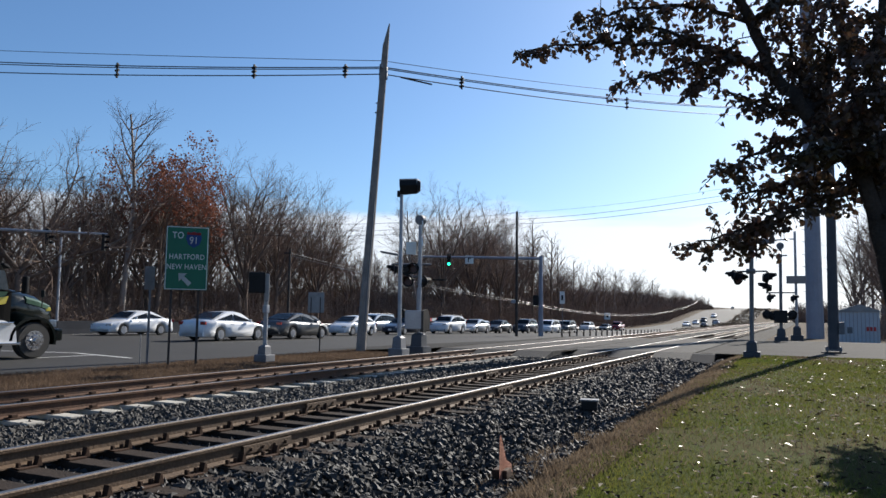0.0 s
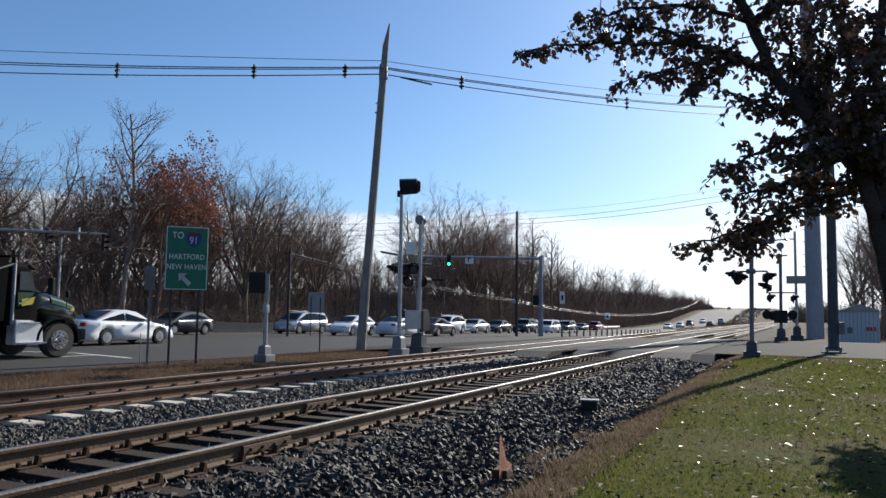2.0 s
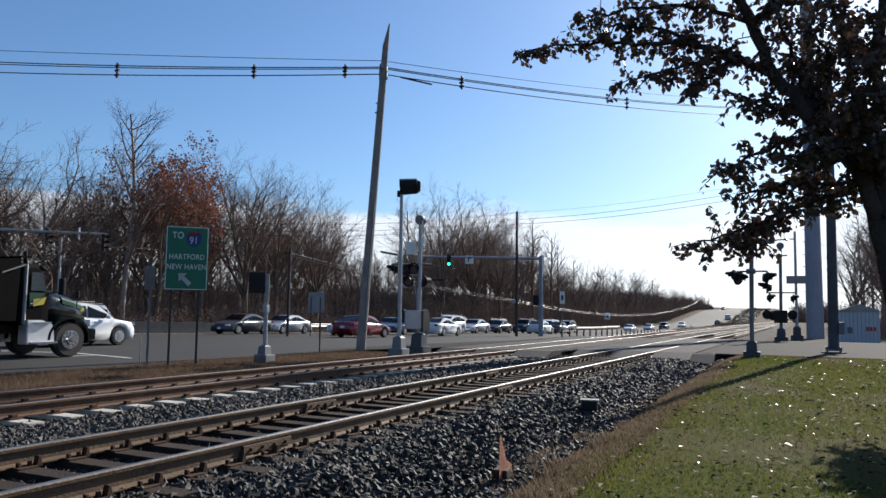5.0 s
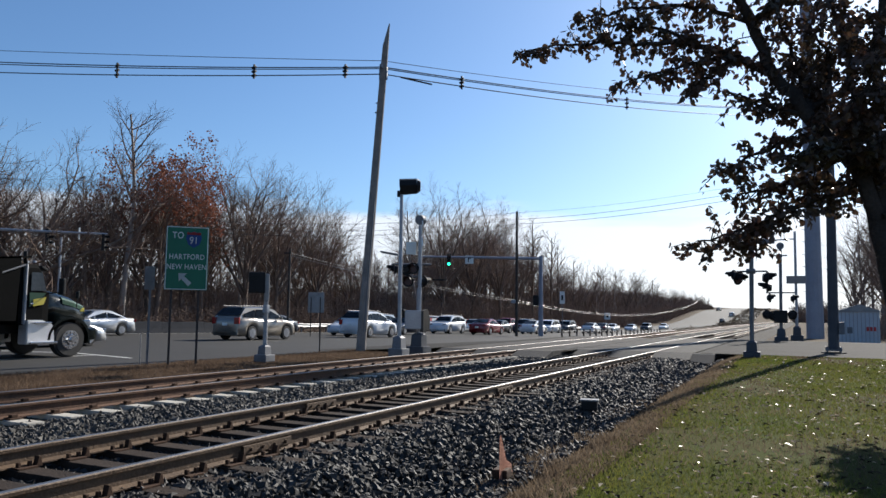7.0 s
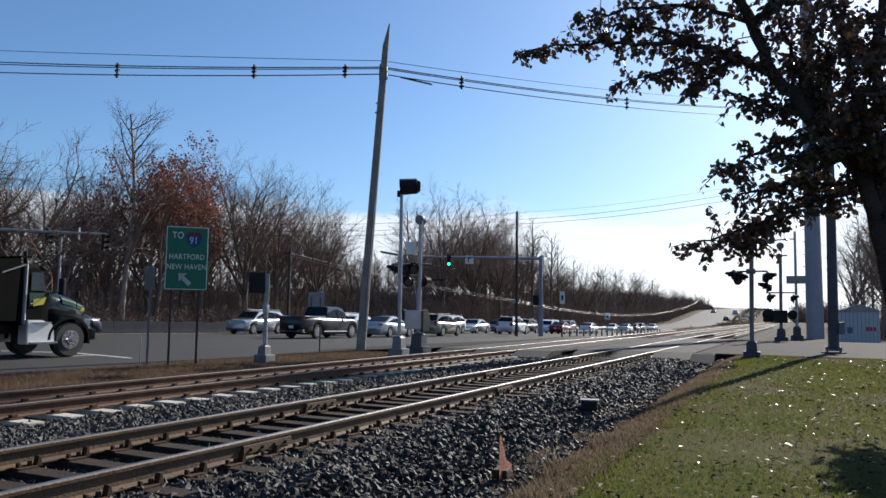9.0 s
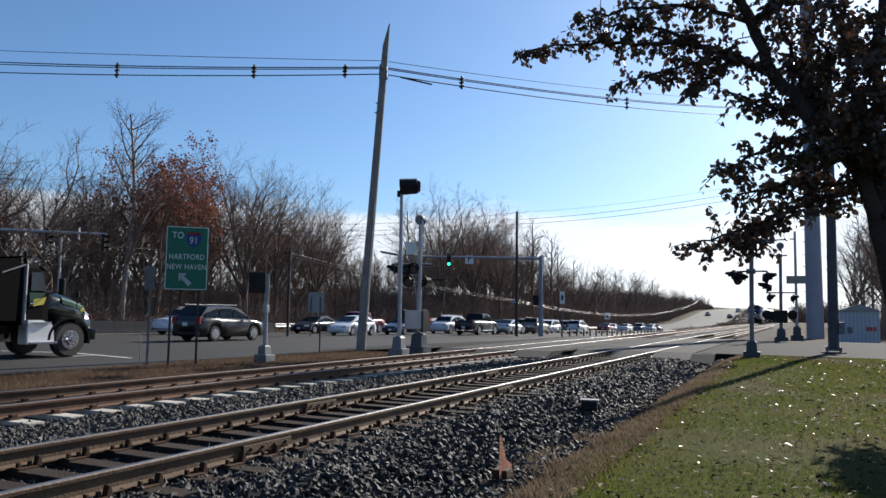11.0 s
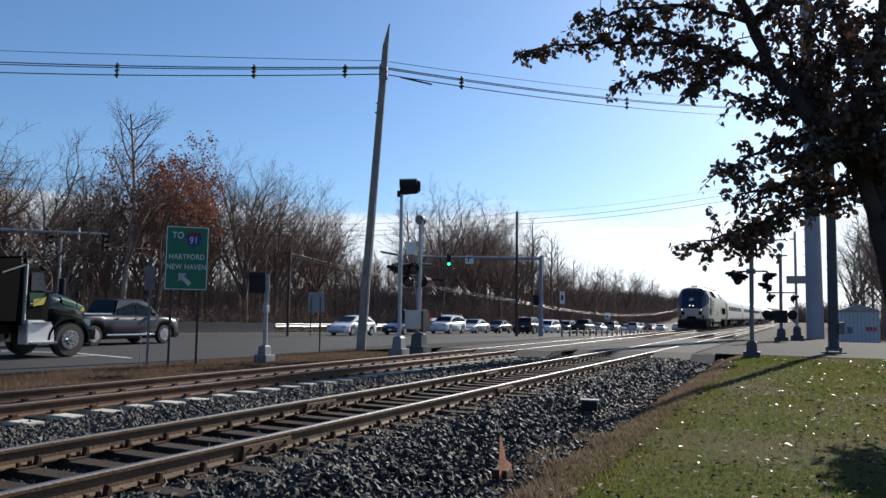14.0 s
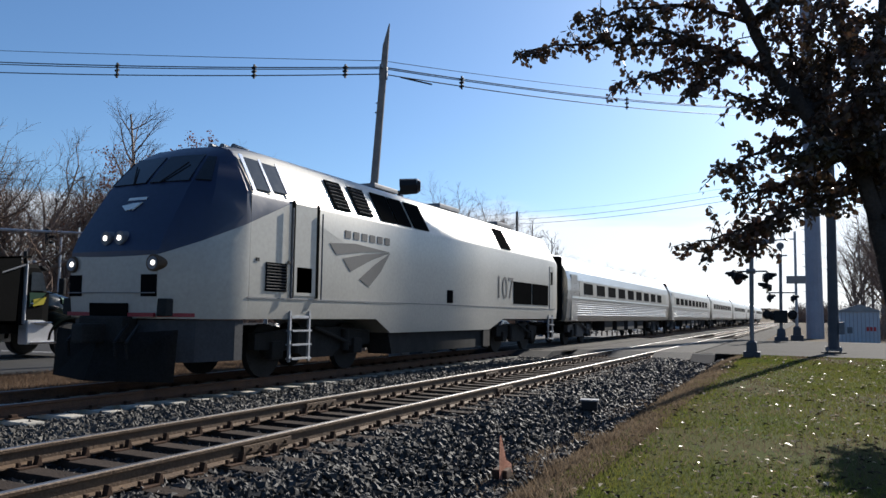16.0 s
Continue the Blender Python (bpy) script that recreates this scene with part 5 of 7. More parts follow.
def coach_parts(y0, first):
    """One tube-sided coach from y0 to y0 + 25.3, ribs below the windows."""
    y1 = y0 + 25.2
    prof = [(0, 1.02), (1.42, 1.02), (1.50, 1.15), (1.57, 1.9), (1.585, 2.3), (1.56, 2.75), (1.47, 3.1), (1.22, 3.52), (0.8, 3.78), (0.4, 3.86), (0, 3.88)]
    ring = lambda y, k: [(x * k, y, z) for x, z in prof] + [(-x * k, y, z) for x, z in prof[-2:0:-1]]
    bm = B()
    loft(bm, [ring(y0, 0.97), ring(y0 + 0.25, 1.0), ring(y1 - 0.25, 1.0), ring(y1, 0.97)])
    co = part("coach_body", bm, M_STAINLESS, train, "stainless steel coach with ribbed sides", smooth=False)
    bm = B()
    for s in (-1, 1):
        for i in range(7):
            z = 1.28 + i * 0.095
            x = 1.512 + 0.05 * (z - 1.2)
            tube(bm, (s * x, y0 + 1.3, z), (s * x, y1 - 1.3, z), 0.028, seg=6)
    part("side_ribs", bm, M_STAINLESS, co)
    for s in (-1, 1):
        slab("pale_stripe", [(s * 1.585, y0 + 0.4, 1.98), (s * 1.585, y1 - 0.4, 1.98), (s * 1.588, y1 - 0.4, 2.06), (s * 1.588, y0 + 0.4, 2.06)], 0.02, M_SIGNWHITE, co)
        slab("window_band", [(s * 1.583, y0 + 1.6, 2.10), (s * 1.583, y1 - 1.6, 2.10), (s * 1.567, y1 - 1.6, 2.72), (s * 1.567, y0 + 1.6, 2.72)], 0.016, M_LOCO, co)
        for i in range(9):
            y = y0 + 2.3 + i * 2.25
            bm = B()
            v = [(s * 1.597, y, 2.18), (s * 1.597, y + 1.5, 2.18), (s * 1.583, y + 1.5, 2.66), (s * 1.583, y, 2.66)]
            slab("window", v, 0.016, M_COACHGLASS, co)
            bm.free()
        bm = B()
        box(bm, (s * 1.5, y0 + 0.85, 2.0), (0.14, 0.9, 1.9))
        part("end_door", bm, M_STAINLESS, co)
    for yy in (y0 - 0.2, y1 + 0.2):
        bm = B()
        box(bm, (0, yy, 2.35), (2.6, 0.42, 2.6), bevel=0.1)
        part("gangway", bm, M_VOID, co, "black gangway bellows")
    for yy in (y0 + 7.8, y0 + 10.5, y0 + 13.2, y0 + 15.8):
        for s in (-1, 1):
            bm = B()
            box(bm, (s * 1.05, yy, 0.78), (0.6, 1.7, 0.5), bevel=0.03)
            part("equipment_box", bm, M_SKIRT if int(yy) % 2 else M_SOOT, co)
    bogie(co, y0 + 3.4, (-1.3, 1.3), 0.46, 2.6, M_SKIRT)
    bogie(co, y1 - 3.4, (-1.3, 1.3), 0.46, 2.6, M_SKIRT)


locomotive()
for i in range(6):
    coach_parts(0.45 + 26.01 * i, i == 0)


# ---------- road furniture ----------
def strip(name, x0, x1, y0, y1, material, parent, lift=0.006):
    n = max(2, int((y1 - y0) / 6))
    v, f = [], []
    for i in range(n + 1):
        y = y0 + (y1 - y0) * i / n
        z = road_z(y) + lift
        v += [(x0, y, z), (x1, y, z)]
        if i:
            k = 2 * i
            f.append((k - 2, k - 1, k + 1, k))
    return mesh_from(name, v, f, material, parent)


strip("edge_line", -39.0, -38.85, -40, 160, M_PAINT, road)
strip("edge_line", -20.5, -20.38, 4, 16.9, M_PAINT, road)
bm = B()
for (x0, y0), (x1, y1) in (((-21.74, 17.22), (-18.28, 16.38)), ((-24.73, 16.60), (-21.74, 17.22))):
    d = Vector((x1 - x0, y1 - y0, 0))
    p = Vector((-d.y, d.x, 0)).normalized() * 0.07
    q = [Vector((x0, y0, -0.19)) - p, Vector((x1, y1, -0.19)) - p, Vector((x1, y1, -0.19)) + p, Vector((x0, y0, -0.19)) + p]
    bm.faces.new([bm.verts.new(v) for v in q])
part("stop_line", bm, M_PAINT, road)

# low concrete barrier and steel guard rail on the far side
gb = thing("road_barrier", pose(0, 0, 0), "dark weathered concrete barrier along the road's far edge", "barrier")
for i in range(13):
    y = -2 + i * 4.0
    bm = B()
    z = road_z(y + 2)
    extrude_xz(bm, [(-40.0, z - 0.02), (-39.45, z - 0.02), (-39.55, z + 0.3), (-39.65, z + 0.78), (-39.85, z + 0.78), (-39.95, z + 0.3)], y, y + 3.97)
    bmesh.ops.recalc_face_normals(bm, faces=bm.faces)
    part("barrier_block", bm, M_BARRIER, gb)
gr = thing("guard_rail", pose(0, 0, 0), "galvanised steel guard rail on posts", "guard rail")
for i in range(34):
    y = 50.3 + i * 3.8
    z = road_z(y + 1.9)
    bm = B()
    extrude_xz(bm, [(-39.7, z + 0.45), (-39.64, z + 0.5), (-39.7, z + 0.6), (-39.64, z + 0.7), (-39.7, z + 0.76), (-39.72, z + 0.76), (-39.67, z + 0.7), (-39.73, z + 0.6), (-39.67, z + 0.5), (-39.72, z + 0.45)], y, y + 3.8)
    bmesh.ops.recalc_face_normals(bm, faces=bm.faces)
    part("rail_beam", bm, M_SILVER, gr)
    bm = B()
    box(bm, (-39.82, y, road_z(y) + 0.36), (0.1, 0.14, 0.78))
    part("post", bm, M_STEELDK, gr)
# short posts of the verge fence past the side street
vf = thing("verge_fence", pose(0, 0, 0), "row of short dark posts with a thin rail beside the road", "fence")
for i in range(22):
    y = 62 + i * 2.4
    x = -18.6 - 0.02 * i
    bm = B()
    z = road_z(y)
    box(bm, (x, y, z + 0.3), (0.14, 0.14, 0.75), bevel=0.02)
    part("post", bm, M_DARKPOLE, vf)
bm = B()
for i in range(21):
    y = 62 + i * 2.4
    tube(bm, (-18.6 - 0.02 * i, y, road_z(y) + 0.5), (-18.62 - 0.02 * i, y + 2.4, road_z(y + 2.4) + 0.5), 0.03, seg=6)
part("rail", bm, M_STEELDK, vf)
# red and white barricade behind the queue
bc = thing("barricade", pose(-33.2, 0, 0), "long red and white striped barricade board", "barricade")
for i in range(16):
    y = 65 + i * 0.95
    z = road_z(y) + 1.3
    bm = B()
    box(bm, (0, y, z), (0.06, 0.94, 0.32))
    part("board", bm, M_SIGNRED if i % 2 else M_SIGNWHITE, bc)
for i in range(6):
    y = 65 + i * 2.9
    bm = B()
    box(bm, (0.06, y, road_z(y) + 0.58), (0.08, 0.08, 1.2))
    part("post", bm, M_STEELDK, bc)


def disc_base(bm, x, y, z, w, h):
    box(bm, (x, y, z + h * 0.3), (w, w, h * 0.6), bevel=0.03)
    return bm


def pedestal(parent, x, y, z, w=0.4, h=0.42):
    bm = B()
    box(bm, (x, y, z + h * 0.12), (w, w, h * 0.5), bevel=0.025)
    a = w * 0.29
    loft(bm, [[(x + sx * a * k, y + sy * a * k, zz) for sx, sy in ((-1, -1), (1, -1), (1, 1), (-1, 1))] for k, zz in ((1.15, z + h * 0.34), (1.0, z + h * 0.9), (0.55, z + h))])
    return part("pedestal", bm, M_POLEDK if parent.name.startswith("crossing") else M_STEELDK, parent, "cast metal pedestal base")


def hood_lamp(parent, p, face, r=0.15, material=M_BLACK):
    """A round flasher: dark backing disc, lens, tunnel hood. face: the way it looks."""
    p, f = Vector(p), Vector(face).normalized()
    bm = B()
    tube(bm, p - f * 0.12, p, r * 0.75, r, seg=16)
    tube(bm, p, p + f * 0.015, r * 1.4, r * 1.4, seg=24)
    lamp = part("flasher", bm, material, parent, "black round flasher with a hood")
    bm = B()
    tube(bm, p + f * 0.016, p + f * 0.03, r, r, seg=16)
    part("lens", bm, M_AMBER, lamp)
    bm = B()
    s = f.cross(Vector((0, 0, 1))).normalized()
    n = 10
    prev = None
    for i in range(n + 1):
        a = math.pi * (-0.1 + 1.2 * i / n)
        o = s * math.cos(a) * r * 1.1 + Vector((0, 0, 1)) * math.sin(a) * r * 1.1
        cur = (bm.verts.new(p + o), bm.verts.new(p + o + f * (0.28 if math.sin(a) > 0.2 else 0.14)))
        if prev:
            bm.faces.new((prev[0], cur[0], cur[1], prev[1]))
        prev = cur
    bmesh.ops.solidify(bm, geom=bm.faces[:], thickness=0.012)
    part("hood", bm, material, lamp)
    return lamp


def signal_head(parent, p, face, lit=None, w=0.34, h=1.06, name="signal_head"):
    """A three-lamp traffic signal with visors."""
    p, f = Vector(p), Vector(face).normalized()
    ang = math.degrees(math.atan2(f.y, f.x)) - 90
    bm = B()
    box(bm, p, (w, 0.2, h), rz=ang, bevel=0.03)
    hd = part(name, bm, M_BLACK, parent, "black three-lamp signal head")
    s = f.cross(Vector((0, 0, 1))).normalized()
    for i in range(3):
        c = p + Vector((0, 0, (1 - i) * h / 3.1)) + f * 0.1
        bm = B()
        tube(bm, c, c + f * 0.02, w * 0.33, seg=14)
        part("lamp_lens", bm, M_GREENLIT if lit == i else M_AMBER if i == 0 else M_BLACK, hd, "glowing green lamp" if lit == i else "")
        bm = B()
        prev = None
        for j in range(9):
            a = math.pi * (-0.05 + 1.1 * j / 8)
            o = s * math.cos(a) * w * 0.37 + Vector((0, 0, 1)) * math.sin(a) * w * 0.37
            cur = (bm.verts.new(c + o), bm.verts.new(c + o + f * 0.22))
            if prev:
                bm.faces.new((prev[0], cur[0], cur[1], prev[1]))
            prev = cur
        bmesh.ops.solidify(bm, geom=bm.faces[:], thickness=0.01)
        part("visor", bm, M_BLACK, hd)
    return hd


# ---------- green guide sign and small sign ----------
gs = thing("guide_sign", pose(-14.85, 15.0, -0.12), "green highway guide sign with white lettering on two steel posts", "road sign")
RZ = 44.0
SR = Matrix.Rotation(radians(RZ), 4, "Z")


def on_sign(x, z, y=0.0):
    return SR @ Vector((x, y, z))


bm = B()
m = SR
box(bm, (0, 0, 2.77), (1.08, 0.03, 1.70), rz=RZ, bevel=0.012)
panel = part("sign_panel", bm, M_SIGNGREEN, gs)
bm = B()
for x, z, w, h in ((0, 3.60, 1.05, 0.018), (0, 1.94, 1.05, 0.018), (-0.52, 2.77, 0.018, 1.66), (0.52, 2.77, 0.018, 1.66)):
    box(bm, on_sign(x, z, -0.018), (w, 0.006, h), rz=RZ)
part("border", bm, M_SIGNWHITE, panel, "thin white border")
FACE = SR @ Matrix.Rotation(radians(90), 4, "X")


def sign_text(words, x, z, size, material=M_SIGNWHITE, off=-0.02):
    mm = Matrix.Translation(on_sign(x, z, off)) @ FACE @ Matrix.Diagonal((0.80, 1, 1, 1))
    return text_part(words, size, mm, material, panel, "lettering", 0.004, 1.08)


sign_text("TO", -0.24, 3.37, 0.25)
sign_text("HARTFORD", 0, 2.80, 0.205)
sign_text("NEW HAVEN", 0, 2.53, 0.205)
# shield with a red band and the route number
bm = B()
out = [(-0.17, 0.20), (-0.10, 0.18), (0, 0.205), (0.10, 0.18), (0.17, 0.20), (0.20, 0.02), (0.14, -0.14), (0, -0.23), (-0.14, -0.14), (-0.20, 0.02)]
vs = [bm.verts.new(on_sign(0.16 + x, 3.28 + z, -0.022)) for x, z in out]
bm.faces.new(vs)
bmesh.ops.solidify(bm, geom=bm.faces[:], thickness=0.006)
part("route_shield", bm, M_SIGNBLUE, panel, "blue route shield")
bm = B()
vs = [bm.verts.new(on_sign(0.16 + x, 3.28 + z, -0.032)) for x, z in ((-0.17, 0.195), (-0.10, 0.175), (0, 0.2), (0.10, 0.175), (0.17, 0.195), (0.18, 0.12), (-0.18, 0.12))]
bm.faces.new(vs)
bmesh.ops.solidify(bm, geom=bm.faces[:], thickness=0.006)
part("shield_band", bm, M_SIGNRED, panel, "red band on the shield")
sign_text("91", 0.16, 3.24, 0.27, off=-0.036)
bm = B()
arrow = [(-0.18, 0.18), (0.03, 0.17), (-0.03, 0.10), (0.16, -0.08), (0.08, -0.17), (-0.10, 0.02), (-0.16, -0.04)]
vs = [bm.verts.new(on_sign(x - 0.02, 2.19 + z, -0.022)) for x, z in arrow]
bm.faces.new(vs)
bmesh.ops.solidify(bm, geom=bm.faces[:], thickness=0.006)
part("arrow", bm, M_SIGNWHITE, panel, "white slanted arrow")
for x in (-0.36, 0.33):
    bm = B()
    a = on_sign(x, 0, 0.05)
    box(bm, (a.x, a.y, 1.75), (0.06, 0.05, 3.6), rz=RZ)
    part("post", bm, M_DARKPOLE, gs, "brown steel post")

ss = thing("small_sign", pose(-15.72, 14.58, -0.12), "small pale grey sign on a thin steel post", "road sign")
bm = B()
box(bm, (0, 0, 2.23), (0.26, 0.02, 0.62), rz=60, bevel=0.008)
part("sign_panel", bm, M_STEELDK, ss)
bm = B()
for z in (2.36, 2.24, 2.12):
    box(bm, (0.015, -0.012, z), (0.14, 0.02, 0.05), rz=60)
part("printed_bars", bm, M_STEELDK, ss)
bm = B()
box(bm, (0, 0.03, 1.0), (0.05, 0.05, 2.4), rz=60)
part("post", bm, M_STEELDK, ss)
sp = thing("thin_marker_post", pose(-15.85, 14.5, -0.12), "thin leaning dark marker rod in the verge", "post")
bm = B()
tube(bm, (0, 0, -0.1), (-0.06, 0.04, 0.75), 0.012, seg=6)
part("rod", bm, M_STEELDK, sp)
sp = thing("marker_stake", pose(-16.3, 23.3, -0.2), "thin steel stake at the road's edge", "post")
bm = B()
tube(bm, (0, 0, -0.1), (0, 0, 1.05), 0.03, seg=6)
part("rod", bm, M_DARKPOLE, sp)

# pedestrian signal on a short mast in the verge
ps = thing("pedestrian_signal", pose(-13.93, 17.21, -0.12), "short silver signal mast with a black signal box", "signal mast")
pedestal(ps, 0, 0, 0, 0.42, 0.42)
bm = B()
tube(bm, (0, 0, 0.3), (0, 0, 2.3), 0.065, seg=14)
part("mast", bm, M_SILVER, ps)
bm = B()
box(bm, (-0.22, -0.16, 2.2), (0.46, 0.3, 0.6), rz=38, bevel=0.03)
hb = part("signal_box", bm, M_BLACK, ps, "black hooded signal box")
bm = B()
box(bm, (-0.10, -0.04, 2.45), (0.3, 0.06, 0.05), rz=38)
part("bracket", bm, M_STEELDK, ps)
bm = B()
box(bm, (0.02, 0, 2.06), (0.12, 0.16, 0.78), rz=38, bevel=0.02)
part("mounting_plate", bm, M_SIGNGREY, ps)
bm = B()
box(bm, (0.02, -0.02, 1.45), (0.14, 0.14, 0.22), bevel=0.02)
part("push_button", bm, M_STEEL, ps)

# ---------- leaning wooden pole with its cables ----------
lp = thing("utility_pole", pose(-15.07, 24.19, -0.1), "weathered grey wooden utility pole leaning, with a split top", "utility pole")
PT = Vector((0.66, 0.40, 12.65))
bm = B()
prev = Vector((0, 0, -0.3))
radii = [0.19, 0.175, 0.16, 0.15, 0.14, 0.135]
for i in range(5):
    tube(bm, PT * (i / 5) if i else prev, PT * ((i + 1) / 5 if i < 4 else 0.93), radii[i], radii[i + 1] if i < 4 else 0.12, seg=14)
tube(bm, PT * 0.93, PT + Vector((0.07, 0.03, 0)), 0.12, 0.02, seg=12)
part("pole_shaft", bm, M_WOODPOLE, lp)
bm = B()
for k in (0.72, 0.75):
    tube(bm, PT * k + Vector((-0.22, 0, 0)), PT * k, 0.03, seg=8)
part("step_bolt", bm, M_STEELDK, lp)
bm = B()
box(bm, PT * 0.86, (0.1, 0.5, 0.14))
box(bm, PT * 0.84, (0.34, 0.1, 0.5), bevel=0.02)
part("cable_bracket", bm, M_STEELDK, lp)
bm = B()
tube(bm, PT * 0.05 + Vector((0.14, -0.1, 0)), PT * 0.45 + Vector((0.13, -0.09, 0)), 0.03, seg=8)
part("conduit", bm, M_STEELDK, lp)

bundle = []
for k, (zl, zp, zr, r) in enumerate(((12.75, 11.05, 18.5, 0.012), (12.25, 10.80, 18.0, 0.022), (12.15, 10.74, 17.9, 0.02), (11.75, 10.52, 17.3, 0.022))):
    a, p, b = Vector((-35.25, 18.92, zl)), Vector((-14.53, 24.52, zp)), Vector((0.3, 66.0, zr + 0.35))
    left = sagging(a, p, 0.15 if k else 0.05, 28)
    right = sagging(p, b, 0.55 if k else 0.45, 40)
    bundle.append((left, right))
    cable("overhead_cable", left + right[1:], r, M_WIRE, "black overhead cable strung between poles", "cable")
for side, i in ((0, 13), (0, 21), (0, 26), (1, 4), (1, 16)):
    top, bot = bundle[1][side][i], bundle[3][side][i]
    sp = thing("cable_spacer", Matrix.Translation(bot), "black diamond cable spacer on the overhead lines", "cable spacer", "cable spacers")
    h = (top - bot).length
    bm = B()
    box(bm, (0, 0, h / 2), (0.07, 0.07, h + 0.25), bevel=0.01)
    for z in (0.0, h * 0.5, h):
        tube(bm, (-0.1, 0, z), (0.1, 0, z), 0.05, seg=8)
    part("spacer_frame", bm, M_BLACK, sp)
mid = bundle[3][1][2]
bm = B()
tube(bm, mid + Vector((-0.6, -0.9, -0.05)), mid + Vector((0.2, 0.3, -0.1)), 0.035, seg=8)
tagged(part("cable_splice", bm, M_BLACK), "black splice sleeve on the lower cable", "cable splice")

# far pole and its thin lines
fp = thing("utility_pole", pose(-22.25, 60.76, -0.5), "dark straight wooden utility pole beyond the crossing", "utility pole")
bm = B()
tube(bm, (0, 0, -0.3), (0, 0, 10.7), 0.14, 0.1, seg=10)
part("pole_shaft", bm, M_DARKPOLE, fp)
bm = B()
box(bm, (-0.25, 0, 2.9), (0.4, 0.3, 0.3), bevel=0.03)
part("splice_box", bm, M_STEEL, fp)
for z, zr in ((10.1, 10.2), (9.5, 9.75), (9.1, 9.35)):
    cable("overhead_cable", sagging((-22.35, 60.75, z), (-1.2, 52, zr), 0.35), 0.016 if z < 10 else 0.008, M_WIRE, "thin black overhead line")
    cable("overhead_cable", sagging((-22.35, 60.75, z), (-46, 47, z - 1.2), 0.7), 0.014, M_WIRE, "thin black overhead line running to the woods")
for dz in (0.0, -0.16):
    pts = sagging((-30.2, 39.6, 5.1 + dz), (-26.9, 51.4, 3.67 + dz), 0.1, 6)[:-1] + sagging((-26.9, 51.4, 3.67 + dz), (-22.5, 60.8, 2.55 + dz), 0.08, 6)[:-1] + sagging((-22.5, 60.8, 2.55 + dz), (-21.2, 138, 2.4 + dz), 1.0, 10)[:-1] + sagging((-21.2, 138, 2.4 + dz), (-19.5, 185, 8.0 + dz), 1.0, 6)
    cable("guy_cable", pts, 0.014, M_PALEWIRE, "bright sunlit low-hung cable crossing behind the signals")
wp = thing("utility_pole", pose(-30.2, 39.55, -0.4), "thin dark pole carrying the low cable", "utility pole")
bm = B()
tube(bm, (0, 0, -0.2), (0, 0, 5.8), 0.09, 0.07, seg=8)
tube(bm, (-0.45, 0, 5.5), (0.1, 0, 5.5), 0.05, seg=6)
part("pole_shaft", bm, M_DARKPOLE, wp)

# ---------- signal mast with the black floodlamp ----------
ma = thing("lamp_mast", pose(-11.61, 20.93, -0.1), "slim silver mast carrying a black hooded floodlamp", "lamp mast")
pedestal(ma, 0, 0, 0.02, 0.5, 0.62)
bm = B()
tube(bm, (0, 0, 0.4), (0, 0, 5.25), 0.065, 0.055, seg=14)
part("mast", bm, M_STEEL, ma)
bm = B()
V0 = Vector((-0.06, -0.02, 5.42))
V1 = V0 + Vector((0.50, 0.24, 0.04))
tube(bm, V0, V1, 0.27, 0.25, seg=8)
lampb = part("floodlamp", bm, M_BLACK, ma, "black eight-sided lamp housing")
bm = B()
tube(bm, V1, V1 + Vector((0.10, 0.05, 0)), 0.25, 0.16, seg=8)
part("lamp_hood", bm, M_BLACK, lampb)
bm = B()
box(bm, V0 + Vector((-0.02, 0, -0.22)), (0.1, 0.1, 0.2))
part("lamp_bracket", bm, M_BLACK, ma)
# level crossing flashers seen from behind
mb = thing("crossing_signal", pose(-11.59, 22.25, -0.1), "silver level crossing mast with flashers, bell and control box", "crossing signal")
pedestal(mb, 0, 0, 0.02, 0.62, 0.7)
bm = B()
tube(bm, (0, 0, 0.4), (0, 0, 4.45), 0.065, seg=14)
part("mast", bm, M_STEEL, mb)
bm = B()
tube(bm, (0, -0.10, 4.5), (0, 0.06, 4.5), 0.16, 0.19, seg=16)
tube(bm, (0, 0, 4.35), (0, 0, 4.42), 0.1, seg=10)
part("bell", bm, M_STEELDK, mb, "round grey crossing bell")
for a in (45, -45):
    bm = B()
    box(bm, (0, 0.05, 3.95), (0.03, 1.2, 0.2), rx=a, rz=34)
    part("crossbuck_board", bm, M_SIGNWHITE, mb, "white crossbuck board seen edge on")
bm = B()
box(bm, (-0.30, -0.1, 3.55), (0.34, 0.03, 0.42), rz=20)
part("sign_plate", bm, M_SIGNWHITE, mb)
bm = B()
tube(bm, (-0.9, -0.35, 3.0), (0.35, 0.14, 3.0), 0.035, seg=8)
tube(bm, (-0.4, 0.3, 2.6), (0.0, 0.0, 2.6), 0.035, seg=8)
part("flasher_arm", bm, M_STEELDK, mb)
for x, y, z, f in ((-0.78, -0.32, 2.82, (-0.9, -0.3, 0)), (-0.42, -0.18, 2.82, (-0.3, 0.95, 0)), (-0.36, -0.15, 2.44, (0.2, -0.98, 0)), (0.0, 0.22, 2.44, (0.25, 0.95, 0)), (-0.2, -0.1, 2.86, (0.2, -1.0, 0))):
    hood_lamp(mb, (x, y, z), f, 0.14)
bm = B()
box(bm, (-0.95, -0.35, 3.36), (0.62, 0.5, 0.05), ry=10, rz=20)
part("rain_shield", bm, M_STEELDK, mb)
bm = B()
box(bm, (-0.15, -0.1, 1.15), (0.55, 0.42, 0.62), rz=20, bevel=0.03)
cb = part("control_box", bm, M_STEEL, mb, "grey steel gate mechanism box")
bm = B()
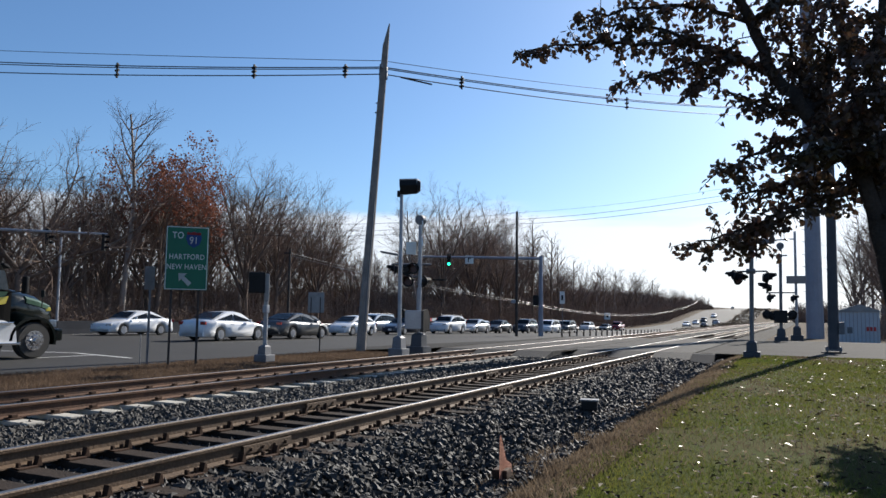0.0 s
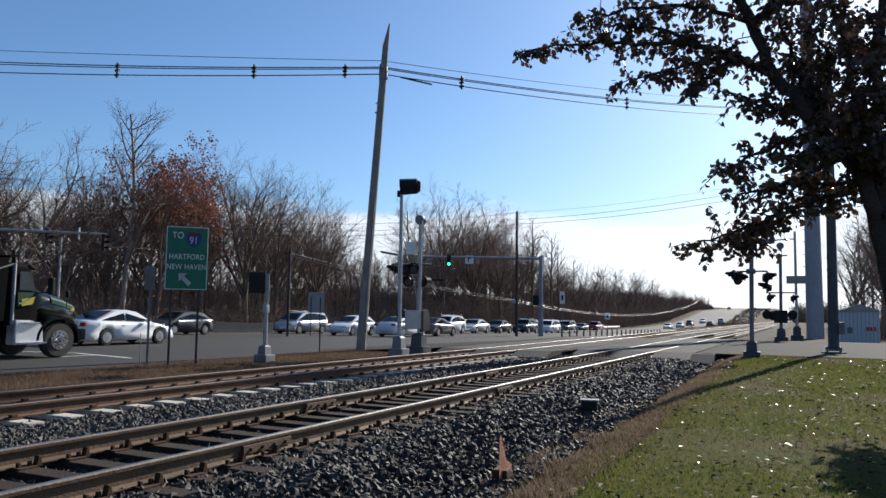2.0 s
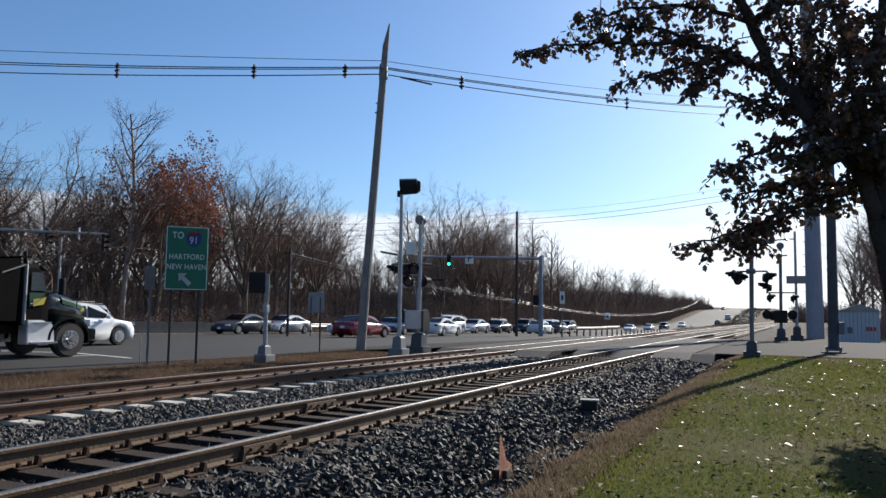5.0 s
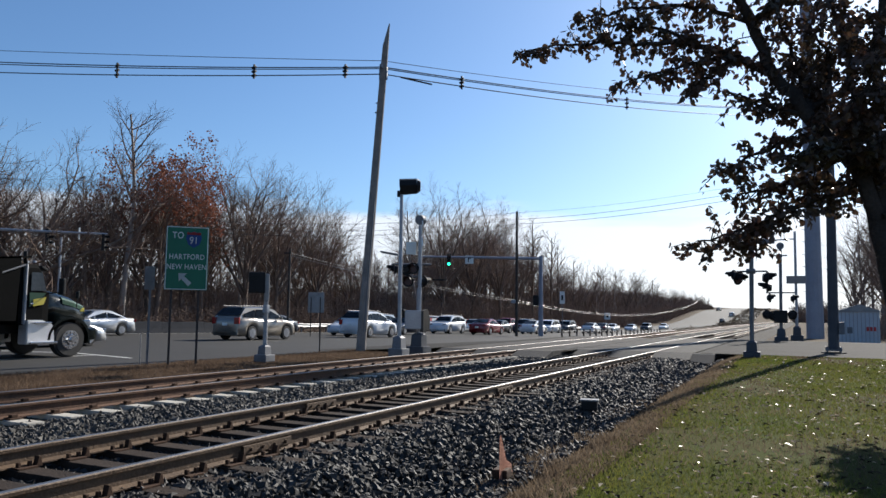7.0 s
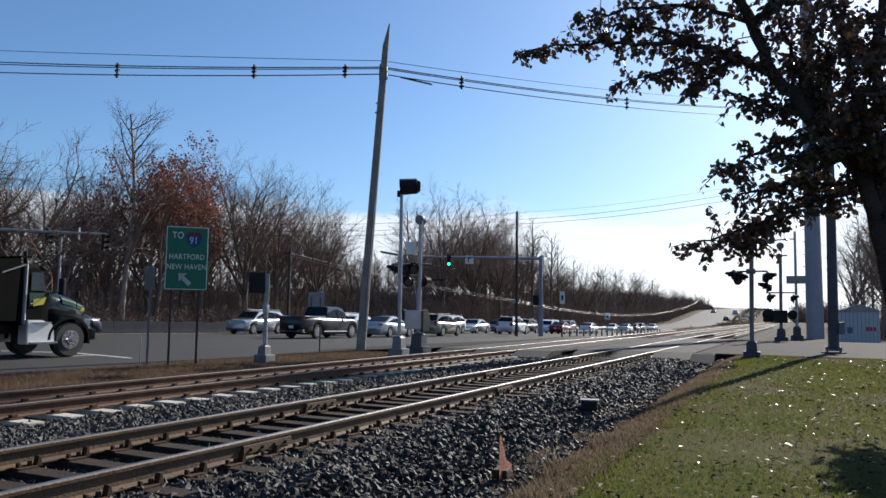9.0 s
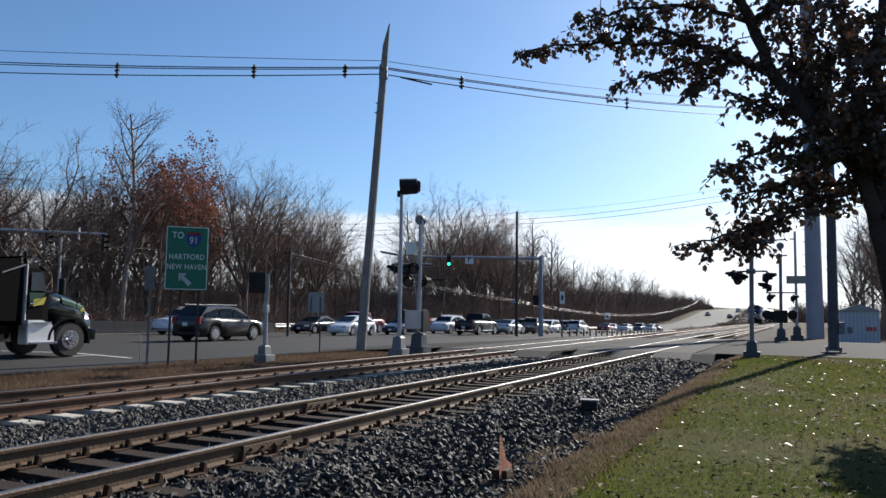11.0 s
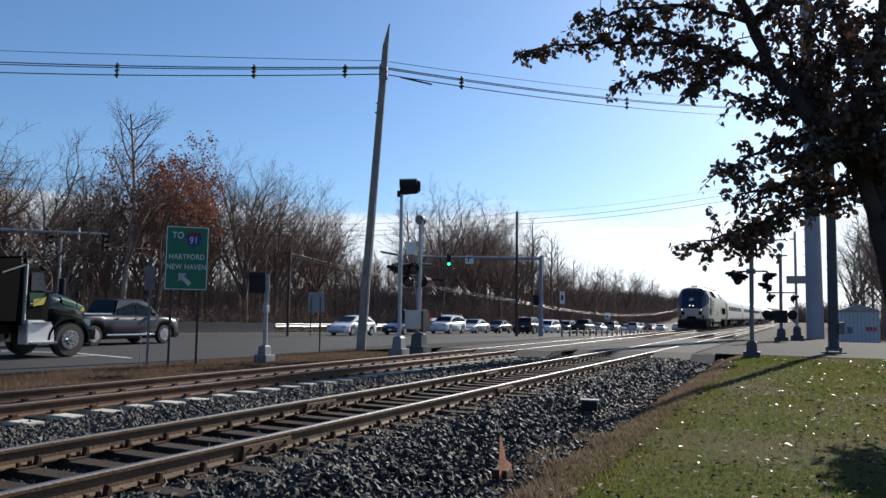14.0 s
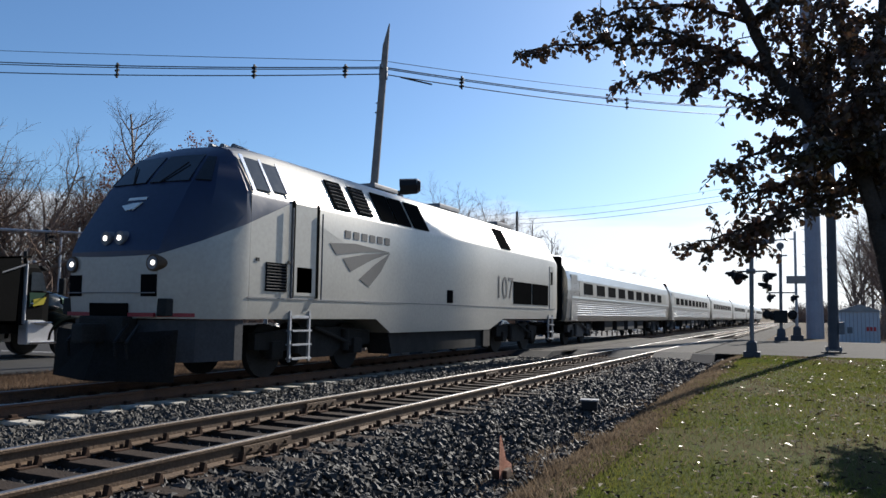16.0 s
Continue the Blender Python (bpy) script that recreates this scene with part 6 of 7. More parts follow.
extrude_yz(bm, [(-0.2, 0.75), (0.25, 0.8), (0.3, 1.2), (0.1, 1.5), (-0.2, 1.45)], 0.14, 0.26)
part("counterweight", bm, M_CONC, mb, "pale gate counterweight")
bm = B()
box(bm, (-0.55, -0.25, 1.35), (0.26, 0.2, 0.3), bevel=0.03)
part("junction_box", bm, M_BLACK, mb)
bm = B()
tube(bm, (-0.09, 0, 1.5), (-0.09, 0, 2.2), 0.02, seg=6)
part("conduit", bm, M_STEEL, mb)

# ---------- traffic signal arms over the road ----------
ta = thing("signal_gantry", pose(-20.71, 62.68, -0.55), "grey steel traffic signal post with a long arm and green light", "traffic signal")
bm = B()
tube(bm, (0, 0, -0.1), (0, 0, 7.0), 0.22, 0.16, seg=14)
part("post", bm, M_MONO, ta)
bm = B()
tube(bm, (0, 0, 6.75), (-9.7, -4.1, 6.85), 0.14, 0.08, seg=12)
arm = part("arm", bm, M_MONO, ta)
signal_head(ta, (-7.4, -3.2, 6.55), (0.35, -0.95, 0), 2, 0.36, 1.1)
bm = B()
box(bm, (-5.75, -2.5, 6.6), (0.72, 0.04, 0.72), rz=22)
part("turn_sign", bm, M_SIGNWHITE, ta, "white turn arrow sign")
bm = B()
for q, w, h in (((-5.82, -2.56, 6.55), 0.09, 0.34), ((-5.72, -2.52, 6.74), 0.3, 0.09)):
    box(bm, q, (w, 0.02, h), rz=22)
part("turn_arrow", bm, M_BLACK, ta)
bm = B()
box(bm, (-0.4, -0.15, 3.1), (0.42, 0.3, 0.9), bevel=0.04)
part("pedestrian_head", bm, M_BLACK, ta, "black pedestrian signal")
bm = B()
box(bm, (-8.2, -3.5, 4.8), (1.25, 0.3, 0.14), rz=22)
box(bm, (-8.2, -3.5, 4.95), (0.06, 0.06, 0.3))
part("lower_signal", bm, M_BLACK, ta)
tl = thing("signal_gantry", pose(-41.99, 31.73, -0.25), "grey steel signal arm with two dark signal heads", "traffic signal")
bm = B()
tube(bm, (0, 0, -0.1), (0, 0, 6.0), 0.09, 0.07, seg=12)
part("post", bm, M_STEEL, tl)
bm = B()
tube(bm, (-6.5, -9.2, 6.15), (1.65, 2.05, 6.35), 0.14, 0.07, seg=10)
part("arm", bm, M_STEEL, tl)
signal_head(tl, (-0.45, -0.62, 5.95), (0.8, 0.6, 0))
signal_head(tl, (1.52, 1.9, 5.8), (0.8, 0.6, 0))
bm = B()
box(bm, (0.6, 0.8, 6.3), (0.08, 0.08, 0.75))
part("camera_bracket", bm, M_SIGNWHITE, tl)

# ---------- signs by the road ----------
for x, y, z, top, w, h, lab in ((-20.48, 68.34, -0.6, 4.1, 0.45, 1.15, "narrow pale sign on a steel post"), (-23.58, 99.28, -1.1, 2.8, 0.75, 0.9, "white speed sign on a post")):
    s = thing("road_sign", pose(x, y, z), lab, "road sign")
    bm = B()
    box(bm, (0, 0, top - h / 2), (w, 0.03, h), rz=20, bevel=0.01)
    part("sign_panel", bm, M_SIGNWHITE, s)
    bm = B()
    box(bm, (0.01, -0.022, top - h / 2), (w * 0.4, 0.02, h * 0.4), rz=20)
    part("printed_bars", bm, M_BLACK, s)
    bm = B()
    box(bm, (0, 0.04, top / 2 - 0.1), (0.07, 0.05, top), rz=20)
    part("post", bm, M_STEELDK, s)
s = thing("road_sign", pose(-29.2, 41.2, -0.4), "square grey back of a road sign on two posts", "road sign")
bm = B()
box(bm, (0, 0, 2.3), (1.05, 0.03, 1.35), rz=34, bevel=0.01)
part("sign_panel", bm, M_SIGNGREY, s)
for x in (-0.3, 0.3):
    bm = B()
    box(bm, (x * 0.83, x * 0.56 - 0.04, 1.3), (0.06, 0.05, 2.7), rz=34)
    part("post", bm, M_DARKPOLE, s)

# ---------- crossing masts on the lawn side ----------
mc = thing("crossing_signal", pose(-1.58, 26.7, -0.05), "grey level crossing mast with hooded flashers at the lawn's end", "crossing signal")
pedestal(mc, 0, 0, 0, 0.52, 0.56)
bm = B()
tube(bm, (0, 0, 0.3), (0.06, 0, 4.3), 0.07, seg=14)
part("mast", bm, M_STEELDK, mc)
bm = B()
tube(bm, (-0.42, 0, 2.84), (0.5, 0, 2.84), 0.03, seg=8)
tube(bm, (-0.12, 0, 2.84), (0.16, 0, 2.84), 0.09, seg=10)
part("flasher_arm", bm, M_STEELDK, mc)
hood_lamp(mc, (-0.36, -0.08, 2.62), (0.75, -0.5, -0.25), 0.17)
hood_lamp(mc, (-0.50, 0.1, 2.72), (-0.85, 0.5, -0.05), 0.13)
hood_lamp(mc, (0.5, 0.05, 2.62), (0.95, 0.25, -0.05), 0.17)
hood_lamp(mc, (0.52, -0.08, 2.30), (-0.95, -0.15, 0.05), 0.14)
for a in (45, -45):
    bm = B()
    box(bm, (0.05, 0.07, 3.92), (1.2, 0.03, 0.2), ry=a, rz=84)
    part("crossbuck_board", bm, M_SIGNGREY, mc, "crossbuck board seen from behind")
md = thing("crossing_signal", pose(-1.2, 46.4, -0.05), "dark level crossing mast with bell and flashers across the street", "crossing signal")
pedestal(md, 0, 0, 0, 0.7, 0.75)
bm = B()
tube(bm, (0, 0, 0.4), (0.06, 0, 5.3), 0.085, seg=12)
part("mast", bm, M_STEELDK, md)
bm = B()
tube(bm, (0.06, -0.1, 5.4), (0.06, 0.1, 5.4), 0.2, seg=16)
box(bm, (0.06, 0, 4.85), (0.7, 0.08, 0.08))
part("bell", bm, M_STEELDK, md, "round crossing bell")
bm = B()
tube(bm, (-0.75, 0, 2.75), (0.75, 0, 2.75), 0.04, seg=8)
part("flasher_arm", bm, M_STEELDK, md)
for x, z, f in ((-0.55, 2.45, (0.9, 0.4, 0)), (0.66, 2.4, (0.95, 0.2, 0)), (-0.7, 1.5, (-0.4, 1, 0)), (-0.4, 1.45, (-0.2, 1, 0)), (0.6, 1.5, (0.4, 1, 0))):
    hood_lamp(md, (x, -0.05, z), f, 0.19)
bm = B()
box(bm, (0, 0, 1.4), (0.7, 0.4, 0.7), bevel=0.04)
part("control_box", bm, M_BLACK, md, "dark mechanism box")
me_ = thing("crossing_signal", pose(-0.42, 49.7, -0.05), "slim silver crossing mast with an arm lamp", "crossing signal")
pedestal(me_, 0, 0, 0, 0.7, 0.85)
bm = B()
tube(bm, (0, 0, 0.4), (0.02, 0, 6.55), 0.085, 0.07, seg=12)
tube(bm, (0.02, 0, 6.1), (-1.3, 0, 6.05), 0.04, seg=8)
part("mast", bm, M_STEEL, me_)
bm = B()
box(bm, (-1.5, 0, 6.0), (0.8, 0.35, 0.3), bevel=0.08)
part("street_lamp_head", bm, M_STEELDK, me_)
bm = B()
extrude_yz(bm, [(-0.15, 3.4), (0.15, 3.4), (0.25, 3.85), (-0.25, 3.85)], -0.5, 0.55)
part("hooded_lamp", bm, M_STEEL, me_)

# ---------- steel monopole and signal pole ----------
mp = thing("steel_monopole", pose(0.75, 66.5, -0.6), "tall tapered blue-grey steel transmission pole", "transmission pole")
bm = B()
tube(bm, (0, 0, -0.2), (0, 0, 11), 0.65, 0.57, seg=12)
tube(bm, (0, 0, 11), (0, 0, 22), 0.57, 0.49, seg=12)
tube(bm, (0, 0, 22), (0, 0, 38), 0.49, 0.38, seg=12)
part("pole_shaft", bm, M_MONO, mp)
bm = B()
tube(bm, (0, 0, -0.05), (0, 0, 0.1), 0.85, seg=16)
part("base_flange", bm, M_MONO, mp)
bm = B()
for z in range(2, 34, 1):
    tube(bm, (-0.62 + 0.0072 * z, -0.1, z), (-0.85 + 0.0072 * z, -0.1, z), 0.02, seg=5)
part("climbing_pegs", bm, M_STEELDK, mp)
sp = thing("signal_pole", pose(0.95, 31.46, -0.03), "round grey steel signal pole bolted to a footing", "signal pole")
bm = B()
tube(bm, (0, 0, 0.12), (0.1, 0, 11.2), 0.19, 0.13, seg=16)
part("pole_shaft", bm, M_POLEDK, sp)
bm = B()
box(bm, (0, 0, 0.14), (0.56, 0.56, 0.05), bevel=0.01)
part("base_plate", bm, M_STEELDK, sp)
bm = B()
tube(bm, (0, 0, -0.2), (0, 0, 0.06), 0.42, seg=20)
part("footing", bm, M_CONC, sp)
for x in (-0.22, 0.22):
    for y in (-0.22, 0.22):
        bm = B()
        tube(bm, (x, y, 0.02), (x, y, 0.26), 0.03, seg=6)
        tube(bm, (x, y, 0.16), (x, y, 0.22), 0.055, seg=6)
        part("anchor_bolt", bm, M_STEELDK, sp)
bm = B()
box(bm, (0.28, 0, 0.95), (0.2, 0.3, 0.45), bevel=0.03)
part("switch_box", bm, M_STEELDK, sp)

# ---------- shed beyond the street ----------
sh = thing("equipment_shed", pose(3.15, 56.0, -0.7), "small pale blue-grey metal shed with a low gable roof", "shed")
bm = B()
box(bm, (0, 0, 1.2), (2.25, 2.6, 2.5))
part("wall", bm, mat("pale_blue_metal", (0.48, 0.53, 0.57), (0.4, 0.44, 0.48), 0.6, scale=1, fine=20, bump=0.1), sh)
bm = B()
extrude_xz(bm, [(-1.2, 2.42), (-1.2, 2.5), (0, 2.92), (1.2, 2.5), (1.2, 2.42), (0, 2.45)], -1.4, 1.4)
bmesh.ops.recalc_face_normals(bm, faces=bm.faces)
part("roof", bm, M_SIGNGREY, sh)
bm = B()
for i in range(10):
    box(bm, (-1.0 + i * 0.222, -1.305, 1.2), (0.03, 0.02, 2.4))
part("wall_ribs", bm, M_SIGNGREY, sh)
for i in range(3):
    bm = B()
    box(bm, (0.45 + 0.2 * i, -1.32, 1.35), (0.14, 0.02, 0.26))
    part("painted_bar", bm, M_SIGNRED, sh, "faded red painted bar")
bm = B()
box(bm, (-0.55, -1.315, 1.25), (0.3, 0.02, 0.4))
part("vent", bm, M_STEELDK, sh)

# ---------- small things by the track ----------
mk = thing("broken_marker", pose(-2.83, 7.4, -0.42, 0, 0, 95), "rust-red wedge-shaped metal marker in the ballast", "track marker")
bm = B()
v = [(-0.2, 0.0, 0.0), (0.3, 0.0, 0.0), (0.24, 0.0, 0.10), (0.05, 0.0, 0.17), (-0.15, 0.0, 0.46), (-0.2, 0.0, 0.44)]
f = bm.faces.new([bm.verts.new(p) for p in v])
bmesh.ops.solidify(bm, geom=[f], thickness=0.04)
part("plate", bm, mat("rust_red_metal", (0.62, 0.30, 0.2), (0.42, 0.19, 0.12), 0.75, 0.1, scale=6, fine=50, bump=0.3), mk)
bm = B()
box(bm, (0.0, 0.03, 0.04), (0.2, 0.16, 0.1), bevel=0.02)
part("foot", bm, M_SPIKE, mk)
tb = thing("track_box", pose(-3.28, 12.51, -0.30), "small dark metal cable box in the ballast", "cable box")
bm = B()
box(bm, (0, 0, 0.06), (0.26, 0.2, 0.16), rz=12, bevel=0.02)
part("box_body", bm, M_BLACK, tb)
bm = B()
box(bm, (0, 0, 0.15), (0.30, 0.24, 0.025), rz=12, bevel=0.006)
part("lid", bm, M_STEELDK, tb, "grey lid")


# ---------- bare woods ----------
class Twigs:
    """Collects tapered tubes into one mesh."""
    def __init__(self):
        self.v, self.f = [], []

    def tube(self, pts, radii, seg=3):
        base = len(self.v)
        for i, (p, r) in enumerate(zip(pts, radii)):
            d = (pts[min(i + 1, len(pts) - 1)] - pts[max(i - 1, 0)]).normalized()
            a = d.orthogonal().normalized()
            b = d.cross(a)
            for k in range(seg):
                t = 2 * math.pi * k / seg
                self.v.append(p + (a * math.cos(t) + b * math.sin(t)) * r)
        for i in range(len(pts) - 1):
            for k in range(seg):
                k2 = (k + 1) % seg
                self.f.append((base + i * seg + k, base + i * seg + k2, base + (i + 1) * seg + k2, base + (i + 1) * seg + k))

    def leaf(self, p, s, rs):
        k = len(self.v)
        a = Vector((rs.uniform(-1, 1), rs.uniform(-1, 1), rs.uniform(-1.3, 0.1))).normalized()
        b = a.orthogonal().normalized()
        b.rotate(Euler((rs.uniform(0, 6), rs.uniform(0, 6), rs.uniform(0, 6))))
        c = a.cross(b).normalized() * s * 0.30
        n = a.cross(c).normalized() * s * 0.10
        self.v += [p, p + a * s * 0.3 + c + n, p + a * s * 0.68 + c * 0.85 + n, p + a * s, p + a * s * 0.68 - c * 0.85 + n, p + a * s * 0.3 - c + n]
        self.f += [(k, k + 1, k + 2, k + 3), (k, k + 3, k + 4, k + 5)]

    def done(self, name, material, parent, smooth=False):
        return mesh_from(name, [tuple(q) for q in self.v], self.f, material, parent, smooth)


def curve_of(p, d, length, r, n, rs, wander, lift):
    """Points and radii of a branch that wanders and lifts its tip."""
    pts, rad = [p.copy()], [r]
    q, dd = p.copy(), d.normalized()
    for i in range(n):
        dd = (dd + Vector((rs.gauss(0, 1), rs.gauss(0, 1), rs.gauss(0, 1) + lift)) * wander).normalized()
        q = q + dd * (length / n)
        pts.append(q.copy())
        rad.append(max(0.006, r * (1 - 0.72 * (i + 1) / n)))
    return pts, rad


def bough(wood, crown, p, d, length, r, level, rs, counts, wander, ends):
    """A limb that forks into branches, branchlets and twigs."""
    pts, rad = curve_of(p, d, length, r, (6, 4, 3, 1)[level], rs, wander, 0.25)
    (wood if level < 1 else crown).tube(pts, rad, (6, 4, 3, 3)[level])
    if level == 3:
        ends.append(pts[-1])
        return
    m = counts[level]
    k = len(pts) - 1
    for j in range(m):
        u = 0.22 + 0.78 * (j + rs.random()) / m
        i = min(k - 1, int(u * k))
        at, axis = pts[i].lerp(pts[i + 1], u * k - i), (pts[i + 1] - pts[i]).normalized()
        out = axis.orthogonal()
        out.rotate(Matrix.Rotation(j * 2.4 + rs.uniform(-0.6, 0.6), 3, axis))
        a = radians(rs.uniform(24, 52))
        dd = axis * math.cos(a) + out.normalized() * math.sin(a) + Vector((0, 0, 0.12))
        bough(wood, crown, at, dd, length * rs.uniform(0.38, 0.6) * (1.2 - 0.45 * u), max((0.03, 0.018, 0.010, 0.0075)[level + 1], rad[i] * 0.6), level + 1, rs, counts, wander, ends)


def bare_tree(height, seed, form="vase", counts=(7, 6, 6), russet=False, pale=False, label="tall leafless tree with grey branching crown"):
    """vase: a short trunk that forks into steep limbs; spire: one leader; gnarled: wide crooked limbs."""
    rs = random.Random(seed)
    t = thing("tree", pose(0, 0, 0), label, "tree", "trees of the woods")
    wood, crown, ends = Twigs(), Twigs(), []
    r = height * 0.0115 + 0.03
    lean = Vector((rs.uniform(-0.06, 0.06), rs.uniform(-0.06, 0.06), 1))
    if form == "spire":
        pts, rad = curve_of(Vector((0, 0, -0.3)), lean, height * 0.96, r, 9, rs, 0.045, 0.3)
        wood.tube(pts, rad, 7)
        n = 17
        for i in range(n):
            u = 0.26 + 0.7 * (i + rs.random() * 0.7) / n
            k = min(8, int(u * 9))
            a = i * 2.4 + rs.uniform(-0.5, 0.5)
            d = Vector((math.cos(a), math.sin(a), rs.uniform(0.8, 1.6)))
            bough(wood, crown, pts[k].lerp(pts[k + 1], u * 9 - k), d, height * rs.uniform(0.24, 0.34) * (1.25 - 0.8 * u), rad[k] * 0.5 + 0.012, 1, rs, counts, 0.11, ends)
    else:
        fork = height * (0.24 if form == "gnarled" else 0.3)
        pts, rad = curve_of(Vector((0, 0, -0.3)), lean, fork + 0.3, r, 4, rs, 0.04, 0.3)
        wood.tube(pts, [r * (1.25 - 0.09 * i) for i in range(5)], 8)
        n = 6 if form == "gnarled" else 8
        for i in range(n):
            a = i * 2.4 + rs.uniform(-0.4, 0.4)
            open_ = radians(rs.uniform(28, 62) if form == "gnarled" else (8 + 30 * (i / n) ** 0.8 + rs.uniform(-4, 6)))
            d = Vector((math.cos(a) * math.sin(open_), math.sin(a) * math.sin(open_), math.cos(open_)))
            at = pts[-1].lerp(pts[2], 0.0 if i < 3 else rs.uniform(0, 0.9))
            bough(wood, crown, at, d, height * rs.uniform(0.5, 0.66), r * rs.uniform(0.55, 0.8), 0, rs, counts, 0.2 if form == "gnarled" else 0.085, ends)
    top = sorted(q.z for q in crown.v)[-len(crown.v) // 60]
    k = height / top
    for tw in (wood, crown):
        tw.v = [q * k for q in tw.v]
    wood.done("trunk", M_PALEBARK if pale else M_BARK, t, True)
    crown.done("crown", M_TWIG, t)
    if russet:
        lv = Twigs()
        for e in ends:
            if e.z * k > height * 0.36 and rs.random() < 0.65:
                for _ in range(8):
                    lv.leaf(e * k + Vector((rs.gauss(0, 0.2), rs.gauss(0, 0.2), rs.gauss(0, 0.2))), 0.21, rs)
        lv.done("leaves", M_RUSSET, t)
    return t


def plant(tree, x, y, s, turn):
    c = copy_thing(tree, pose(x, y, floor_z(x, y) if x < -42.5 else -0.8, 0, 0, turn))
    c.scale = (s, s, s)
    return c


# height of the woods' outline along the road, for a row 47 m off
TOPS = ((12, 10.5), (30.7, 11.7), (35.1, 13.0), (37.1, 12.2), (41.1, 14.6), (45, 14.4), (50.7, 13.9), (54, 15.0), (59.9, 15.8), (63.8, 13.3), (67.4, 14.2), (72.6, 11.3), (80.4, 12.1), (89.4, 15.5), (100.2, 19.0), (118.5, 21.5), (129.9, 17.7), (152.8, 16.8), (172.9, 11.4), (201.6, 13.7), (259, 13.8), (322, 12.6), (422, 13.9))


def woods():
    rs = random.Random(77)
    kinds = [bare_tree(14, 1), bare_tree(14, 2), bare_tree(14, 3, "spire", pale=True, label="leafless tree with a pale straight trunk"), bare_tree(14, 4, counts=(7, 6, 6)), bare_tree(14, 6, "gnarled")]
    thin = [bare_tree(13, 11, "spire", (0, 5, 4)), bare_tree(13, 12, "vase", (5, 5, 4)), bare_tree(13, 13, "spire", (0, 5, 4), pale=True, label="leafless tree with a pale straight trunk")]
    for i, k in enumerate(thin):
        k.matrix_basis = pose(-52, 24 + 9 * i, floor_z(-52, 24 + 9 * i))
    # the trees that stand out along the edge
    oak = bare_tree(13.7, 8, "vase", (7, 6, 5), russet=True, label="oak still holding russet brown leaves")
    oak.matrix_basis = pose(-47.0, 44.2, floor_z(-47, 44.2))
    kinds[4].matrix_basis = pose(-46.0, 31.8, floor_z(-46, 31.8))
    kinds[4].scale = (0.9, 0.9, 0.9)
    kinds[2].matrix_basis = pose(-46.5, 40.6, floor_z(-46.5, 40.6))
    kinds[2].scale = (1.26, 1.26, 1.26)
    kinds[0].matrix_basis = pose(-46.5, 54.6, floor_z(-46.5, 54.6))
    kinds[0].scale = (1.14, 1.14, 1.14)
    kinds[1].matrix_basis = pose(-47.5, 67.0, floor_z(-47.5, 67))
    kinds[3].matrix_basis = pose(-47.0, 98.0, floor_z(-47, 98))
    kinds[3].scale = (1.42, 1.42, 1.42)
    for k, x, y, s, turn in ((4, -48.5, 27.0, 0.82, 140), (1, -48, 50.3, 0.94, 60), (3, -48, 60.6, 1.1, 200), (0, -47, 108, 1.4, 90), (1, -47.5, 121, 1.5, 10), (2, -47, 90, 1.15, 120)):
        plant(kinds[k], x, y, s, turn)
    y, i = 15.0, 0
    while y < 430:
        x = -49 - rs.uniform(0, 3)
        h = lerp_table(y * 47 / -x, TOPS) * rs.uniform(0.74, 0.98) - floor_z(x, y)
        if 84 < y < 132:
            plant(thin[i % 3], x, y, h * 0.72 / 13, rs.uniform(0, 360))
        elif y < 140:
            plant(kinds[(1, 0, 3, 2, 1, 3)[i % 6]], x, y, h / 14, rs.uniform(0, 360))
        else:
            plant(thin[rs.randrange(3)], x, y, h / 13 * 1.22, rs.uniform(0, 360))
        y += 3.6 + 0.022 * y + rs.uniform(-0.5, 0.8)
        i += 1
    # rows behind, ever closer against one another
    for row, x0 in enumerate((-54, -58, -63, -69)):
        y = 14.0 + row * 1.7
        while y < 400:
            x = x0 + rs.uniform(-1.8, 1.8)
            h = ((lerp_table(y * 47 / -x, TOPS) - 1.25) * -x / 47 + 1.25) * rs.uniform(0.58, 0.78) - floor_z(x, y)
            plant(thin[rs.randrange(3)], x, y, max(5, h) / 13, rs.uniform(0, 360))
            y += 3.0 + 0.03 * y + rs.uniform(-0.6, 1.0)
    # trees on the bank past the shed, beyond the street
    for j in range(20):
        yy = 74 + j * 5.4 + rs.uniform(-2, 2)
        q = rs.uniform(0.042, 0.13)
        plant(thin[rs.randrange(3)], yy * q, yy, min(12.5, 6.5 + (q - 0.04) * 170) * yy / 85 / 13, rs.uniform(0, 360))


woods()


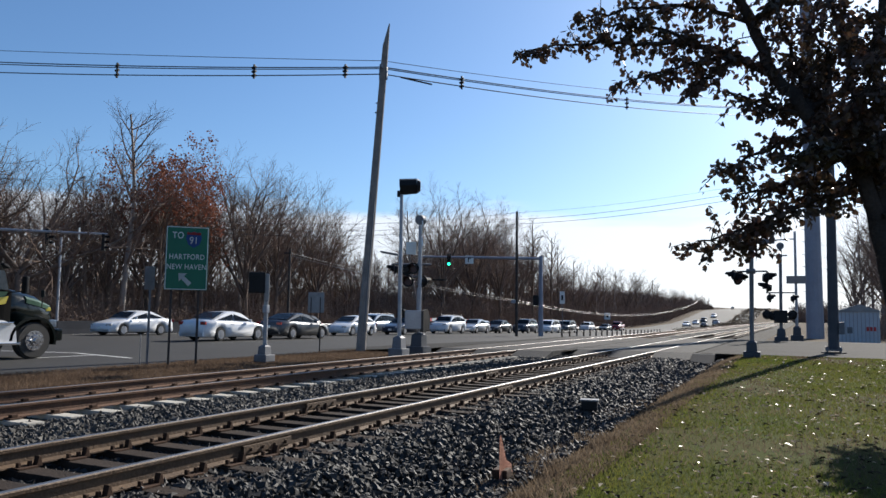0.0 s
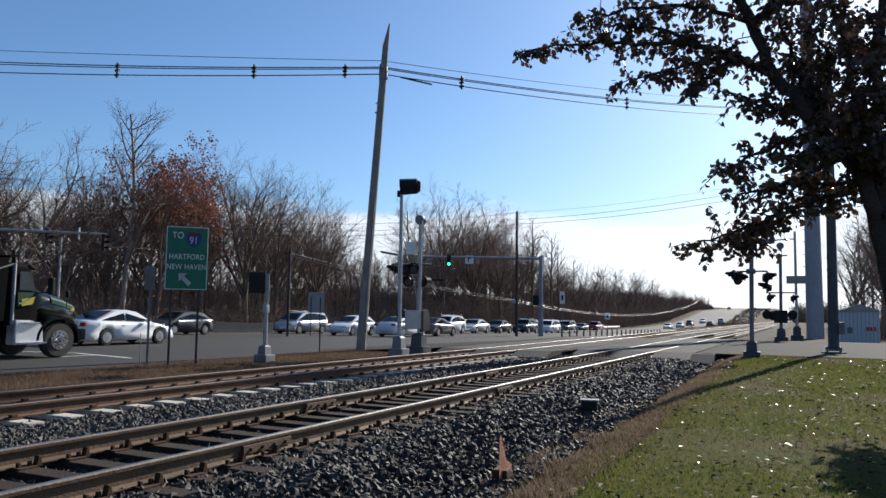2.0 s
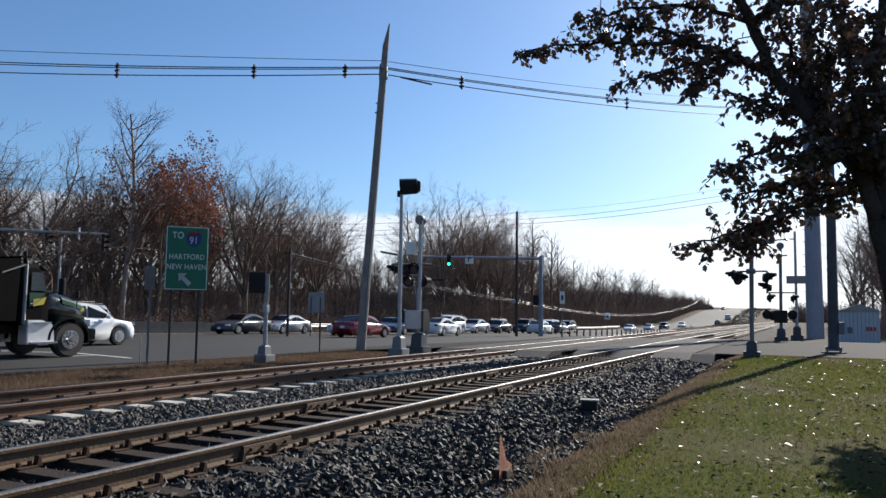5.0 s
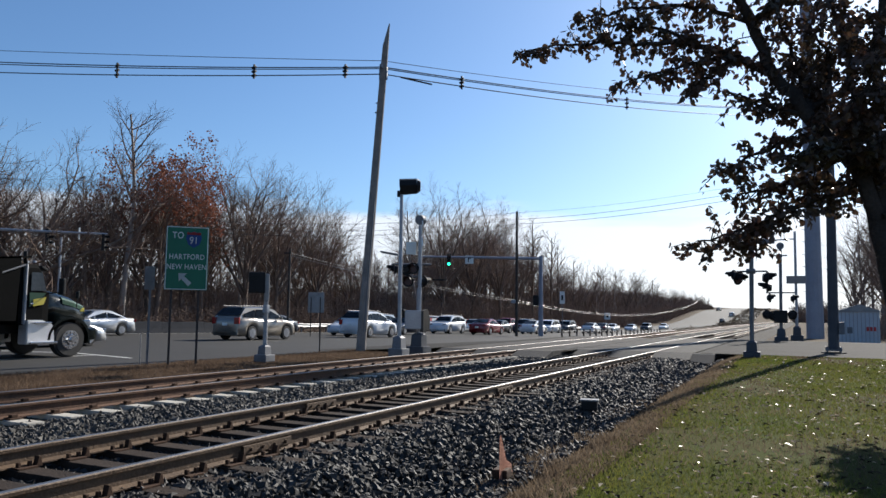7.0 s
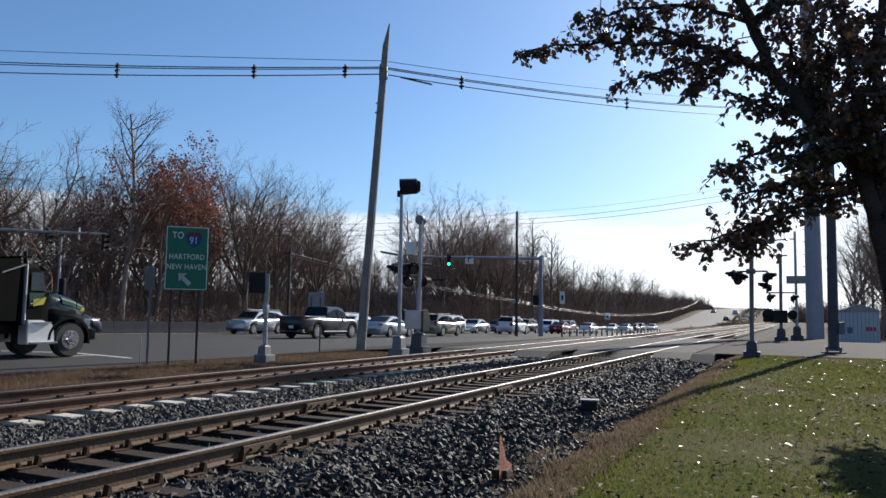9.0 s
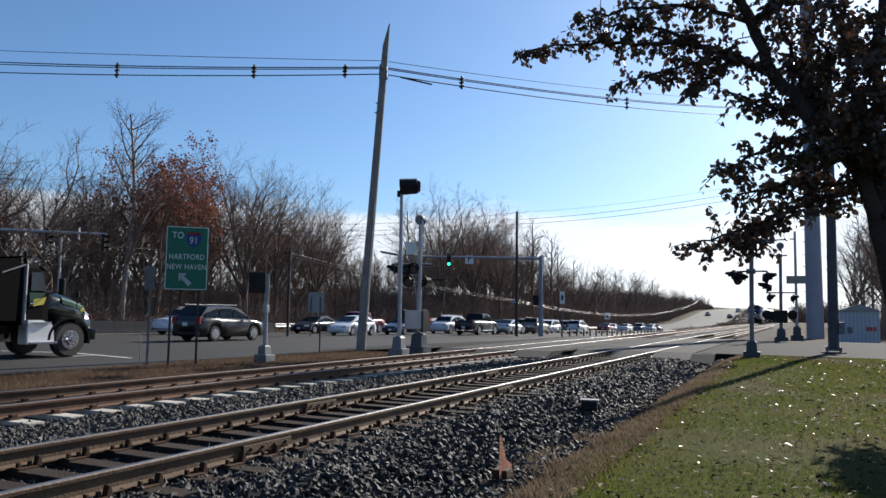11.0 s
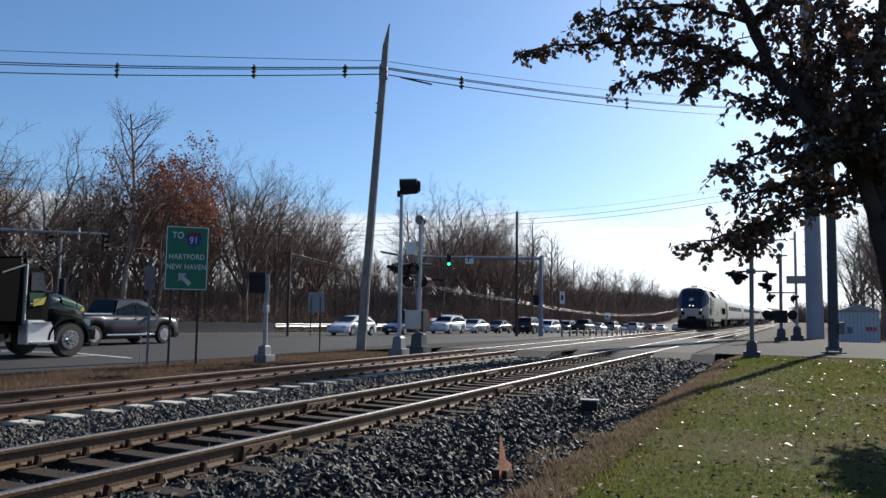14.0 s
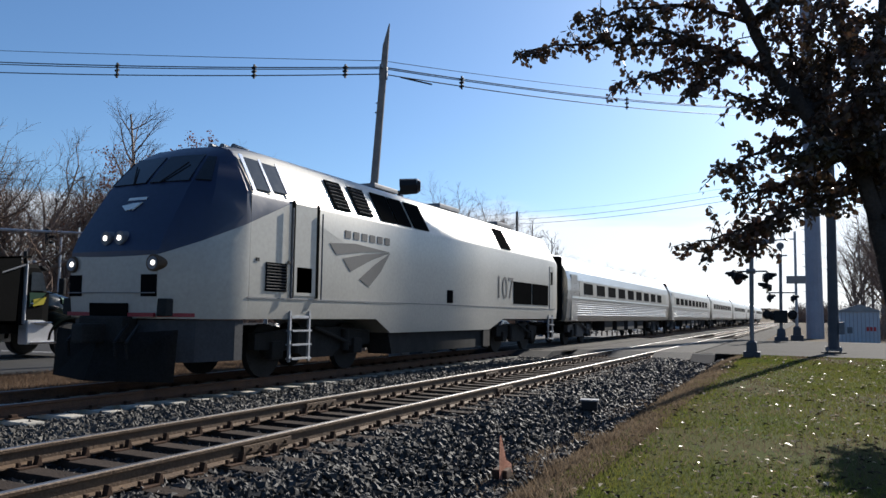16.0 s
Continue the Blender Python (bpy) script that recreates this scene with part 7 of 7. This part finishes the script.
def thicket(name, seed, xs, ys, h, n, material, label, twigs=6):
    """Brush and slim young trees: leaning stems with fine twigs."""
    rs = random.Random(seed)
    tw = Twigs()
    for _ in range(n):
        y = ys[0] + (ys[1] - ys[0]) * rs.random() ** 1.7
        x = rs.uniform(*xs)
        z = floor_z(x, y) if x < -42.5 else road_z(y) + 0.1 if x < -15 else -0.9
        hh = h * rs.uniform(0.3, 1.1) * (0.8 + 0.6 * noise.noise(Vector((x * 0.1, y * 0.09, seed))))
        p = Vector((x, y, z - 0.1))
        d = Vector((rs.gauss(0, 0.14), rs.gauss(0, 0.14), 1))
        w = 0.014 + h * 0.0026 + y * 0.00018
        a, b = p + d * hh * 0.5, p + d * hh + Vector((rs.gauss(0, 0.3), rs.gauss(0, 0.3), 0))
        tw.tube([p, a, b], [w * rs.uniform(1.0, 2.0), w, w * 0.35], 3)
        for _k in range(twigs):
            q = a.lerp(b, rs.uniform(-0.6, 0.95))
            e = q + Vector((rs.gauss(0, 0.55), rs.gauss(0, 0.55), rs.uniform(0.0, 0.8))) * (0.5 + hh * 0.2)
            tw.tube([q, e], [w * 0.5, w * 0.25], 3)
    return tagged(tw.done(name, material, None), label, "brush", kind="stuff")


thicket("brush", 31, (-49, -42.8), (10, 420), 2.8, 4500, M_TWIG, "dense leafless brush at the foot of the woods")
thicket("brush", 32, (-60, -48), (10, 400), 6.0, 5000, M_TWIG, "tall tangled undergrowth inside the woods")
thicket("brush", 34, (-74, -60), (10, 400), 7.0, 5500, M_BARK, "dark tangle deep in the woods", 7)
thicket("brush", 38, (-106, -76), (12, 480), 4.5, 4500, M_BARK, "slim trees along the bank inside the woods", 7)
thicket("brush", 37, (-56, -44), (85, 420), 6.0, 2600, M_TWIG, "dense grey thicket along the far woods")
thicket("brush", 33, (4.0, 16), (68, 170), 5.0, 1100, M_TWIG, "bare brush on the bank beyond the street")
thicket("brush", 35, (-23, -15.5), (150, 420), 1.0, 1500, M_STRAW, "dry weeds between road and track")
thicket("brush", 36, (-4, 10), (330, 480), 9.0, 1200, M_TWIG, "far bare trees at the end of the tracks")


# ---------- the tree over the lawn ----------
def lawn_tree():
    rs = random.Random(404)
    t = thing("lawn_tree", pose(0, 0, 0), "dark-barked tree with sparse drooping dull green and brown leaves", "tree")
    wood, leaves = Twigs(), Twigs()
    V = Vector
    def limb(r0, r1, *xz):
        """A limb through points (x, z), or (x, y, z), at the depth of the trunk."""
        return [V((q[0], 9.0 + 0.12 * math.sin(3 * q[0] + 5 * q[1]), q[1])) if len(q) == 2 else V(q) for q in xz], r0, r1
    limbs = [
        limb(0.105, 0.05, (1.25, 8.95, -0.5), (1.07, 0.17), (0.91, 1.06), (0.77, 1.97), (0.59, 2.77), (0.11, 3.46), (-0.24, 4.0), (-0.46, 4.63), (-0.62, 4.98), (-0.8, 5.6)),
        limb(0.085, 0.04, (0.77, 1.97), (0.75, 9.2, 3.0), (0.8, 9.3, 4.05), (0.9, 9.3, 5.2)),
        # the long boughs to the side
        limb(0.045, 0.008, (-0.24, 4.0), (-0.62, 4.25), (-1.02, 4.48), (-1.5, 4.50), (-2.0, 4.58), (-2.66, 4.70), (-3.3, 4.72)),
        limb(0.032, 0.008, (-0.46, 4.63), (-0.95, 4.9), (-1.5, 5.05), (-2.1, 5.0), (-2.5, 4.95)),
        limb(0.026, 0.006, (-0.62, 4.25), (-1.05, 4.22), (-1.45, 4.16), (-2.0, 4.12)),
        limb(0.03, 0.008, (-1.02, 4.48), (-1.5, 4.72), (-2.0, 4.82)),
        limb(0.025, 0.008, (-0.62, 4.25), (-0.95, 4.02), (-1.15, 3.92)),
        limb(0.04, 0.01, (-0.46, 4.63), (-0.2, 4.8), (0.1, 9.3, 5.0)),
        # drooping boughs below
        limb(0.03, 0.008, (0.11, 3.46), (-0.3, 3.62), (-0.55, 3.74)),
        limb(0.032, 0.008, (0.3, 3.2), (-0.1, 3.22), (-0.5, 3.1), (-0.82, 2.92)),
        limb(0.03, 0.008, (0.45, 2.98), (0.05, 2.82), (-0.35, 2.68), (-0.68, 2.58)),
        limb(0.036, 0.008, (0.6, 2.72), (0.15, 2.55), (-0.3, 2.34), (-0.75, 2.2), (-1.12, 2.1)),
        limb(0.03, 0.008, (-0.3, 2.34), (-0.5, 2.2), (-0.62, 2.1)),
        # the dense heart of the crown
        limb(0.05, 0.012, (0.11, 3.46), (0.05, 9.4, 3.9), (-0.05, 9.6, 4.4), (-0.2, 9.6, 4.9)),
        limb(0.05, 0.012, (0.75, 9.2, 3.0), (0.45, 9.5, 3.3), (0.2, 9.7, 3.8), (0.0, 9.7, 4.2)),
        limb(0.05, 0.012, (0.75, 9.2, 3.0), (0.55, 8.8, 3.5), (0.45, 8.6, 4.1), (0.3, 8.5, 4.7)),
        limb(0.04, 0.01, (0.59, 2.77), (0.45, 8.7, 3.1), (0.2, 8.5, 3.0), (0.0, 8.4, 2.9)),
        limb(0.05, 0.012, (0.8, 9.3, 4.05), (0.5, 9.2, 4.4), (0.3, 9.1, 4.9)),
        limb(0.05, 0.012, (0.77, 1.97), (1.0, 9.2, 2.7), (0.85, 9.0, 3.3), (0.75, 8.8, 3.7)),
        limb(0.04, 0.01, (0.8, 9.3, 4.05), (1.1, 9.1, 4.5), (1.3, 8.9, 4.9)),
        limb(0.04, 0.01, (0.11, 3.46), (0.3, 9.3, 3.8), (0.35, 9.4, 4.2), (0.15, 9.3, 4.6)),
        limb(0.04, 0.01, (0.35, 3.12), (0.55, 8.7, 3.3), (0.65, 8.6, 3.7), (0.7, 8.5, 4.3)),
        limb(0.03, 0.01, (0.59, 2.77), (0.75, 8.7, 2.9), (0.9, 8.6, 3.1)),
        limb(0.03, 0.008, (0.59, 2.77), (0.3, 9.3, 2.75), (0.05, 9.4, 2.65)),
        # boughs beyond the view that shade the lawn
        limb(0.08, 0.02, (0.93, 0.95), (1.8, 10.6, 1.8), (1.95, 12.8, 2.6), (1.8, 15.0, 3.2), (1.9, 17.2, 3.7)),
        limb(0.05, 0.015, (1.8, 10.6, 1.8), (2.7, 11.6, 2.3), (2.6, 13.4, 2.9), (2.5, 16.0, 3.4)),
        limb(0.05, 0.015, (1.95, 12.8, 2.6), (2.2, 13.8, 3.0), (2.2, 15.2, 3.5), (2.1, 16.6, 4.1)),
        limb(0.05, 0.015, (2.7, 11.6, 2.3), (3.0, 12.4, 2.5), (3.3, 14.0, 3.0), (3.2, 15.6, 3.3))]
    for n_limb, (pts, r0, r1) in enumerate(limbs):
        k = len(pts)
        fine, fr = [], []
        for i in range(k - 1):
            for s in range(4):
                f = s / 4
                fine.append(pts[i].lerp(pts[i + 1], f) + (Vector((rs.gauss(0, 1), rs.gauss(0, 1), rs.gauss(0, 1))) * 0.012 if i + s else Vector()))
                fr.append(r0 + (r1 - r0) * (i + f) / (k - 1))
        fine.append(pts[-1])
        fr.append(r1)
        wood.tube(fine, fr, 9 if r0 > 0.06 else 6)
        far = n_limb > 23
        # twigs with sprays of leaves, sparse along the trunk
        for i, p in enumerate(fine[20:] if n_limb == 0 else fine[2:]):
            for _ in range(2 if n_limb < 2 else 12 if far else 4 if n_limb > 12 else 3):
                d = Vector((rs.gauss(0, 1), rs.gauss(0, 1.0), rs.gauss(-0.1, 0.75))).normalized()
                reach = rs.uniform(0.14, 0.42) * (1.6 if far else 0.75 if n_limb in (2, 4, 5, 6) else 1.0)
                q = p + d * reach + Vector((0, 0, -0.04))
                wood.tube([p, p.lerp(q, 0.5) + Vector((0, 0, 0.02)), q], [0.010, 0.007, 0.003], 4)
                for _k in range(rs.randint(9, 14)):
                    c = p.lerp(q, rs.uniform(0.2, 1.0)) + Vector((rs.gauss(0, 0.03), rs.gauss(0, 0.03), rs.gauss(0, 0.03))) * (3 if far else 1)
                    leaves.leaf(c, rs.uniform(0.06, 0.102) * (1.7 if far else 1), rs)
    wood.done("trunk", M_DARKBARK, t, True)
    leaves.done("crown", M_LEAF, t)
    # one thin hanging twig
    tw = Twigs()
    tw.tube([V((-0.9, 8.8, 2.2)), V((-0.93, 8.8, 2.0)), V((-0.99, 8.8, 1.9))], [0.006, 0.005, 0.004], 4)
    for _ in range(5):
        tw.leaf(V((-0.99, 8.8, 1.88)) + Vector((rs.gauss(0, 0.03), 0, rs.gauss(0, 0.03))), 0.07, rs)
    tw.done("hanging_twig", M_LEAF, t)


lawn_tree()


# ---------- what moves ----------
def motions():
    rows = []
    for i in range(33):
        t = i * 0.5
        rows.append((t, pose(TRACK_FAR, 29.16 + 34.9 * (16 - t), 0)))
    walk(train, rows)
    for ob, out in MOVING:
        walk(ob, out)
    # the truck creeps up to the stop line
    creep = ((0, 14.56), (0.5, 14.66), (1, 14.84), (1.5, 15.08), (2, 15.38), (2.5, 15.60), (3, 15.72), (3.5, 15.74), (16, 15.74))
    walk(TRUCK, [(t, pose(-21.35, y, -0.2)) for t, y in creep])
    for w, x, y in TRUCK_WHEELS:
        walk(w, [(t, pose(x, y, 0.53, -math.degrees((yy - 14.56) / 0.53))) for t, yy in creep])


motions()
